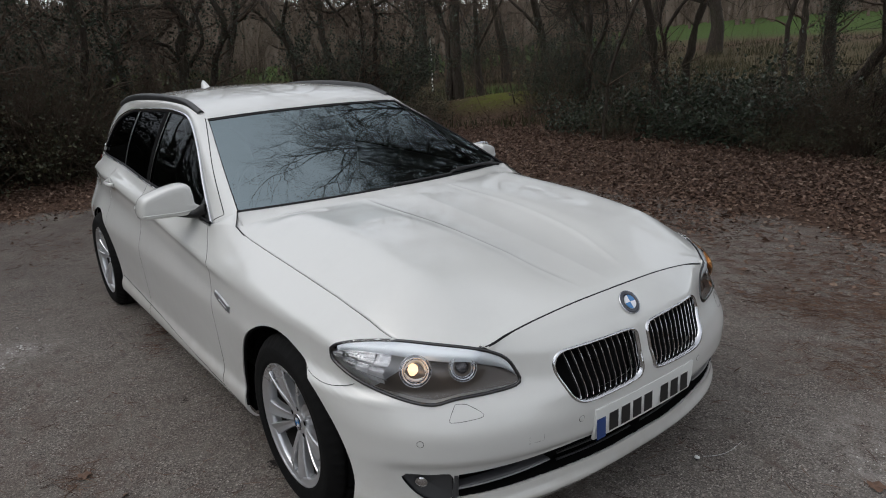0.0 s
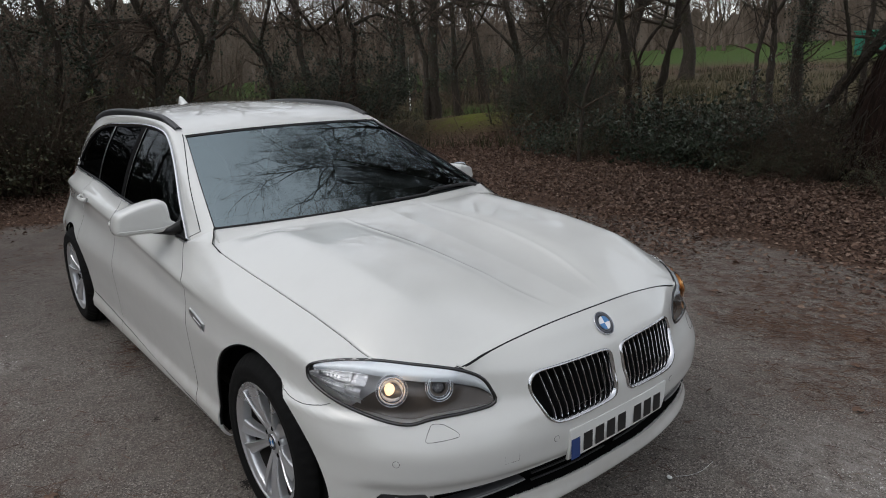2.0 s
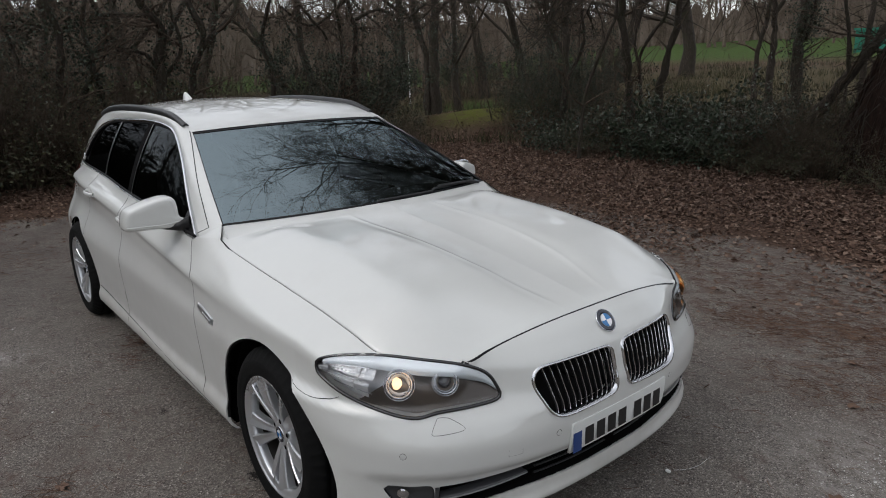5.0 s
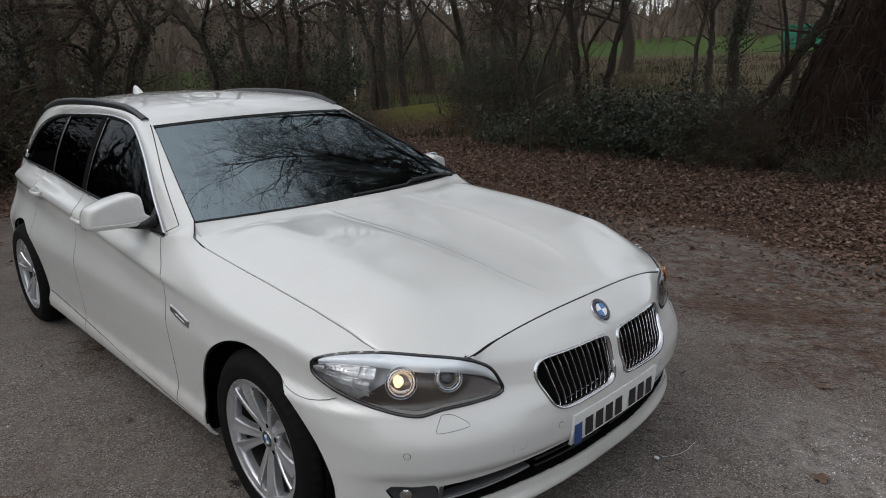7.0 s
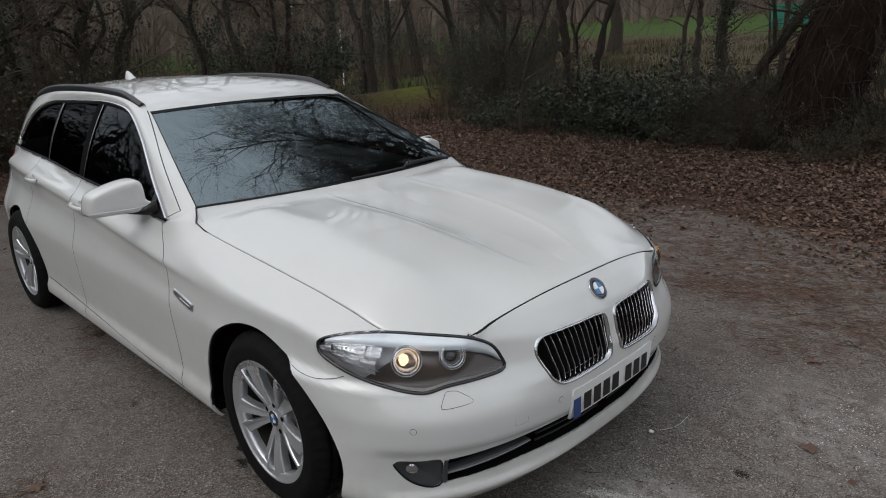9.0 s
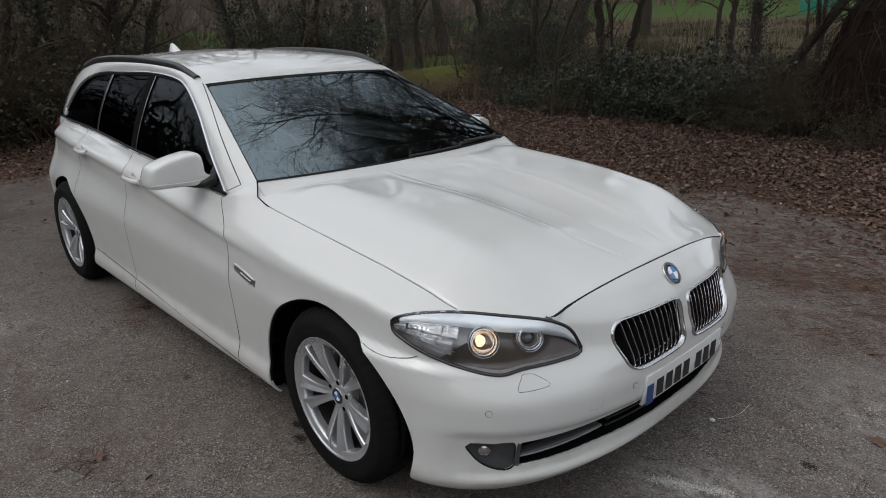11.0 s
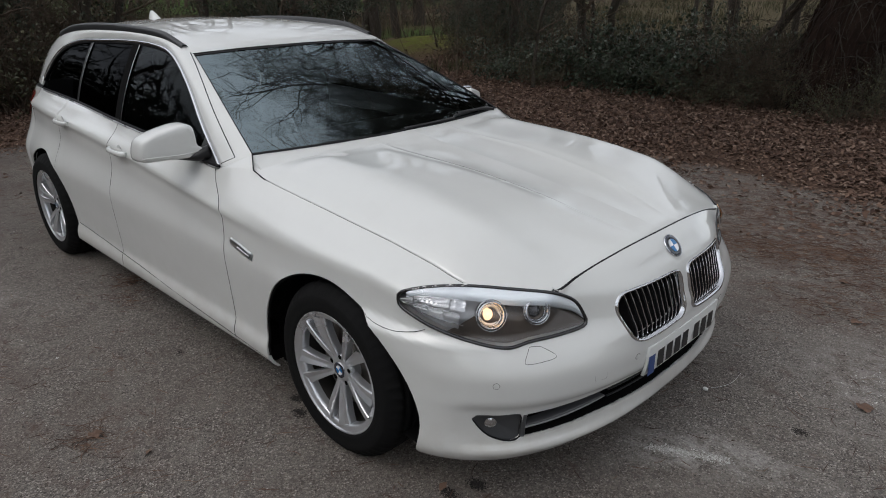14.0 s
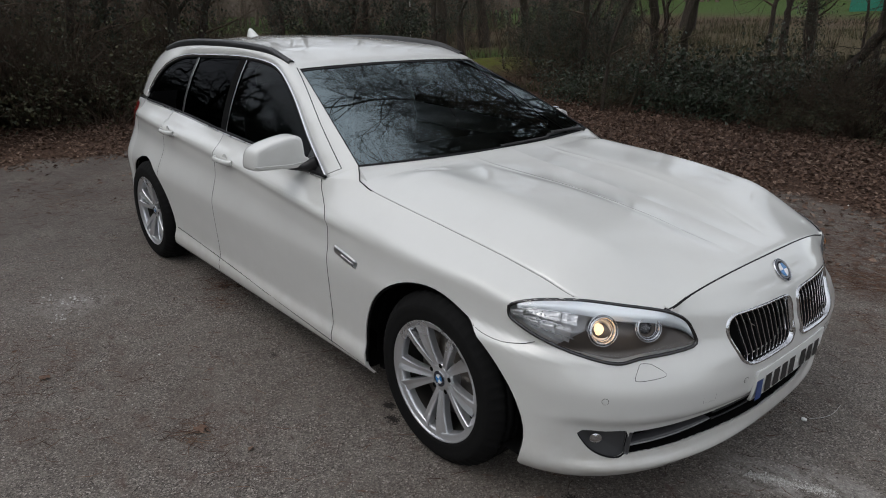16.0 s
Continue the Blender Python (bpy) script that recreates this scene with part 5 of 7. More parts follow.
at.data.foreach_set("value", spots(((-4.4, -1.2, 1.2, 0.55), (-5.3, -2.6, 1.6, 0.6), (-6.0, -0.6, 1.5, 0.65), (-3.7, -0.85, 0.5, 0.6), (-5.2, -1.0, 0.4, 0.8), (-4.2, -3.6, 1.2, 0.4), (-2.1, -0.7, 0.3, 0.4))))
at = me.attributes.new("debris", "FLOAT", "POINT")
at.data.foreach_set("value", spots(((0.0, 3.0, 1.15, 0.85), (0.4, 2.27, 0.5, 0.7), (-1.1, 3.5, 1.1, 0.7), (1.3, 2.1, 0.5, 0.5), (1.6, 3.2, 1.1, 0.75), (-3.2, 3.4, 1.2, 0.8), (-5.6, -0.6, 1.0, 0.5), (-0.7, -1.5, 0.4, 0.4), (1.9, 1.6, 0.9, 0.5), (0.9, 1.7, 0.5, 0.6), (2.0, 2.6, 0.8, 0.7), (-1.6, -1.9, 0.7, 0.35))))
ground = tagged(new("ground", me), "grey worn tarmac ending in brown leaf litter, grass beyond", "ground", kind="structure")

# ---- trees, shrubs and leaves ----
EYE0 = np.array((1.99, -1.89))


def bark_material(name, dark, light, moss=(0.03, 0.04, 0.015), moss_amount=0.5):
    m, nt, b = graph(name)
    v = coords(nt, (1, 1, 0.25))
    f = noise_tex(nt, v, 26.0, 8.0, 0.7)
    c = ramp(nt, f, ((0.3, dark), (0.7, light)))
    g = ramp(nt, noise_tex(nt, coords(nt), 2.2, 5.0), ((0.48, 0.0), (0.72, moss_amount)))
    nt.links.new(mixc(nt, g, c, moss), b.inputs["Base Color"])
    b.inputs["Roughness"].default_value, b.inputs["Specular IOR Level"].default_value = 0.9, 0.2
    bump(nt, b, f, 0.8, 0.03)
    return m


def leaf_material(name, stops, rough=0.55, spec=0.4):
    m, nt, b = graph(name)
    geo = nt.nodes.new("ShaderNodeNewGeometry")
    c = ramp(nt, geo.outputs["Random Per Island"], stops)
    n = noise_tex(nt, coords(nt), 40.0, 3.0)
    nt.links.new(mixc(nt, ramp(nt, n, ((0.3, 0.0), (0.8, 0.4))), c, tuple(x * 0.5 for x in stops[0][1])), b.inputs["Base Color"])
    b.inputs["Roughness"].default_value, b.inputs["Specular IOR Level"].default_value = rough, spec
    return m


BARK = bark_material("dark_bark", (0.022, 0.018, 0.014), (0.068, 0.055, 0.044))
BARK_RED = bark_material("reddish_bark", (0.010, 0.006, 0.0045), (0.040, 0.023, 0.017), (0.03, 0.02, 0.012))
TWIG = bark_material("brown_twigs", (0.072, 0.054, 0.042), (0.190, 0.148, 0.117), (0.035, 0.04, 0.02), 0.35)
NEAR_TWIG = bark_material("dark_brown_twigs", (0.044, 0.032, 0.024), (0.135, 0.100, 0.075), (0.030, 0.034, 0.016), 0.4)
EVERGREEN = leaf_material("evergreen_leaf", ((0.0, (0.018, 0.026, 0.014)), (0.5, (0.034, 0.048, 0.027)), (0.82, (0.066, 0.084, 0.055)), (1.0, (0.14, 0.152, 0.125))), 0.45, 0.28)
# darker than EVERGREEN, for the tall evergreens and the ivy on bent stems
DARK_LEAF = leaf_material("dark_evergreen_leaf", ((0.0, (0.016, 0.021, 0.013)), (0.6, (0.039, 0.050, 0.031)), (1.0, (0.080, 0.090, 0.065))), 0.5, 0.2)
OLIVE = leaf_material("dull_olive_leaf", ((0.0, (0.024, 0.026, 0.013)), (0.6, (0.055, 0.056, 0.026)), (1.0, (0.11, 0.10, 0.05))), 0.6)
DEAD_LEAF = leaf_material("fallen_leaf", ((0.0, (0.050, 0.028, 0.020)), (0.45, (0.125, 0.074, 0.052)), (0.8, (0.175, 0.112, 0.080)), (1.0, (0.27, 0.195, 0.15))), 0.75, 0.25)
GRASS_BLADE = leaf_material("rough_grass", ((0.0, (0.028, 0.030, 0.012)), (0.6, (0.058, 0.056, 0.025)), (1.0, (0.12, 0.10, 0.058))), 0.7, 0.2)


def unit(a):
    return a / (np.linalg.norm(a, axis=-1, keepdims=True) + 1e-12)


def tubes(P, R, sides):
    """Many tubes at once: P (N, M, 3), R (N, M)."""
    N, M = R.shape
    t = unit(np.gradient(P, axis=1))
    ref = np.where(np.abs(t[:, :1, 2:3]) > 0.9, np.array((1.0, 0, 0)), np.array((0, 0, 1.0)))
    s = unit(np.cross(t, np.broadcast_to(ref, t.shape)))
    u = np.cross(s, t)
    a = np.linspace(0, 2 * math.pi, sides, endpoint=False)
    V = P[:, :, None] + R[:, :, None, None] * (np.cos(a)[:, None] * s[:, :, None] + np.sin(a)[:, None] * u[:, :, None])
    i, j, k = np.meshgrid(np.arange(N), np.arange(M - 1), np.arange(sides), indexing="ij")
    base = (i * M + j) * sides
    F = np.stack((base + k, base + (k + 1) % sides, base + sides + (k + 1) % sides, base + sides + k), -1).reshape(-1, 4)
    return V.reshape(-1, 3), F


def fast_mesh(name, geos, material, shade=True):
    V = np.vstack([g[0] for g in geos])
    off, Fs = 0, []
    for g in geos:
        Fs.append(np.asarray(g[1]) + off)
        off += len(g[0])
    F = np.vstack(Fs).astype(np.int32)
    me = bpy.data.meshes.new(name)
    me.vertices.add(len(V))
    me.vertices.foreach_set("co", V.astype(np.float32).ravel())
    me.loops.add(F.size)
    me.loops.foreach_set("vertex_index", F.ravel())
    me.polygons.add(len(F))
    me.polygons.foreach_set("loop_start", np.arange(0, F.size, F.shape[1], dtype=np.int32))
    me.polygons.foreach_set("use_smooth", np.full(len(F), shade))
    me.update(calc_edges=True)
    me.materials.append(material)
    return me


def grow(rng, start, way, length, radius, spec, thick=1.0):
    """Levels of branches, as tubes. spec: per level (segments, sides, kids, ratio, spread degrees, wander, lift, first)."""
    S, D = np.atleast_2d(np.array(start, float)), unit(np.atleast_2d(np.array(way, float)))
    L, R = np.atleast_1d(np.array(length, float)), np.atleast_1d(np.array(radius, float))
    out, joints = [], []
    for lev, (segs, sides, kids, ratio, spread, wander, lift, first) in enumerate(spec):
        N = len(S)
        pts, d = [S], D
        for _ in range(segs):
            d = unit(d + rng.normal(0, wander, (N, 3)) + np.array((0, 0, lift)))
            pts.append(pts[-1] + d * (L / segs)[:, None])
        P = np.stack(pts, 1)
        t = np.linspace(0, 1, segs + 1)
        flare = 1 + (0.55 * np.exp(-t * 9) if lev == 0 else 0)
        Rr = R[:, None] * ((1 - t * 0.72) * flare)[None]
        Rr[:, -1] *= 0.5
        out.append(tubes(P, Rr, sides))
        joints.append(P)
        if not kids:
            break
        tk = first + (1 - first) * rng.random((N, kids)) ** 0.8
        idx = np.minimum((tk * segs).astype(int), segs - 1)
        fr = tk * segs - idx
        ar = np.arange(N)[:, None]
        A, B = P[ar, idx], P[ar, idx + 1]
        S2 = A + (B - A) * fr[..., None]
        tang = unit(B - A)
        side = unit(np.cross(tang, rng.normal(size=tang.shape)))
        ang = np.radians(spread * (0.7 + 0.6 * rng.random((N, kids))))[..., None]
        D2 = np.cos(ang) * tang + np.sin(ang) * side
        L2 = L[:, None] * ratio * (1.15 - 0.6 * tk) * (0.7 + 0.6 * rng.random((N, kids)))
        r_here = R[:, None] * (1 - tk * 0.72)
        R2 = np.minimum(r_here * 0.60, np.maximum(L2 * 0.015, 0.0042) * thick)
        S, D, L, R = S2.reshape(-1, 3), D2.reshape(-1, 3), L2.ravel(), R2.ravel()
    return out, joints


# segments, sides, kids, ratio, spread, wander, lift, first
TREE = ((12, 12, 10, 0.55, 55, 0.17, 0.04, 0.16), (7, 7, 8, 0.50, 48, 0.16, 0.05, 0.15), (5, 5, 8, 0.50, 45, 0.18, 0.03, 0.1), (4, 3, 5, 0.55, 42, 0.2, 0.0, 0.1), (3, 3, 0, 0, 0, 0.2, 0, 0))
TREE_FAR = ((6, 5, 11, 0.5, 45, 0.10, 0.03, 0.08), (3, 3, 8, 0.5, 42, 0.18, 0.05, 0.1), (2, 3, 0, 0, 0, 0.2, 0, 0))
TREE_BEHIND = ((8, 7, 11, 0.50, 52, 0.16, 0.04, 0.12), (5, 4, 6, 0.50, 48, 0.16, 0.04, 0.15), (3, 3, 4, 0.5, 45, 0.2, 0.02, 0.1), (2, 3, 0, 0, 0, 0.2, 0, 0))


def leaves(rng, C, size, droop=0.3, normal=None):
    """A leaf of four corners folded along its rib at each place of C."""
    N = len(C)
    s = size * (0.6 + 0.8 * rng.random(N))[:, None]
    a = unit(rng.normal(size=(N, 3)) + (np.array((0, 0, -droop)) if normal is None else 0))
    if normal is not None:
        n0 = unit(np.array(normal) + rng.normal(0, 0.35, (N, 3)))
        a = unit(np.cross(n0, rng.normal(size=(N, 3))))
        b = np.cross(n0, a)
    else:
        b = unit(np.cross(a, rng.normal(size=(N, 3))))
    n = np.cross(a, b)
    w = 0.30 + 0.12 * rng.random((N, 1))
    tip, l, r, base = C + a * s, C + a * s * 0.5 + b * s * w + n * s * 0.13, C + a * s * 0.5 - b * s * w + n * s * 0.13, C
    V = np.stack((base, r, tip, l), 1).reshape(-1, 3)
    i = np.arange(N) * 4
    F = np.vstack((np.stack((i, i + 1, i + 2), 1), np.stack((i, i + 2, i + 3), 1)))
    return V, F


def tree(name, label, place, height, radius, way=(0, 0, 1), spec=TREE, seed=1, bark=None, group="bare trees", ivy=0):
    rng = np.random.default_rng(seed)
    z = float(rise([place])[0])
    ob = thing(name, label, "tree", Matrix.Translation((place[0], place[1], z)), group)
    out, joints = grow(rng, (0, 0, -0.15 - radius * 0.8), way, height, radius, spec)
    for k, (part_name, lv) in enumerate((("trunk", out[:1]), ("branchwork", out[1:2]), ("twig_mass", out[2:]))):
        o = tagged(new(part_name, fast_mesh(part_name, lv, bark or (BARK if k < 2 else TWIG))), kind="stuff" if k else "")
        o.parent = ob
    if ivy:
        P = joints[0][0]
        k = rng.random(ivy) * (len(P) - 1) * 0.8
        i = k.astype(int)
        C = P[i] + (P[np.minimum(i + 1, len(P) - 1)] - P[i]) * (k - i)[:, None] + rng.normal(0, radius * 1.3 + 0.12, (ivy, 3)) * (1, 1, 0.6)
        o = new("ivy", fast_mesh("ivy", [leaves(rng, C, 0.06)], EVERGREEN, False))
        o.parent = ob
    return ob


def crooked_tree(name, label, place, limbs, seed, twigs=(16, 7, 5), ivy=0, ivy_spread=0.16, ivy_top=3.2, group="bare trees", bark=None, twig_len=0.9):
    """A tree of several bent stems. limbs: (thickness, (right, up), (right, up), ...) as seen from the car park."""
    rng = np.random.default_rng(seed)
    z = float(rise([place])[0])
    ob = thing(name, label, "tree", Matrix.Translation((place[0], place[1], z)), group)
    w = unit(np.array(place, float) - EYE0)
    right, deep = np.array((w[1], -w[0], 0)), np.array((w[0], w[1], 0))
    S, D, R, ivy_pts, stems = [], [], [], [], []
    for r, *pts in limbs:
        P = np.array([right * a + np.array((0, 0, c if c > 0.05 else -0.25)) for a, c in pts])
        P = P + np.cumsum(rng.normal(0, 0.10, (len(P), 1)), 0) * deep
        n = 8 + 4 * len(pts)
        C = np.array(spline([tuple(p) for p in P], n))
        C[1:-1] += rng.normal(0, 0.16 * r, (n - 2, 3))
        t = np.linspace(0, 1, n)
        rad = r * (1.0 - 0.55 * t) * (1 + 0.45 * np.exp(-t * 10) * (pts[0][1] < 0.05)) * (1 + 0.10 * rng.normal(size=n))
        stems.append(tubes(C[None], rad[None], 10))
        ivy_pts.append(C[C[:, 2] < ivy_top])
        k = rng.integers(n // 4, n, twigs[0])
        tang = unit(np.gradient(C, axis=0))[k]
        side = unit(np.cross(tang, rng.normal(size=tang.shape)))
        S.append(C[k])
        D.append(unit(tang * 0.5 + side))
        R.append(rad[k] * 0.42)
    for s in stems:
        o = new("stem", fast_mesh("stem", [s], bark or BARK))
        o.parent = ob
    S, D, R = np.vstack(S), np.vstack(D), np.concatenate(R)
    L = twig_len * (0.5 + rng.random(len(S)))
    out, _ = grow(rng, S, D, L, np.clip(R, 0.006, 0.022), ((6, 4, twigs[1], 0.5, 48, 0.20, 0.03, 0.15), (4, 3, twigs[2], 0.5, 45, 0.22, 0.0, 0.1), (3, 3, 0, 0, 0, 0.25, 0, 0)))
    o = tagged(new("twig_mass", fast_mesh("twig_mass", out, NEAR_TWIG)), kind="stuff")
    o.parent = ob
    if ivy:
        P = np.vstack(ivy_pts)
        C = P[rng.integers(0, len(P), ivy)] + rng.normal(0, ivy_spread, (ivy, 3))
        o = new("ivy", fast_mesh("ivy", [leaves(rng, C[C[:, 2] > 0.05], 0.05)], DARK_LEAF, False))
        o.parent = ob
    return ob


def shrub(name, label, place, half, seed, n_leaves, size, mat, stems=26, group="shrubs"):
    rng = np.random.default_rng(seed)
    z = float(rise([place])[0])
    ob = thing(name, label, "shrub", Matrix.Translation((place[0], place[1], z)), group)
    a = rng.random(stems) * 2 * math.pi
    S = np.stack((np.cos(a) * half[0] * 0.35 * rng.random(stems), np.sin(a) * half[1] * 0.35 * rng.random(stems), np.full(stems, -0.05)), 1)
    D = np.stack((np.cos(a) * 0.6 * half[0], np.sin(a) * 0.6 * half[1], np.full(stems, half[2] * 0.85)), 1)
    L = np.linalg.norm(D, axis=1) * (0.75 + 0.85 * rng.random(stems) ** 1.5)
    out, joints = grow(rng, S, D, L, np.full(stems, 0.009) + 0.003 * half[2], ((5, 4, 6, 0.45, 45, 0.18, 0.02, 0.2), (3, 3, 3, 0.55, 45, 0.22, 0, 0.1), (2, 3, 0, 0, 0, 0.2, 0, 0)))
    st = new("stem_mass", fast_mesh("stem_mass", out, NEAR_TWIG))
    st.parent = ob
    pts = np.vstack([joints[1].reshape(-1, 3), joints[2].reshape(-1, 3), joints[2].reshape(-1, 3)])
    C = pts[rng.integers(0, len(pts), n_leaves)] + rng.normal(0, size * 0.9, (n_leaves, 3))
    C = C[C[:, 2] > 0.02]
    fo = new("foliage", fast_mesh("foliage", [leaves(rng, C, size)], mat, False))
    fo.parent = ob
    return ob


def out_at(wx, wy, d):
    return (EYE0[0] + wx * d, EYE0[1] + wy * d)

# ---- the wood round the car park ----
BARE = "bare winter tree with dark bark and tangled twigs"
# the great leaning tree: a fluted, shaggy trunk
def old_tree(place):
    rng = np.random.default_rng(11)
    ob = thing("old_tree", "massive old leaning tree with dark reddish shaggy bark", "tree", Matrix.Translation((place[0], place[1], float(rise([place])[0]))))
    w = unit(np.array(place) - EYE0)
    right = np.array((w[1], -w[0], 0))
    P = [tuple(right * a + np.array((0, 0, c))) for a, c in ((-0.02, -0.25), (0.03, 0.2), (0.14, 0.8), (0.36, 1.5), (0.60, 2.1), (0.86, 2.8), (1.15, 3.7), (1.4, 5.0), (1.5, 6.5))]
    C = np.array(spline(P, 90))
    t = np.linspace(0, 1, 90)
    rad = 0.46 * (1 - 0.45 * t) * (1 + 0.30 * np.exp(-t * 14))
    V, F = tubes(C[None], rad[None], 72)
    q = V.reshape(90, 72, 3)
    way = unit(q - C[:, None])
    for i in range(90):
        for k in range(72):
            a = 2 * math.pi * k / 72
            x, y, z = math.cos(a), math.sin(a), C[i, 2]
            d = 0.10 * noise.noise(Vector((x * 1.4, y * 1.4, z * 0.5))) + 0.055 * noise.noise(Vector((x * 5, y * 5, z * 0.8 + 4))) + 0.035 * noise.noise(Vector((x * 13, y * 13, z * 1.6 + 9)))
            q[i, k] += way[i, k] * d * 0.9
    o = new("trunk", fast_mesh("trunk", [(V, F)], BARK_RED))
    o.parent = ob
    # limbs high up
    out, _ = grow(rng, [tuple(C[k]) for k in (60, 68, 75, 82, 86)], [(0.6, -0.5, 0.6), (-0.7, 0.1, 0.6), (0.2, 0.7, 0.6), (0.5, -0.7, 0.7), (-0.4, -0.6, 0.7)], np.full(5, 4.2), np.full(5, 0.10), ((8, 7, 12, 0.5, 48, 0.14, 0.03, 0.15), (6, 5, 8, 0.5, 45, 0.16, 0.02, 0.1), (4, 3, 6, 0.5, 42, 0.2, 0, 0.1), (3, 3, 0, 0, 0, 0.2, 0, 0)))
    o = new("branchwork", fast_mesh("branchwork", out, NEAR_TWIG))
    o.parent = ob
    # thin shoots hanging from and leaning on the trunk
    n = 620
    i, k = rng.integers(2, 60, n), rng.integers(0, 72, n)
    S = q[i, k]
    D = way[i, k] * (0.35 + 0.5 * rng.random((n, 1))) + np.stack((rng.normal(0, 0.2, n), rng.normal(0, 0.2, n), rng.normal(-0.35, 0.6, n)), 1)
    out, _ = grow(rng, S, D, 0.35 + 0.8 * rng.random(n), np.full(n, 0.0075), ((6, 3, 3, 0.5, 30, 0.14, -0.08, 0.2), (3, 3, 0, 0, 0, 0.2, -0.05, 0)))
    o = new("shoot_mass", fast_mesh("shoot_mass", out, BARK))
    o.parent = ob
    # strips of loose bark
    n = 420
    i, k = rng.integers(2, 62, n), rng.integers(0, 72, n)
    A = q[i, k]
    along = unit(C[np.minimum(i + 2, 89)] - C[i])
    L = 0.12 + 0.35 * rng.random((n, 1))
    P = np.stack((A + way[i, k] * 0.004, A + way[i, k] * 0.02 + along * L * 0.5, A + way[i, k] * 0.035 + along * L), 1)
    o = new("loose_bark", fast_mesh("loose_bark", [tubes(P, np.tile((0.012, 0.016, 0.005), (n, 1)), 4)], BARK_RED, False))
    o.parent = ob
    return ob


old_tree((-1.10, 8.05))
crooked_tree("leaning_tree", "slanting dark trunk beside the old tree", out_at(-0.311, 0.950, 10.9), ((0.085, (-0.95, 0), (-0.74, 0.55), (-0.43, 1.05), (-0.14, 1.5), (0.10, 2.0), (0.35, 2.8), (0.5, 4.2)), (0.03, (-0.30, 1.25), (-0.36, 1.8), (-0.46, 2.4), (-0.5, 3.4))), 12, (14, 6, 4))

# bent trees along the edge
IVY_BARE = "crooked bare tree with ivy on its bent stems"
crooked_tree("bare_tree", IVY_BARE, out_at(-0.952, 0.306, 13.0), (
    (0.060, (-0.80, 0), (-1.0, 1.4), (-1.08, 1.8), (-0.9, 1.98), (-0.54, 2.0), (-0.18, 1.86), (0.05, 1.55)),
    (0.105, (0.05, 0), (0.0, 1.7), (0.13, 2.25), (-0.2, 2.8), (-0.5, 4.4)),
    (0.070, (0.25, 0), (0.50, 1.35), (0.74, 1.95), (1.15, 2.35), (1.45, 2.75), (1.7, 4.2)),
    (0.050, (0.72, 1.9), (0.78, 2.3), (0.60, 2.8), (0.5, 4.2)),
    (0.045, (-0.1, 2.5), (-0.8, 2.5), (-1.5, 2.3), (-2.1, 2.5)),
    (0.035, (0.1, 1.5), (0.4, 2.0), (0.3, 2.7), (0.6, 3.6)),
    (0.030, (-0.95, 1.5), (-1.3, 2.1), (-1.2, 2.9), (-1.5, 3.9))), 21, (22, 8, 5), 3000, 0.17, 2.9)
crooked_tree("bare_tree", IVY_BARE, out_at(-0.982, 0.190, 12.4), (
    (0.07, (0.0, 0), (-0.05, 1.2), (0.1, 2.0), (0.0, 2.8), (0.2, 4.4)), (0.05, (0.05, 0.9), (0.5, 1.7), (0.45, 2.4), (0.8, 3.4)), (0.04, (-0.1, 0), (-0.5, 1.0), (-0.55, 2.0), (-0.9, 3.0))), 22, (20, 8, 5), 3000, 0.22, 2.6)
crooked_tree("bare_tree", BARE, out_at(-0.900, 0.437, 15.0), (
    (0.06, (0.0, 0), (0.05, 1.3), (-0.1, 2.2), (0.15, 3.0), (0.1, 4.5)), (0.045, (0.3, 3.4), (0.75, 2.75), (1.1, 2.3), (1.25, 2.1)), (0.035, (-0.1, 1.9), (-0.6, 2.5), (-1.0, 2.7), (-1.5, 3.3))), 23, (22, 8, 5), 0)
crooked_tree("bare_tree", BARE, out_at(-0.846, 0.533, 15.0), (
    (0.070, (0.15, 0), (0.1, 1.6), (0.2, 2.2), (0.1, 2.8), (0.2, 4.8)), (0.05, (-0.2, 0), (-0.12, 1.8), (-0.18, 2.7), (-0.4, 4.2)), (0.04, (0.1, 3.0), (-0.5, 2.5), (-0.9, 2.45), (-1.3, 2.8)), (0.04, (0.2, 2.5), (0.7, 2.7), (1.2, 2.5), (1.7, 2.8))), 24, (22, 8, 5), 500, 0.2)
crooked_tree("bare_tree", "pair of slender dark trunks growing side by side", out_at(-0.777, 0.630, 18.9), (
    (0.135, (0.0, 0), (0.0, 1.5), (0.06, 3.0), (0.12, 6.5)), (0.095, (-0.24, 0), (-0.17, 1.3), (-0.40, 2.3), (-0.52, 3.2), (-0.6, 6.0)), (0.07, (-0.55, 2.5), (-0.9, 3.0), (-0.95, 4.0)), (0.045, (0.08, 2.6), (0.5, 3.0), (1.0, 2.9), (1.7, 3.2))), 25, (18, 7, 5), 0, twig_len=1.2)
crooked_tree("bare_tree", BARE, out_at(-0.645, 0.764, 14.0), (
    (0.075, (0.0, 0), (0.02, 1.4), (0.0, 2.2), (0.08, 2.8), (0.0, 4.6)), (0.045, (0.0, 1.6), (-0.35, 2.2), (-0.45, 3.0)), (0.035, (0.05, 1.1), (0.35, 1.8), (0.3, 2.6), (0.5, 3.6))), 26, (30, 9, 6), 700, 0.25)
crooked_tree("bare_tree", "thin curving dark stem at the wood's edge", out_at(-0.610, 0.792, 11.2), ((0.032, (-0.22, 0), (-0.17, 0.9), (0.0, 1.5), (0.2, 2.0), (0.3, 2.4), (0.26, 4.0)),), 27, (12, 6, 4), 0)
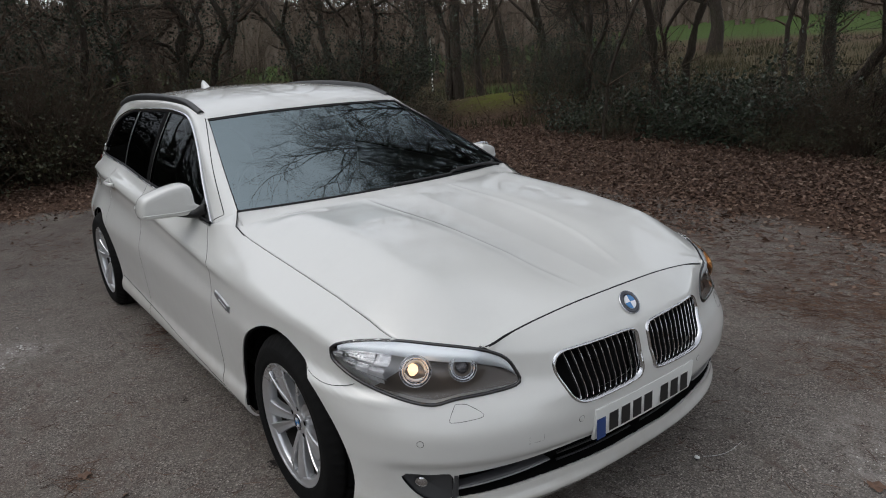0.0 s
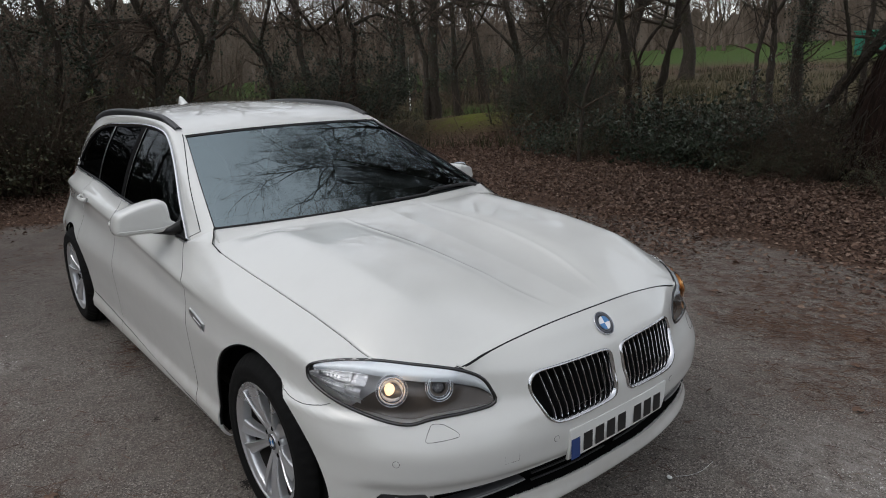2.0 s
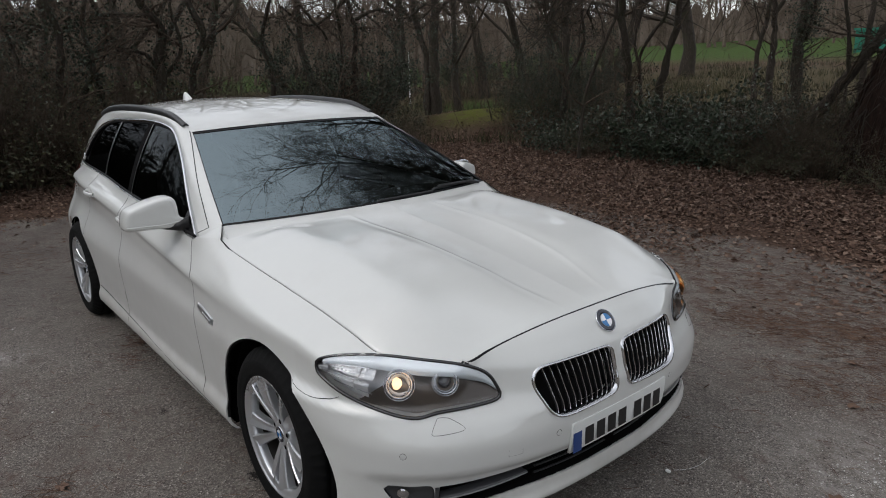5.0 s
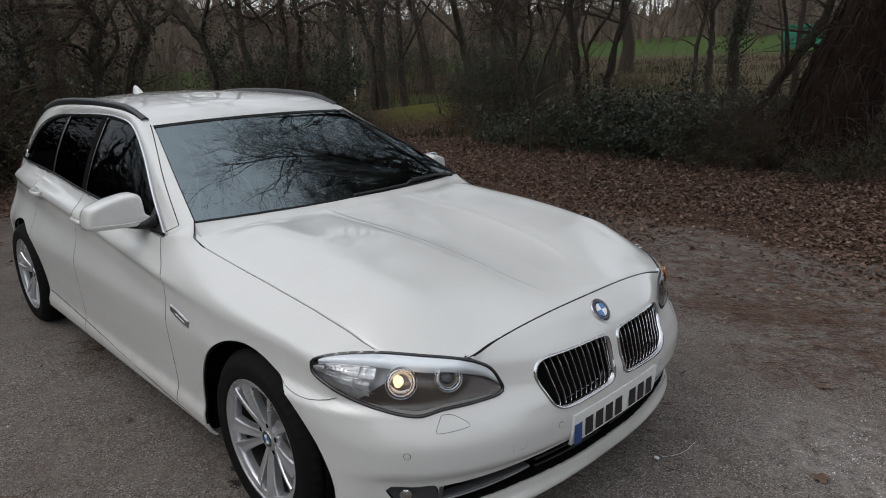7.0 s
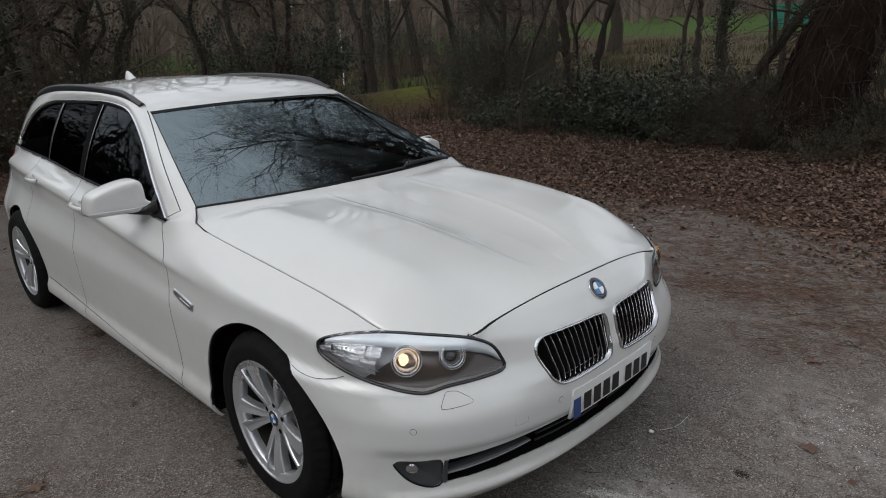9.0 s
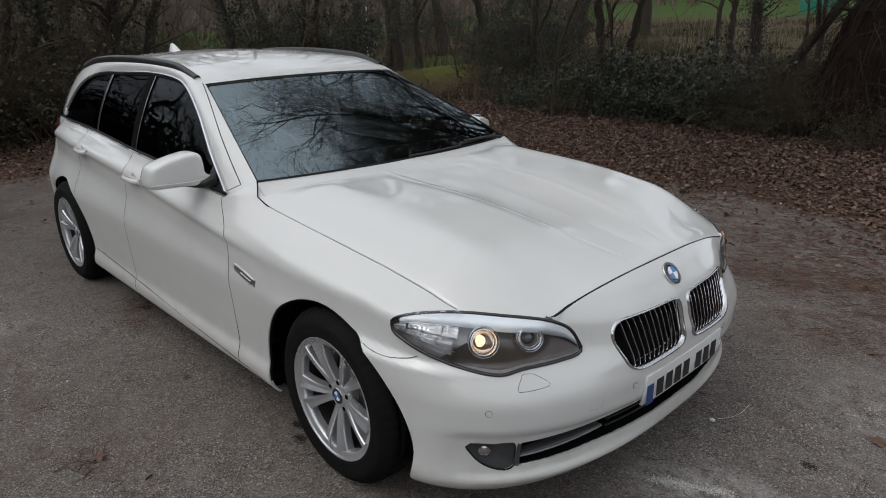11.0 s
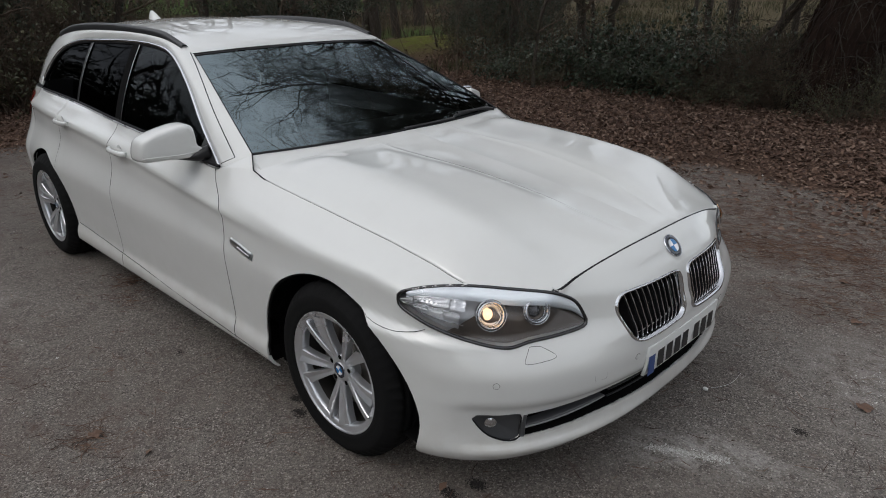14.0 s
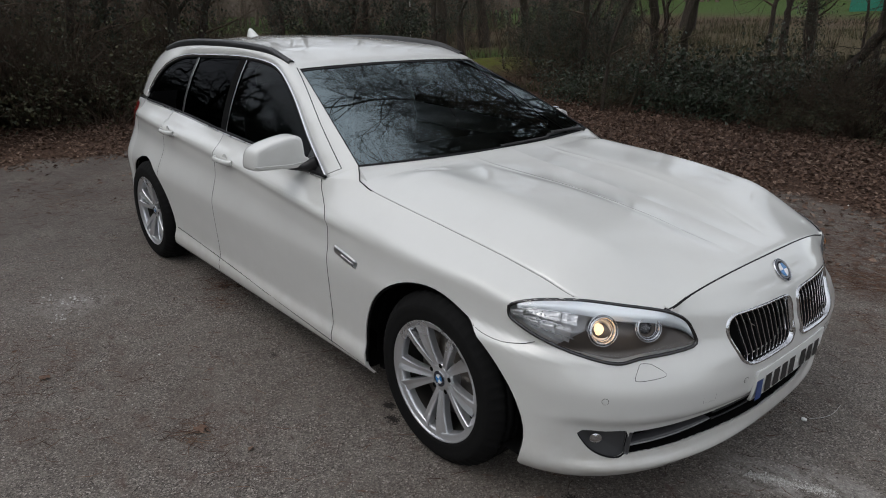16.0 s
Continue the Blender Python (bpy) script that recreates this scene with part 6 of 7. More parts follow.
crooked_tree("bare_tree", BARE, out_at(-0.578, 0.816, 12.0), (
    (0.082, (0.10, 0), (0.08, 0.9), (0.0, 1.7), (-0.1, 2.5), (-0.15, 4.8)), (0.038, (0.18, 0), (0.26, 0.9), (0.22, 1.5), (0.4, 1.95), (0.62, 2.3), (0.7, 3.6)), (0.026, (0.24, 1.3), (0.13, 1.9), (0.3, 2.6), (0.25, 3.5))), 28, (16, 7, 5), 0)
# the tree whose limbs reach out over the car
over = crooked_tree("overhanging_tree", "bare tree whose limbs reach out over the car park", out_at(-0.532, 0.847, 12.3), (
    (0.070, (-0.12, 0), (-0.12, 1.0), (0.0, 1.6), (0.12, 2.1), (0.12, 2.7), (0.15, 5.6)), (0.026, (0.12, 2.2), (0.4, 2.6), (0.8, 2.75), (1.3, 2.6))), 29, (10, 6, 4), 0)
rng = np.random.default_rng(72)
LIMB = ((12, 6, 27, 0.40, 48, 0.11, 0.0, 0.34), (6, 4, 12, 0.55, 48, 0.26, 0.01, 0.1), (4, 3, 5, 0.60, 44, 0.28, 0.0, 0.1), (4, 3, 0, 0, 0, 0.30, 0, 0))
for h, way, length, base in ((2.9, (0.14, -0.92, 0.22), 6.6, 0.045), (3.3, (0.42, -0.86, 0.20), 7.2, 0.070), (3.9, (0.60, -0.80, 0.36), 7.6, 0.044), (4.4, (0.16, -0.86, 0.40), 6.2, 0.042),
                             (4.0, (0.60, -0.80, 0.26), 8.2, 0.046), (4.7, (0.54, -0.82, 0.36), 7.8, 0.044), (3.4, (0.48, -0.82, 0.24), 6.6, 0.044), (4.2, (0.55, -0.70, 0.40), 6.8, 0.040),
                             (3.7, (0.02, -0.90, 0.10), 6.4, 0.038), (4.9, (0.25, -0.70, 0.62), 6.0, 0.040), (4.4, (0.12, -0.74, 0.66), 6.6, 0.040), (4.8, (0.42, -0.60, 0.72), 6.2, 0.040), (3.9, (0.40, -0.84, 0.46), 7.2, 0.044)):
    out, _ = grow(rng, (0.10, 0.06, h), way, length * 0.95, base * 1.35, LIMB, 3.6)
    o = new("limb", fast_mesh("limb", out, BARK))
    o.parent = over
crooked_tree("bare_tree", "dark trunk arching over at its top", out_at(-0.424, 0.906, 17.0), ((0.085, (0.0, 0), (0.0, 1.4), (0.0, 2.0), (-0.1, 2.45), (-0.36, 2.8), (-0.8, 2.88), (-1.2, 2.6)), (0.06, (-0.3, 0), (-0.28, 1.3), (-0.15, 2.0), (-0.1, 2.9), (0.2, 4.4)), (0.04, (0.0, 2.1), (0.3, 2.8), (0.3, 4.0))), 30, (14, 6, 4), 0)
crooked_tree("ivy_tree", "upright trunk thickly wrapped in dark green ivy", out_at(-0.397, 0.918, 18.0), ((0.13, (0.0, 0), (0.0, 1.5), (0.05, 3.0), (0.0, 4.5)), (0.05, (0.1, 1.5), (0.25, 2.4), (0.2, 3.6))), 31, (8, 5, 4), 5200, 0.17, 4.0, "")
crooked_tree("bare_tree", BARE, out_at(-0.328, 0.945, 16.0), ((0.065, (0.0, 0), (0.0, 1.6), (0.03, 2.6), (0.0, 5.0)), (0.03, (-0.25, 0), (-0.3, 1.4), (-0.5, 2.4), (-0.6, 3.4))), 32, (14, 6, 4), 0)
crooked_tree("bare_tree", BARE, out_at(-0.992, 0.060, 11.0), ((0.08, (0.0, 0), (0.05, 1.4), (-0.1, 2.4), (0.1, 4.6)), (0.05, (0.1, 1.2), (0.5, 2.0), (0.6, 3.4))), 36, (22, 8, 5), 2200, 0.22)
crooked_tree("bare_tree", BARE, out_at(-0.995, -0.10, 11.8), ((0.09, (0.0, 0), (-0.1, 1.4), (0.1, 2.4), (0.0, 4.8)), (0.05, (0.0, 1.2), (-0.5, 2.2), (-0.6, 3.4))), 37, (22, 8, 5), 1400, 0.22)
# straighter stems further in
MIDS = ((-0.731, 0.683, 26, 11, 0.16, 41), (-0.691, 0.723, 24, 10, 0.13, 42), (-0.520, 0.854, 30, 11, 0.24, 43), (-0.596, 0.803, 27, 10, 0.22, 44), (-0.66, 0.75, 24, 9, 0.12, 45), (-0.81, 0.586, 28, 11, 0.18, 46),
        (-0.895, 0.446, 25, 11, 0.15, 47), (-0.94, 0.34, 22, 10, 0.14, 48), (-0.97, 0.24, 19, 10, 0.13, 49), (-0.985, 0.17, 24, 11, 0.14, 50), (-0.20, 0.98, 30, 11, 0.22, 51), (-0.10, 0.995, 24, 10, 0.2, 52), (-0.87, 0.49, 22, 9, 0.12, 53), (-0.755, 0.656, 21, 9, 0.09, 54), (-0.955, 0.297, 17, 8, 0.10, 56))
for wx, wy, d, h, r, seed in MIDS:
    tree("bare_tree", BARE, out_at(wx, wy, d), h, r, (0, 0, 1), TREE_BEHIND, seed)

# trees and shrubs added behind the standpoint, unseen, to dim the car's sides; copied
UNSEEN_HEDGE = []
for i in range(4, 30):
    a = radians(-172 + i * 8.0)
    if -1.25 < a < 0.8:
        continue
    d = 13.5 - 1.0 * max(0.0, -math.sin(a))
    UNSEEN_HEDGE.append((-1.0 + d * math.cos(a), d * math.sin(a)))
src = tree("bare_tree", BARE, (1.0, -13.0), 9.0, 0.2, (0, 0, 1), TREE_BEHIND, 61)
src2 = tree("bare_tree", BARE, (-3.0, -12.0), 10.0, 0.22, (0, 0, 1), TREE_BEHIND, 62)
rng = np.random.default_rng(9)
for i in range(44):
    a = radians(-172 + i * 5.6 + rng.normal(0, 2))
    d = 13 + 7 * rng.random() - 3.0 * max(0.0, -math.sin(a)) + (9.0 if -1.25 < a < 0.8 else 0.0)
    p = np.array((-1.0 + d * math.cos(a), d * math.sin(a)))
    copy_thing((src, src2)[i % 2], Matrix.Translation((p[0], p[1], float(rise([p])[0]))) @ Matrix.Rotation(rng.random() * 6.28, 4, "Z"))

# far wood
rng = np.random.default_rng(77)
geos = []
for i in range(420):
    a = rng.random() * 2 * math.pi if i % 3 == 0 else radians(95 + 85 * rng.random())
    d = 30 + 48 * rng.random()
    p = np.array((2 + d * math.cos(a), -2 + d * math.sin(a)))
    if 0.80 < (p[1] + 2) / d and d < 74 or 0.35 < (p[1] + 2) / d < 0.47 and d < 45:
        continue
    o, _ = grow(rng, (p[0], p[1], float(rise([p])[0]) - 0.2), (rng.normal(0, 0.08), rng.normal(0, 0.08), 1), 6 + 5 * rng.random(), 0.04 + 0.07 * rng.random(), TREE_FAR)
    geos += [(v, f) for v, f in o]
for i in range(200):
    a, d = radians(100 + 62 * rng.random()) if i < 110 else radians(97 + 33 * rng.random()), (64 if i < 110 else 78) + 22 * rng.random()
    p = np.array((2 + d * math.cos(a), -2 + d * math.sin(a)))
    o, _ = grow(rng, (p[0], p[1], float(rise([p])[0]) - 0.2), (0, 0, 1), 5 + 4.5 * rng.random(), 0.07 + 0.08 * rng.random(), TREE_FAR)
    geos += [(v, f) for v, f in o]
tagged(new("far_woodland", fast_mesh("far_woodland", geos, TWIG)), "far brown leafless woodland", "woodland", kind="stuff")

# undergrowth of thin upright stems between the trees
rng = np.random.default_rng(78)
S, D = [], []
while len(S) < 800:
    a, d = radians(100 + 92 * rng.random()), 11.5 + 16 * rng.random()
    p = np.array((2 + d * math.cos(a), -2 + d * math.sin(a)))
    if beyond(p)[0] < 3.0 or (p[1] + 2) / d > 0.81 and (d > 14 or rng.random() < 0.6) or 0.34 < (p[1] + 2) / d < 0.47 and d > 14 or 0.57 < (p[1] + 2) / d < 0.71 and d < 21 and rng.random() < 0.85:
        continue
    S.append((p[0], p[1], float(rise([p])[0]) - 0.1))
    D.append((rng.normal(0, 0.3), rng.normal(0, 0.3), 1))
out, _ = grow(rng, S, D, 0.8 + 2.2 * rng.random(len(S)), 0.005 + 0.010 * rng.random(len(S)), ((5, 4, 5, 0.45, 40, 0.16, 0.03, 0.2), (3, 3, 4, 0.5, 40, 0.2, 0, 0.1), (2, 3, 0, 0, 0, 0.2, 0, 0)))
n = 130
Q = np.stack((-6.0 + 6.4 * rng.random(n), 7.6 + 1.6 * rng.random(n)), 1)
o2, _ = grow(rng, np.concatenate((Q, rise(Q)[:, None] - 0.05), 1), np.stack((rng.normal(0, 0.3, n), rng.normal(0, 0.3, n), np.ones(n)), 1), 0.7 + 1.1 * rng.random(n), np.full(n, 0.006), ((6, 3, 4, 0.4, 35, 0.14, 0.03, 0.3), (4, 3, 3, 0.5, 40, 0.2, 0, 0.1), (3, 3, 0, 0, 0, 0.2, 0, 0)))
out += o2
tagged(new("undergrowth_stems", fast_mesh("undergrowth_stems", out, NEAR_TWIG)), "thicket of thin brown leafless stems", "undergrowth", kind="stuff")

# evergreen shrubs: four built, the rest copied
A = shrub("laurel_shrub", "low dark evergreen shrub at the wood's edge", (-4.6, 8.0), (1.2, 1.0, 0.50), 1, 3300, 0.062, EVERGREEN, 34)
B = shrub("laurel_shrub", "low dark evergreen shrub at the wood's edge", (-3.0, 8.2), (1.1, 1.0, 0.56), 2, 2500, 0.056, EVERGREEN, 40)
C = shrub("tall_evergreen", "tall bushy evergreen with small dark leaves", out_at(-0.846, 0.533, 15.5), (1.9, 1.8, 1.9), 3, 11000, 0.048, DARK_LEAF, 34)
E2 = shrub("bramble_thicket", "dull olive bramble thicket with bare stems", (-9.2, -1.5), (1.3, 1.3, 1.0), 4, 2600, 0.05, OLIVE, 34)
E3 = shrub("thorn_thicket", "brown twiggy thicket with sparse small leaves", (-9.6, -0.3), (1.1, 1.1, 1.5), 5, 900, 0.040, OLIVE, 90)
rng = np.random.default_rng(10)


def put(ob, x, y, s):
    copy_thing(ob, Matrix.Translation((x, y, float(rise([(x, y)])[0]))) @ Matrix.Rotation(rng.random() * 6.28, 4, "Z") @ Matrix.Scale(s, 4))


for x, y, s in ((-6.1, 7.7, 0.80), (-3.7, 8.9, 1.3), (-5.4, 8.7, 0.95), (-2.5, 9.3, 0.9), (-4.6, 9.7, 0.8), (-3.6, 8.2, 1.1), (-3.9, 7.7, 0.6)):
    put((A, B)[int(rng.integers(2))], x, y, s)
for wx, wy, d, s in ((-0.835, 0.55, 17.0, 0.7), (-0.66, 0.75, 14.5, 0.62), (-0.64, 0.77, 16.5, 0.75), (-0.872, 0.49, 17.5, 0.7), (-0.99, -0.12, 13.0, 0.9), (-0.75, 0.66, 27, 0.9), (-0.997, 0.00, 12.0, 0.62), (-0.985, -0.16, 11.4, 0.75), (-0.665, 0.747, 16.5, 0.5), (-0.625, 0.78, 15.0, 0.42)):
    put(C, *out_at(wx, wy, d), s)
for x, y, s in ((-9.4, 0.6, 1.0), (-8.8, -3.2, 1.1), (-8.6, -5.2, 1.2), (-10.4, -0.4, 1.0), (-9.3, 2.3, 0.8), (-8.9, 4.0, 0.6), (-10.6, 2.0, 0.8), (-10.3, -2.6, 1.4), (-8.3, -7.2, 1.2), (-12.0, 4.5, 0.8), (-9.2, 6.2, 0.6), (-10.9, 7.0, 0.6), (-8.0, 8.8, 0.7), (-6.6, 9.6, 0.8), (-0.6, 7.2, 0.42), (-1.7, 7.5, 0.48), (0.3, 7.8, 0.5), (-2.6, 7.4, 0.36), (-0.1, 8.8, 0.6), (-5.2, 7.3, 0.4)):
    put(E2, x, y, s)
for wx, wy, d, s in ((-0.985, 0.13, 13.0, 1.0), (-0.999, 0.03, 11.6, 0.9), (-0.990, 0.135, 11.9, 0.8), (-0.972, 0.235, 13.6, 0.9), (-0.96, 0.28, 14.6, 1.0), (-0.945, 0.33, 15.0, 0.9), (-0.995, 0.09, 12.6, 1.1), (-0.93, 0.37, 16.0, 0.9), (-0.978, 0.20, 12.2, 0.7)):
    put(E3, *out_at(wx, wy, d), s)
for x, y, s in ((-1.9, 8.2, 0.62), (-2.4, 7.8, 0.5), (-1.5, 7.6, 0.45), (0.3, 8.6, 0.6), (0.9, 9.4, 0.7), (2.0, 8.9, 0.8), (3.4, 8.2, 0.8)):
    put(E3, x, y, s)
# evergreens on the left, running on unseen to darken the side windows
for i in range(5):
    a = radians(-176 + i * 8.0)
    put(C, -1.0 + 13.2 * math.cos(a), 13.2 * math.sin(a), 1.0 + 0.08 * i)
    put(E2, -1.0 + 11.6 * math.cos(a + 0.06), 11.6 * math.sin(a + 0.06), 1.1)
    put(C, -1.0 + 15.5 * math.cos(a + 0.03), 15.5 * math.sin(a + 0.03), 1.5)
# unseen hedge, added so the car's side and windows mirror less sky
HA = shrub("tall_evergreen", "unseen evergreen added behind the car park to dim the car's side", (2.0, -11.6), (1.9, 1.8, 1.9), 13, 2600, 0.11, EVERGREEN, 14)
HB = shrub("bramble_thicket", "unseen olive thicket added behind the car park to dim the car's side", (0.0, -11.0), (1.3, 1.3, 1.0), 14, 1400, 0.09, OLIVE, 16)
for i, p in enumerate(UNSEEN_HEDGE):
    copy_thing((HA, HB)[i % 2], Matrix.Translation((p[0], p[1], float(rise([p])[0]))) @ Matrix.Rotation(rng.random() * 6.28, 4, "Z") @ Matrix.Scale(1.3 + 0.6 * rng.random() + (0.35 if p[1] < -6 else 0.0), 4))

# second unseen row, added to darken the side windows' reflections
for i in range(7, 16):
    a, d = radians(-178 + i * 4.6), 14.5 + 3 * rng.random()
    put((HA, HB)[i % 3 == 2], -1.0 + d * math.cos(a), d * math.sin(a), 1.6 + 0.5 * rng.random())

# fallen leaves
rng = np.random.default_rng(31)
N = 185000
Q = np.vstack((np.stack((-12 + 18 * rng.random(50000), -7 + 17 * rng.random(50000)), 1), np.stack((-8.5 + 12 * rng.random(100000), 2.4 + 6.4 * rng.random(100000)), 1), np.stack((-11 + 4.5 * rng.random(35000), -5 + 8 * rng.random(35000)), 1)))
b = beyond(Q)
nz = np.array([noise.noise(Vector((x * 0.7, y * 0.7, 9.0))) for x, y in Q])
keep = rng.random(N) < smooth(-1.7, 1.4, b + nz * 1.7) * 0.9 + 0.0065
keep &= (np.linalg.norm((Q - (-10.1, 9.5)) / (1.5, 1.1), axis=1) > 1) | (rng.random(N) < 0.12)
Q = Q[keep]
zq = rise(Q) + 0.006 + 0.022 * rng.random(len(Q)) * smooth(-0.5, 1.5, b[keep])
tagged(new("fallen_leaves", fast_mesh("fallen_leaves", [leaves(rng, np.concatenate((Q, zq[:, None]), 1), 0.044, normal=(0, 0, 1))], DEAD_LEAF, False)), "brown fallen leaves covering the ground", "leaves", kind="stuff")

# rough grass behind the shrubs
rng = np.random.default_rng(41)
n = 60000
a, d = np.radians(96 + 62 * rng.random(n)), 11.5 + 26 * rng.random(n) ** 1.3
Q = np.stack((2 + d * np.cos(a), -2 + d * np.sin(a)), 1)
nz = np.array([noise.noise(Vector((x * 0.45, y * 0.45, 2.0))) for x, y in Q])
Q = Q[(beyond(Q) > 4.2) & (np.linalg.norm(Q - (-10, 9.2), axis=1) > 2.6) & (nz + rng.normal(0, 0.15, n) > 0.02)]
n = len(Q)
base = np.concatenate((Q, rise(Q)[:, None] - 0.01), 1)
turn, tall = rng.random(n) * 6.28, 0.10 + 0.26 * rng.random(n)
side = np.stack((np.cos(turn), np.sin(turn), 0 * turn), 1) * (0.006 + 0.008 * rng.random(n))[:, None]
tip = base + np.stack((rng.normal(0, 0.3, n) * tall, rng.normal(0, 0.3, n) * tall, tall), 1)
V = np.stack((base - side, base + side, tip), 1).reshape(-1, 3)
tagged(new("rough_grass", fast_mesh("rough_grass", [(V, np.arange(3 * n).reshape(-1, 3))], GRASS_BLADE, False)), "rough olive winter grass beyond the shrubs", "grass", kind="stuff")

# needles and thin bark shreds washed into patches on the tarmac
NEEDLE = leaf_material("red_brown_needles", ((0.0, (0.045, 0.024, 0.017)), (0.6, (0.105, 0.058, 0.040)), (1.0, (0.19, 0.125, 0.085))), 0.8, 0.2)
rng = np.random.default_rng(42)
Q = [np.stack((-5 + 9 * rng.random(2600), -2.6 + 6.2 * rng.random(2600)), 1)]
for x, y, r, k in ((0.42, 2.27, 0.26, 900), (0.75, 2.50, 0.16, 300), (1.25, 2.05, 0.28, 700), (0.2, 3.0, 0.5, 900), (1.05, 2.9, 0.45, 700), (1.7, 2.5, 0.4, 600), (0.95, 1.62, 0.18, 220), (-0.9, 3.4, 0.6, 800), (-0.74, -1.55, 0.07, 60), (-1.7, -1.9, 0.3, 160), (-5.2, -1.1, 0.5, 300), (-2.13, -0.80, 0.10, 90), (-1.9, -0.92, 0.08, 50)):
    Q.append(rng.normal((x, y), (r, r * 0.62), (k, 2)))
Q = np.vstack(Q)
n = len(Q)
turn, long = rng.normal(0.5, 0.9, n), 0.012 + 0.038 * rng.random(n)
w = np.stack((np.cos(turn), np.sin(turn)), 1) * long[:, None]
bend = np.stack((-w[:, 1], w[:, 0]), 1) * rng.normal(0, 0.18, (n, 1))
hz = 0.004 + 0.004 * rng.random((n, 3))
P = np.stack([np.concatenate((Q + o, hz[:, k : k + 1]), 1) for k, o in enumerate((-w, bend, w))], 1)
tagged(new("pine_needles", fast_mesh("pine_needles", [tubes(P, np.tile((0.0008, 0.0016, 0.0007), (n, 1)), 3)], NEEDLE, False)), "red-brown needles and shreds lying in patches on the tarmac", "needles", kind="stuff")

# loose grit, and chalky crumbs rubbed along two scuffs
GRIT = leaf_material("loose_grit", ((0.0, (0.035, 0.030, 0.026)), (0.5, (0.10, 0.088, 0.078)), (0.85, (0.22, 0.20, 0.18)), (1.0, (0.46, 0.44, 0.40))), 0.8, 0.3)
CHALK = leaf_material("chalky_crumbs", ((0.0, (0.30, 0.29, 0.27)), (1.0, (0.66, 0.65, 0.62))), 0.9, 0.2)


def crumbs(name, Q, lo, hi, mat, label, category):
    n = len(Q)
    r = lo + (hi - lo) * rng.random((n, 1)) ** 2.5
    dirs = np.array(((1, 0, -0.3), (0, 1, -0.3), (-1, 0, -0.3), (0, -1, -0.3), (0, 0, 0.7)), float)
    turn = rng.random(n) * 6.28
    c, k = np.cos(turn)[:, None], np.sin(turn)[:, None]
    D = dirs[None] * (0.7 + 0.6 * rng.random((n, 5, 1)))
    D = np.stack((c * D[..., 0] - k * D[..., 1], k * D[..., 0] + c * D[..., 1], D[..., 2]), -1)
    V = np.concatenate((Q, 0.3 * r), 1)[:, None] + D * r[:, None]
    f = np.array(((0, 1, 4), (1, 2, 4), (2, 3, 4), (3, 0, 4)))
    F = (np.arange(n) * 5)[:, None, None] + f[None]
    tagged(new(name, fast_mesh(name, [(V.reshape(-1, 3), F.reshape(-1, 3))], mat, False)), label, category, kind="stuff")


Q = np.stack((-4 + 7 * rng.random(20000), -2.8 + 5.6 * rng.random(20000)), 1)
crumbs("grit", Q, 0.0014, 0.0052, GRIT, "loose grit scattered over worn tarmac", "grit")
u = rng.random(900)
streak = np.stack((0.83 + 0.26 * u, -0.105 + 0.125 * u), 1) + rng.normal(0, 1, (900, 2)) * (0.010, 0.014)
far_streak = rng.normal((1.42, 0.98), (0.12, 0.16), (700, 2))
patch = np.vstack([rng.normal(c, 0.045, (k, 2)) for c, k in (((-2.51, -1.57), 44), ((-2.29, -1.67), 26), ((-2.46, -1.46), 20), ((-2.62, -1.70), 14))] + [np.stack((-1.5 + 4 * rng.random(46), 1.2 + 3.2 * rng.random(46)), 1), np.stack((-4 + 4 * rng.random(30), -2.4 + 1.4 * rng.random(30)), 1)])
crumbs("chalk_marks", np.vstack((streak, far_streak)), 0.0012, 0.0046, CHALK, "white chalky crumbs rubbed into the tarmac", "chalk")
crumbs("paper_shreds", patch, 0.002, 0.010, CHALK, "small white shreds littered over the tarmac", "litter")
TAR_SPECK = leaf_material("dark_tar_specks", ((0.0, (0.012, 0.010, 0.009)), (1.0, (0.035, 0.029, 0.025))), 0.7, 0.3)
spots_dark = np.vstack([rng.normal(c, (0.016, 0.011), (3 * k, 2)) for c, k in (((0.51, -0.70), 130), ((0.47, -0.80), 90), ((-2.13, -0.80), 200), ((-2.08, -0.72), 120), ((-2.20, -0.44), 120), ((-0.39, -0.83), 120), ((-0.30, -0.88), 80), ((-1.12, -0.99), 30), ((1.21, 0.37), 60), ((0.36, 0.30), 90), ((1.55, 1.35), 60))])
crumbs("tar_specks", spots_dark, 0.0016, 0.0045, TAR_SPECK, "dark tarry specks stuck on the tarmac", "specks")

# distant wooded rise that closes the view
bd, nt, bs = graph("distant_wood")
vv = coords(nt, (0.5, 0.5, 0.16))
nt.links.new(ramp(nt, noise_tex(nt, vv, 1.6, 10.0, 0.75), ((0.3, (0.075, 0.059, 0.047)), (0.55, (0.145, 0.118, 0.096)), (0.75, (0.215, 0.182, 0.152)))), bs.inputs["Base Color"])
bs.inputs["Roughness"].default_value = 1.0
bs.inputs["Specular IOR Level"].default_value = 0.0
rows = []
for a in np.linspace(0, 2 * math.pi, 1500, endpoint=False):
    x, y = 2 + 104 * math.cos(a), -2 + 104 * math.sin(a)
    h = 7.2 + 3.4 * float(smooth(2.5, 2.8, a) * smooth(4.6, 3.6, a)) + 2.4 * noise.noise(Vector((x * 0.05, y * 0.05, 0))) + 1.6 * noise.noise(Vector((x * 0.3, y * 0.3, 5))) + 1.6 * noise.noise(Vector((x * 0.9, y * 0.9, 7))) + 1.1 * rng.random()
    rows.append([(x, y, -2), (x, y, 3), (x * 1.01, y * 1.01, h)])
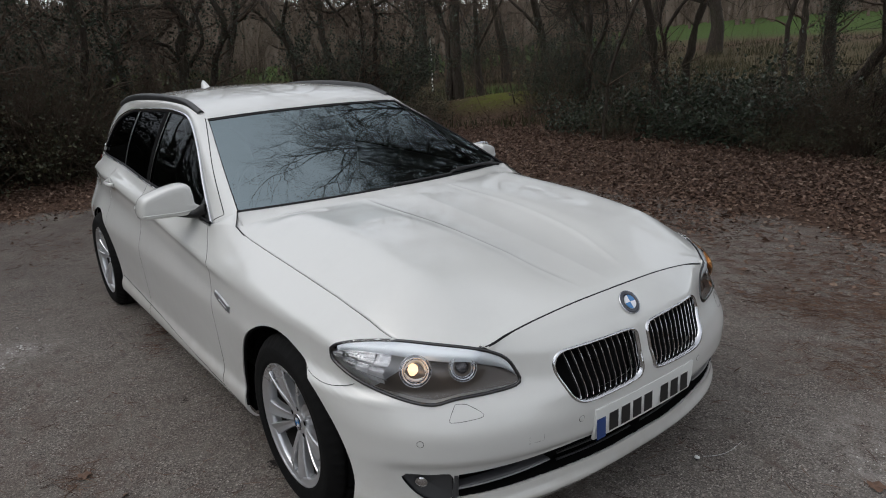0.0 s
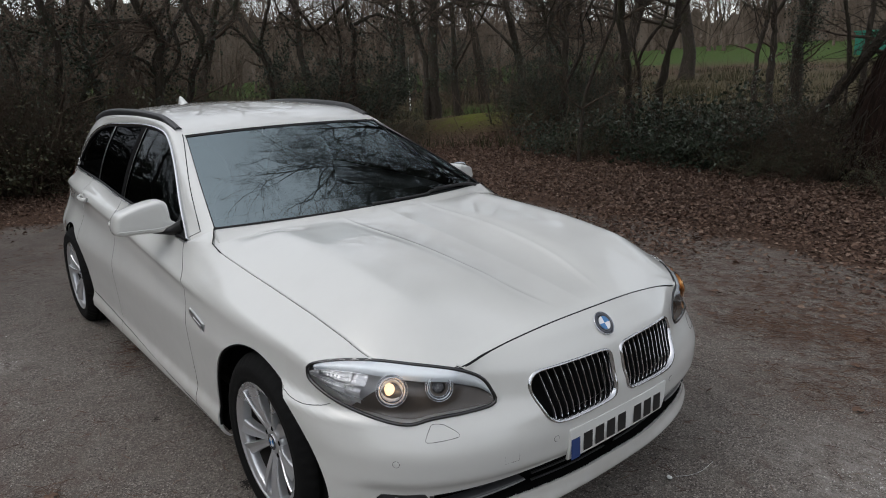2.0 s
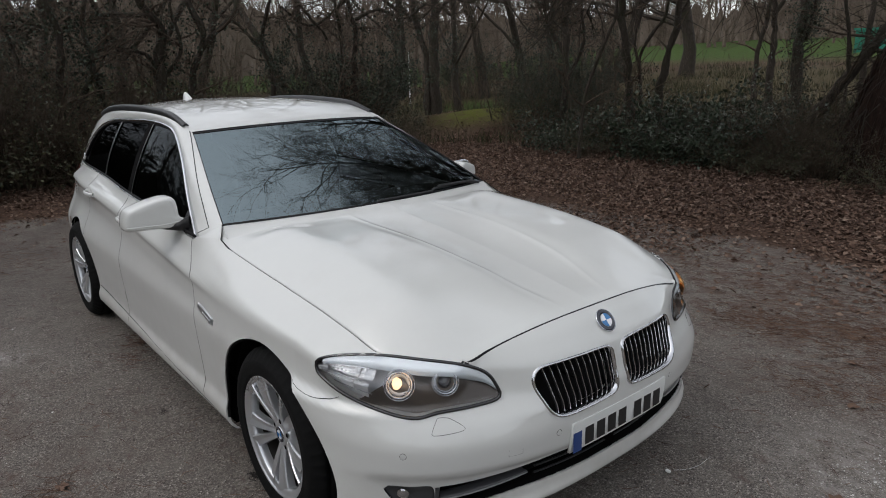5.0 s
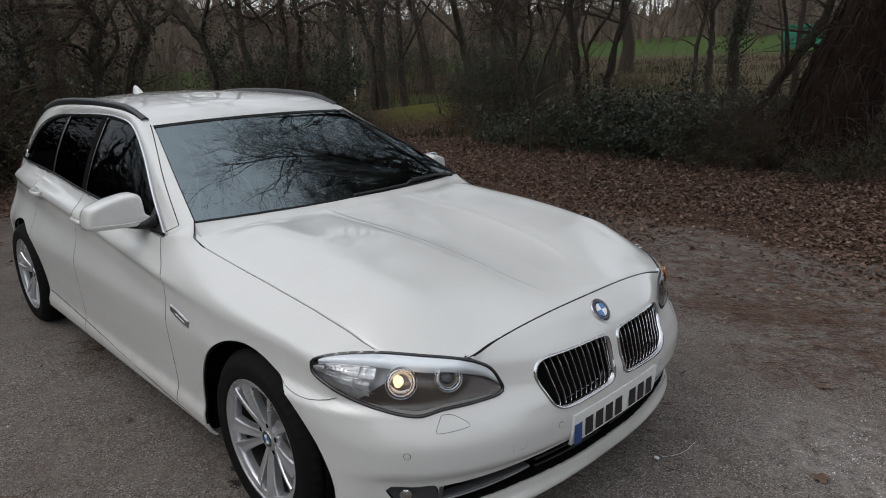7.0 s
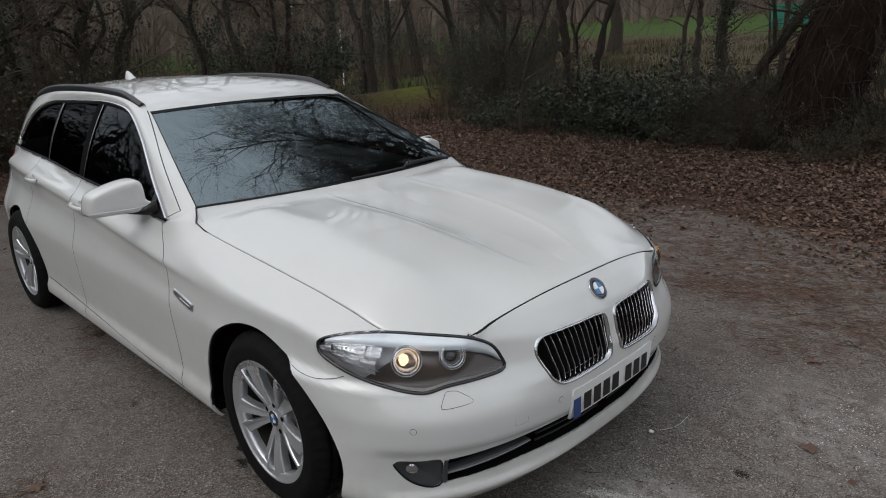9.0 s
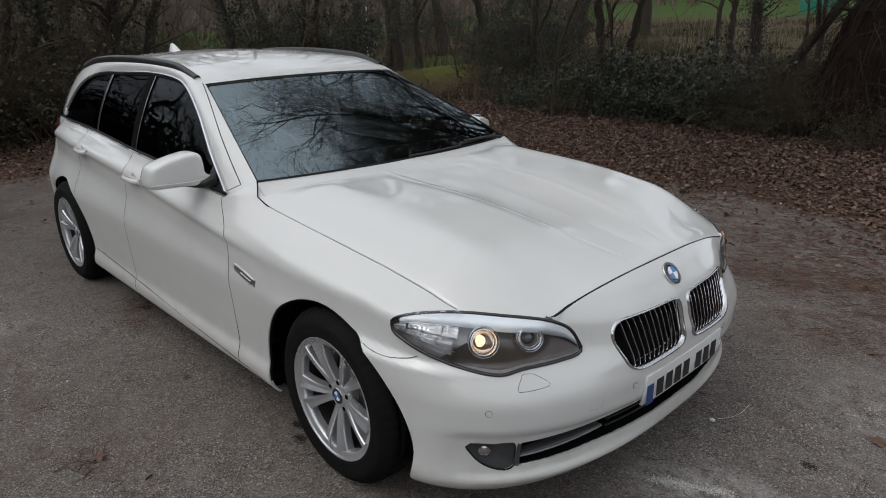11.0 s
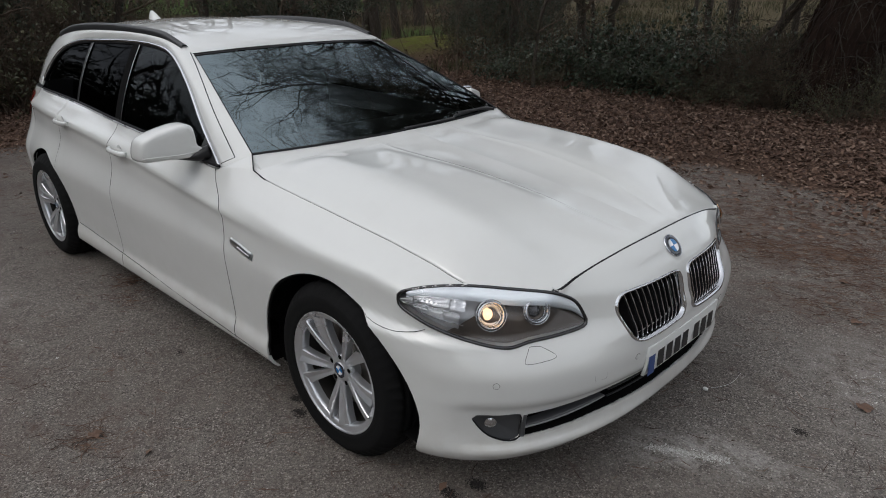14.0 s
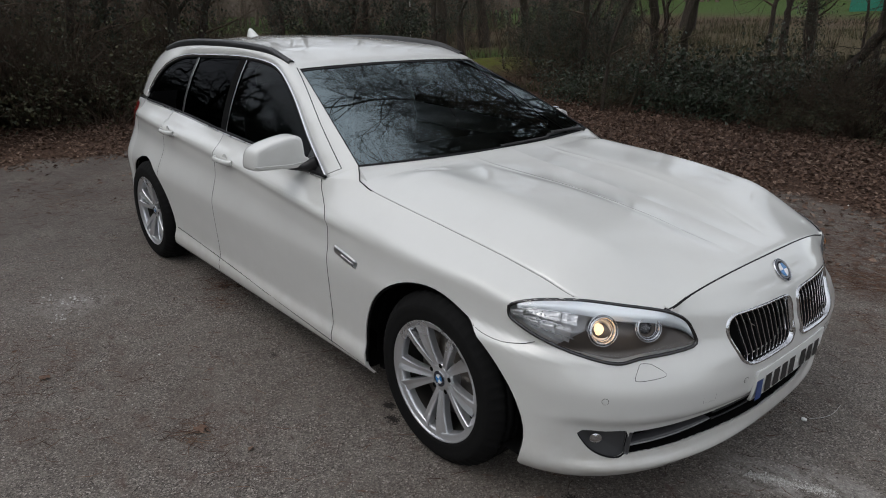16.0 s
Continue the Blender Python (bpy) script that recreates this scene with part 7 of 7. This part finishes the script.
tagged(new("backdrop", mesh_of("backdrop", *grid(rows, closed_u=True), bd)), "distant brown wooded rise", "woodland", kind="structure")

# ---- small things ----
# pale chip and a dry stalk on the tarmac
rng = np.random.default_rng(3)
tagged(part("paper_scrap", blob((0.82, 0.40, 0.008), (0.011, 0.008, 0.006), 3, 12, 8), WHITE_PLASTIC), "small white scrap of paper on the tarmac", "litter")
stalk = spline([(0.83, 0.43, 0.004), (0.86, 0.47, 0.005), (0.88, 0.53, 0.007), (0.88, 0.62, 0.012)], 14)
tagged(part("dry_stalk", tube(stalk, 0.0007, 5), WHITE_PLASTIC), "thin pale dry stalk on the tarmac", "stalk")


def big_leaf(x, y, size, turn):
    pts = []
    n = 21
    for i in range(n):
        a = 2 * math.pi * i / n
        r = size * (0.55 + 0.30 * math.cos(5 * a / 2) ** 2 + 0.12 * math.cos(a))
        pts.append((r * math.cos(a + turn), r * math.sin(a + turn), 0.006 + 0.010 * abs(math.sin(2 * a))))
    V = np.vstack(([(0, 0, 0.014)], pts))
    F = [(0, 1 + i, 1 + (i + 1) % n) for i in range(n)]
    ob = tagged(part("maple_leaf", (V + (x, y, 0), F), DEAD_LEAF, None, "", False), "curled brown maple leaf lying on tarmac", "leaf", "loose leaves")
    return ob


for x, y, sz in ((1.34, 0.70, 0.042), (-0.74, -1.52, 0.035), (-0.35, -1.75, 0.04), (1.5, 0.1, 0.03), (0.2, -1.4, 0.03), (-1.6, -1.9, 0.03), (1.1, 1.5, 0.035), (0.9, 2.0, 0.03)):
    big_leaf(x, y, sz, rng.random() * 6)

# green hut on the far field
GREEN_SHEET = plain("green_sheet_metal", (0.012, 0.17, 0.11), 0.5)
hp = out_at(-0.325, 0.946, 47)
hz = float(rise([hp])[0])
hut = thing("hut", "small green ribbed metal hut on the far field", "hut", Matrix.Translation((hp[0], hp[1], hz)) @ Matrix.Rotation(0.3, 4, "Z") @ Matrix.Scale(0.66, 4))
part("wall", box((-1.6, -1.2, -0.3), (1.6, 1.2, 1.75)), GREEN_SHEET, hut, "", False)
part("roof", box((-1.75, -1.35, 1.75), (1.75, 1.35, 1.90)), GREEN_SHEET, hut, "", False)
for i in range(12):
    part("rib", box((-1.55 + i * 0.27, -1.25, 0.05), (-1.45 + i * 0.27, -1.2, 1.7)), GREEN_SHEET, hut, "", False)
# white marker post by the far road
pp2 = out_at(-0.800, 0.600, 24)
post = thing("marker_post", "thin white marker post in the grass", "post", Matrix.Translation((pp2[0], pp2[1], float(rise([pp2])[0]))))
part("shaft", tube(np.array([(0, 0, -0.1), (0, 0, 0.8), (0.01, 0, 1.75)]), (0.022, 0.022, 0.018), 8), WHITE_PLASTIC, post)
part("cap", blob((0.01, 0, 1.76), (0.03, 0.03, 0.03), 2, 10, 6), WHITE_PLASTIC, post)
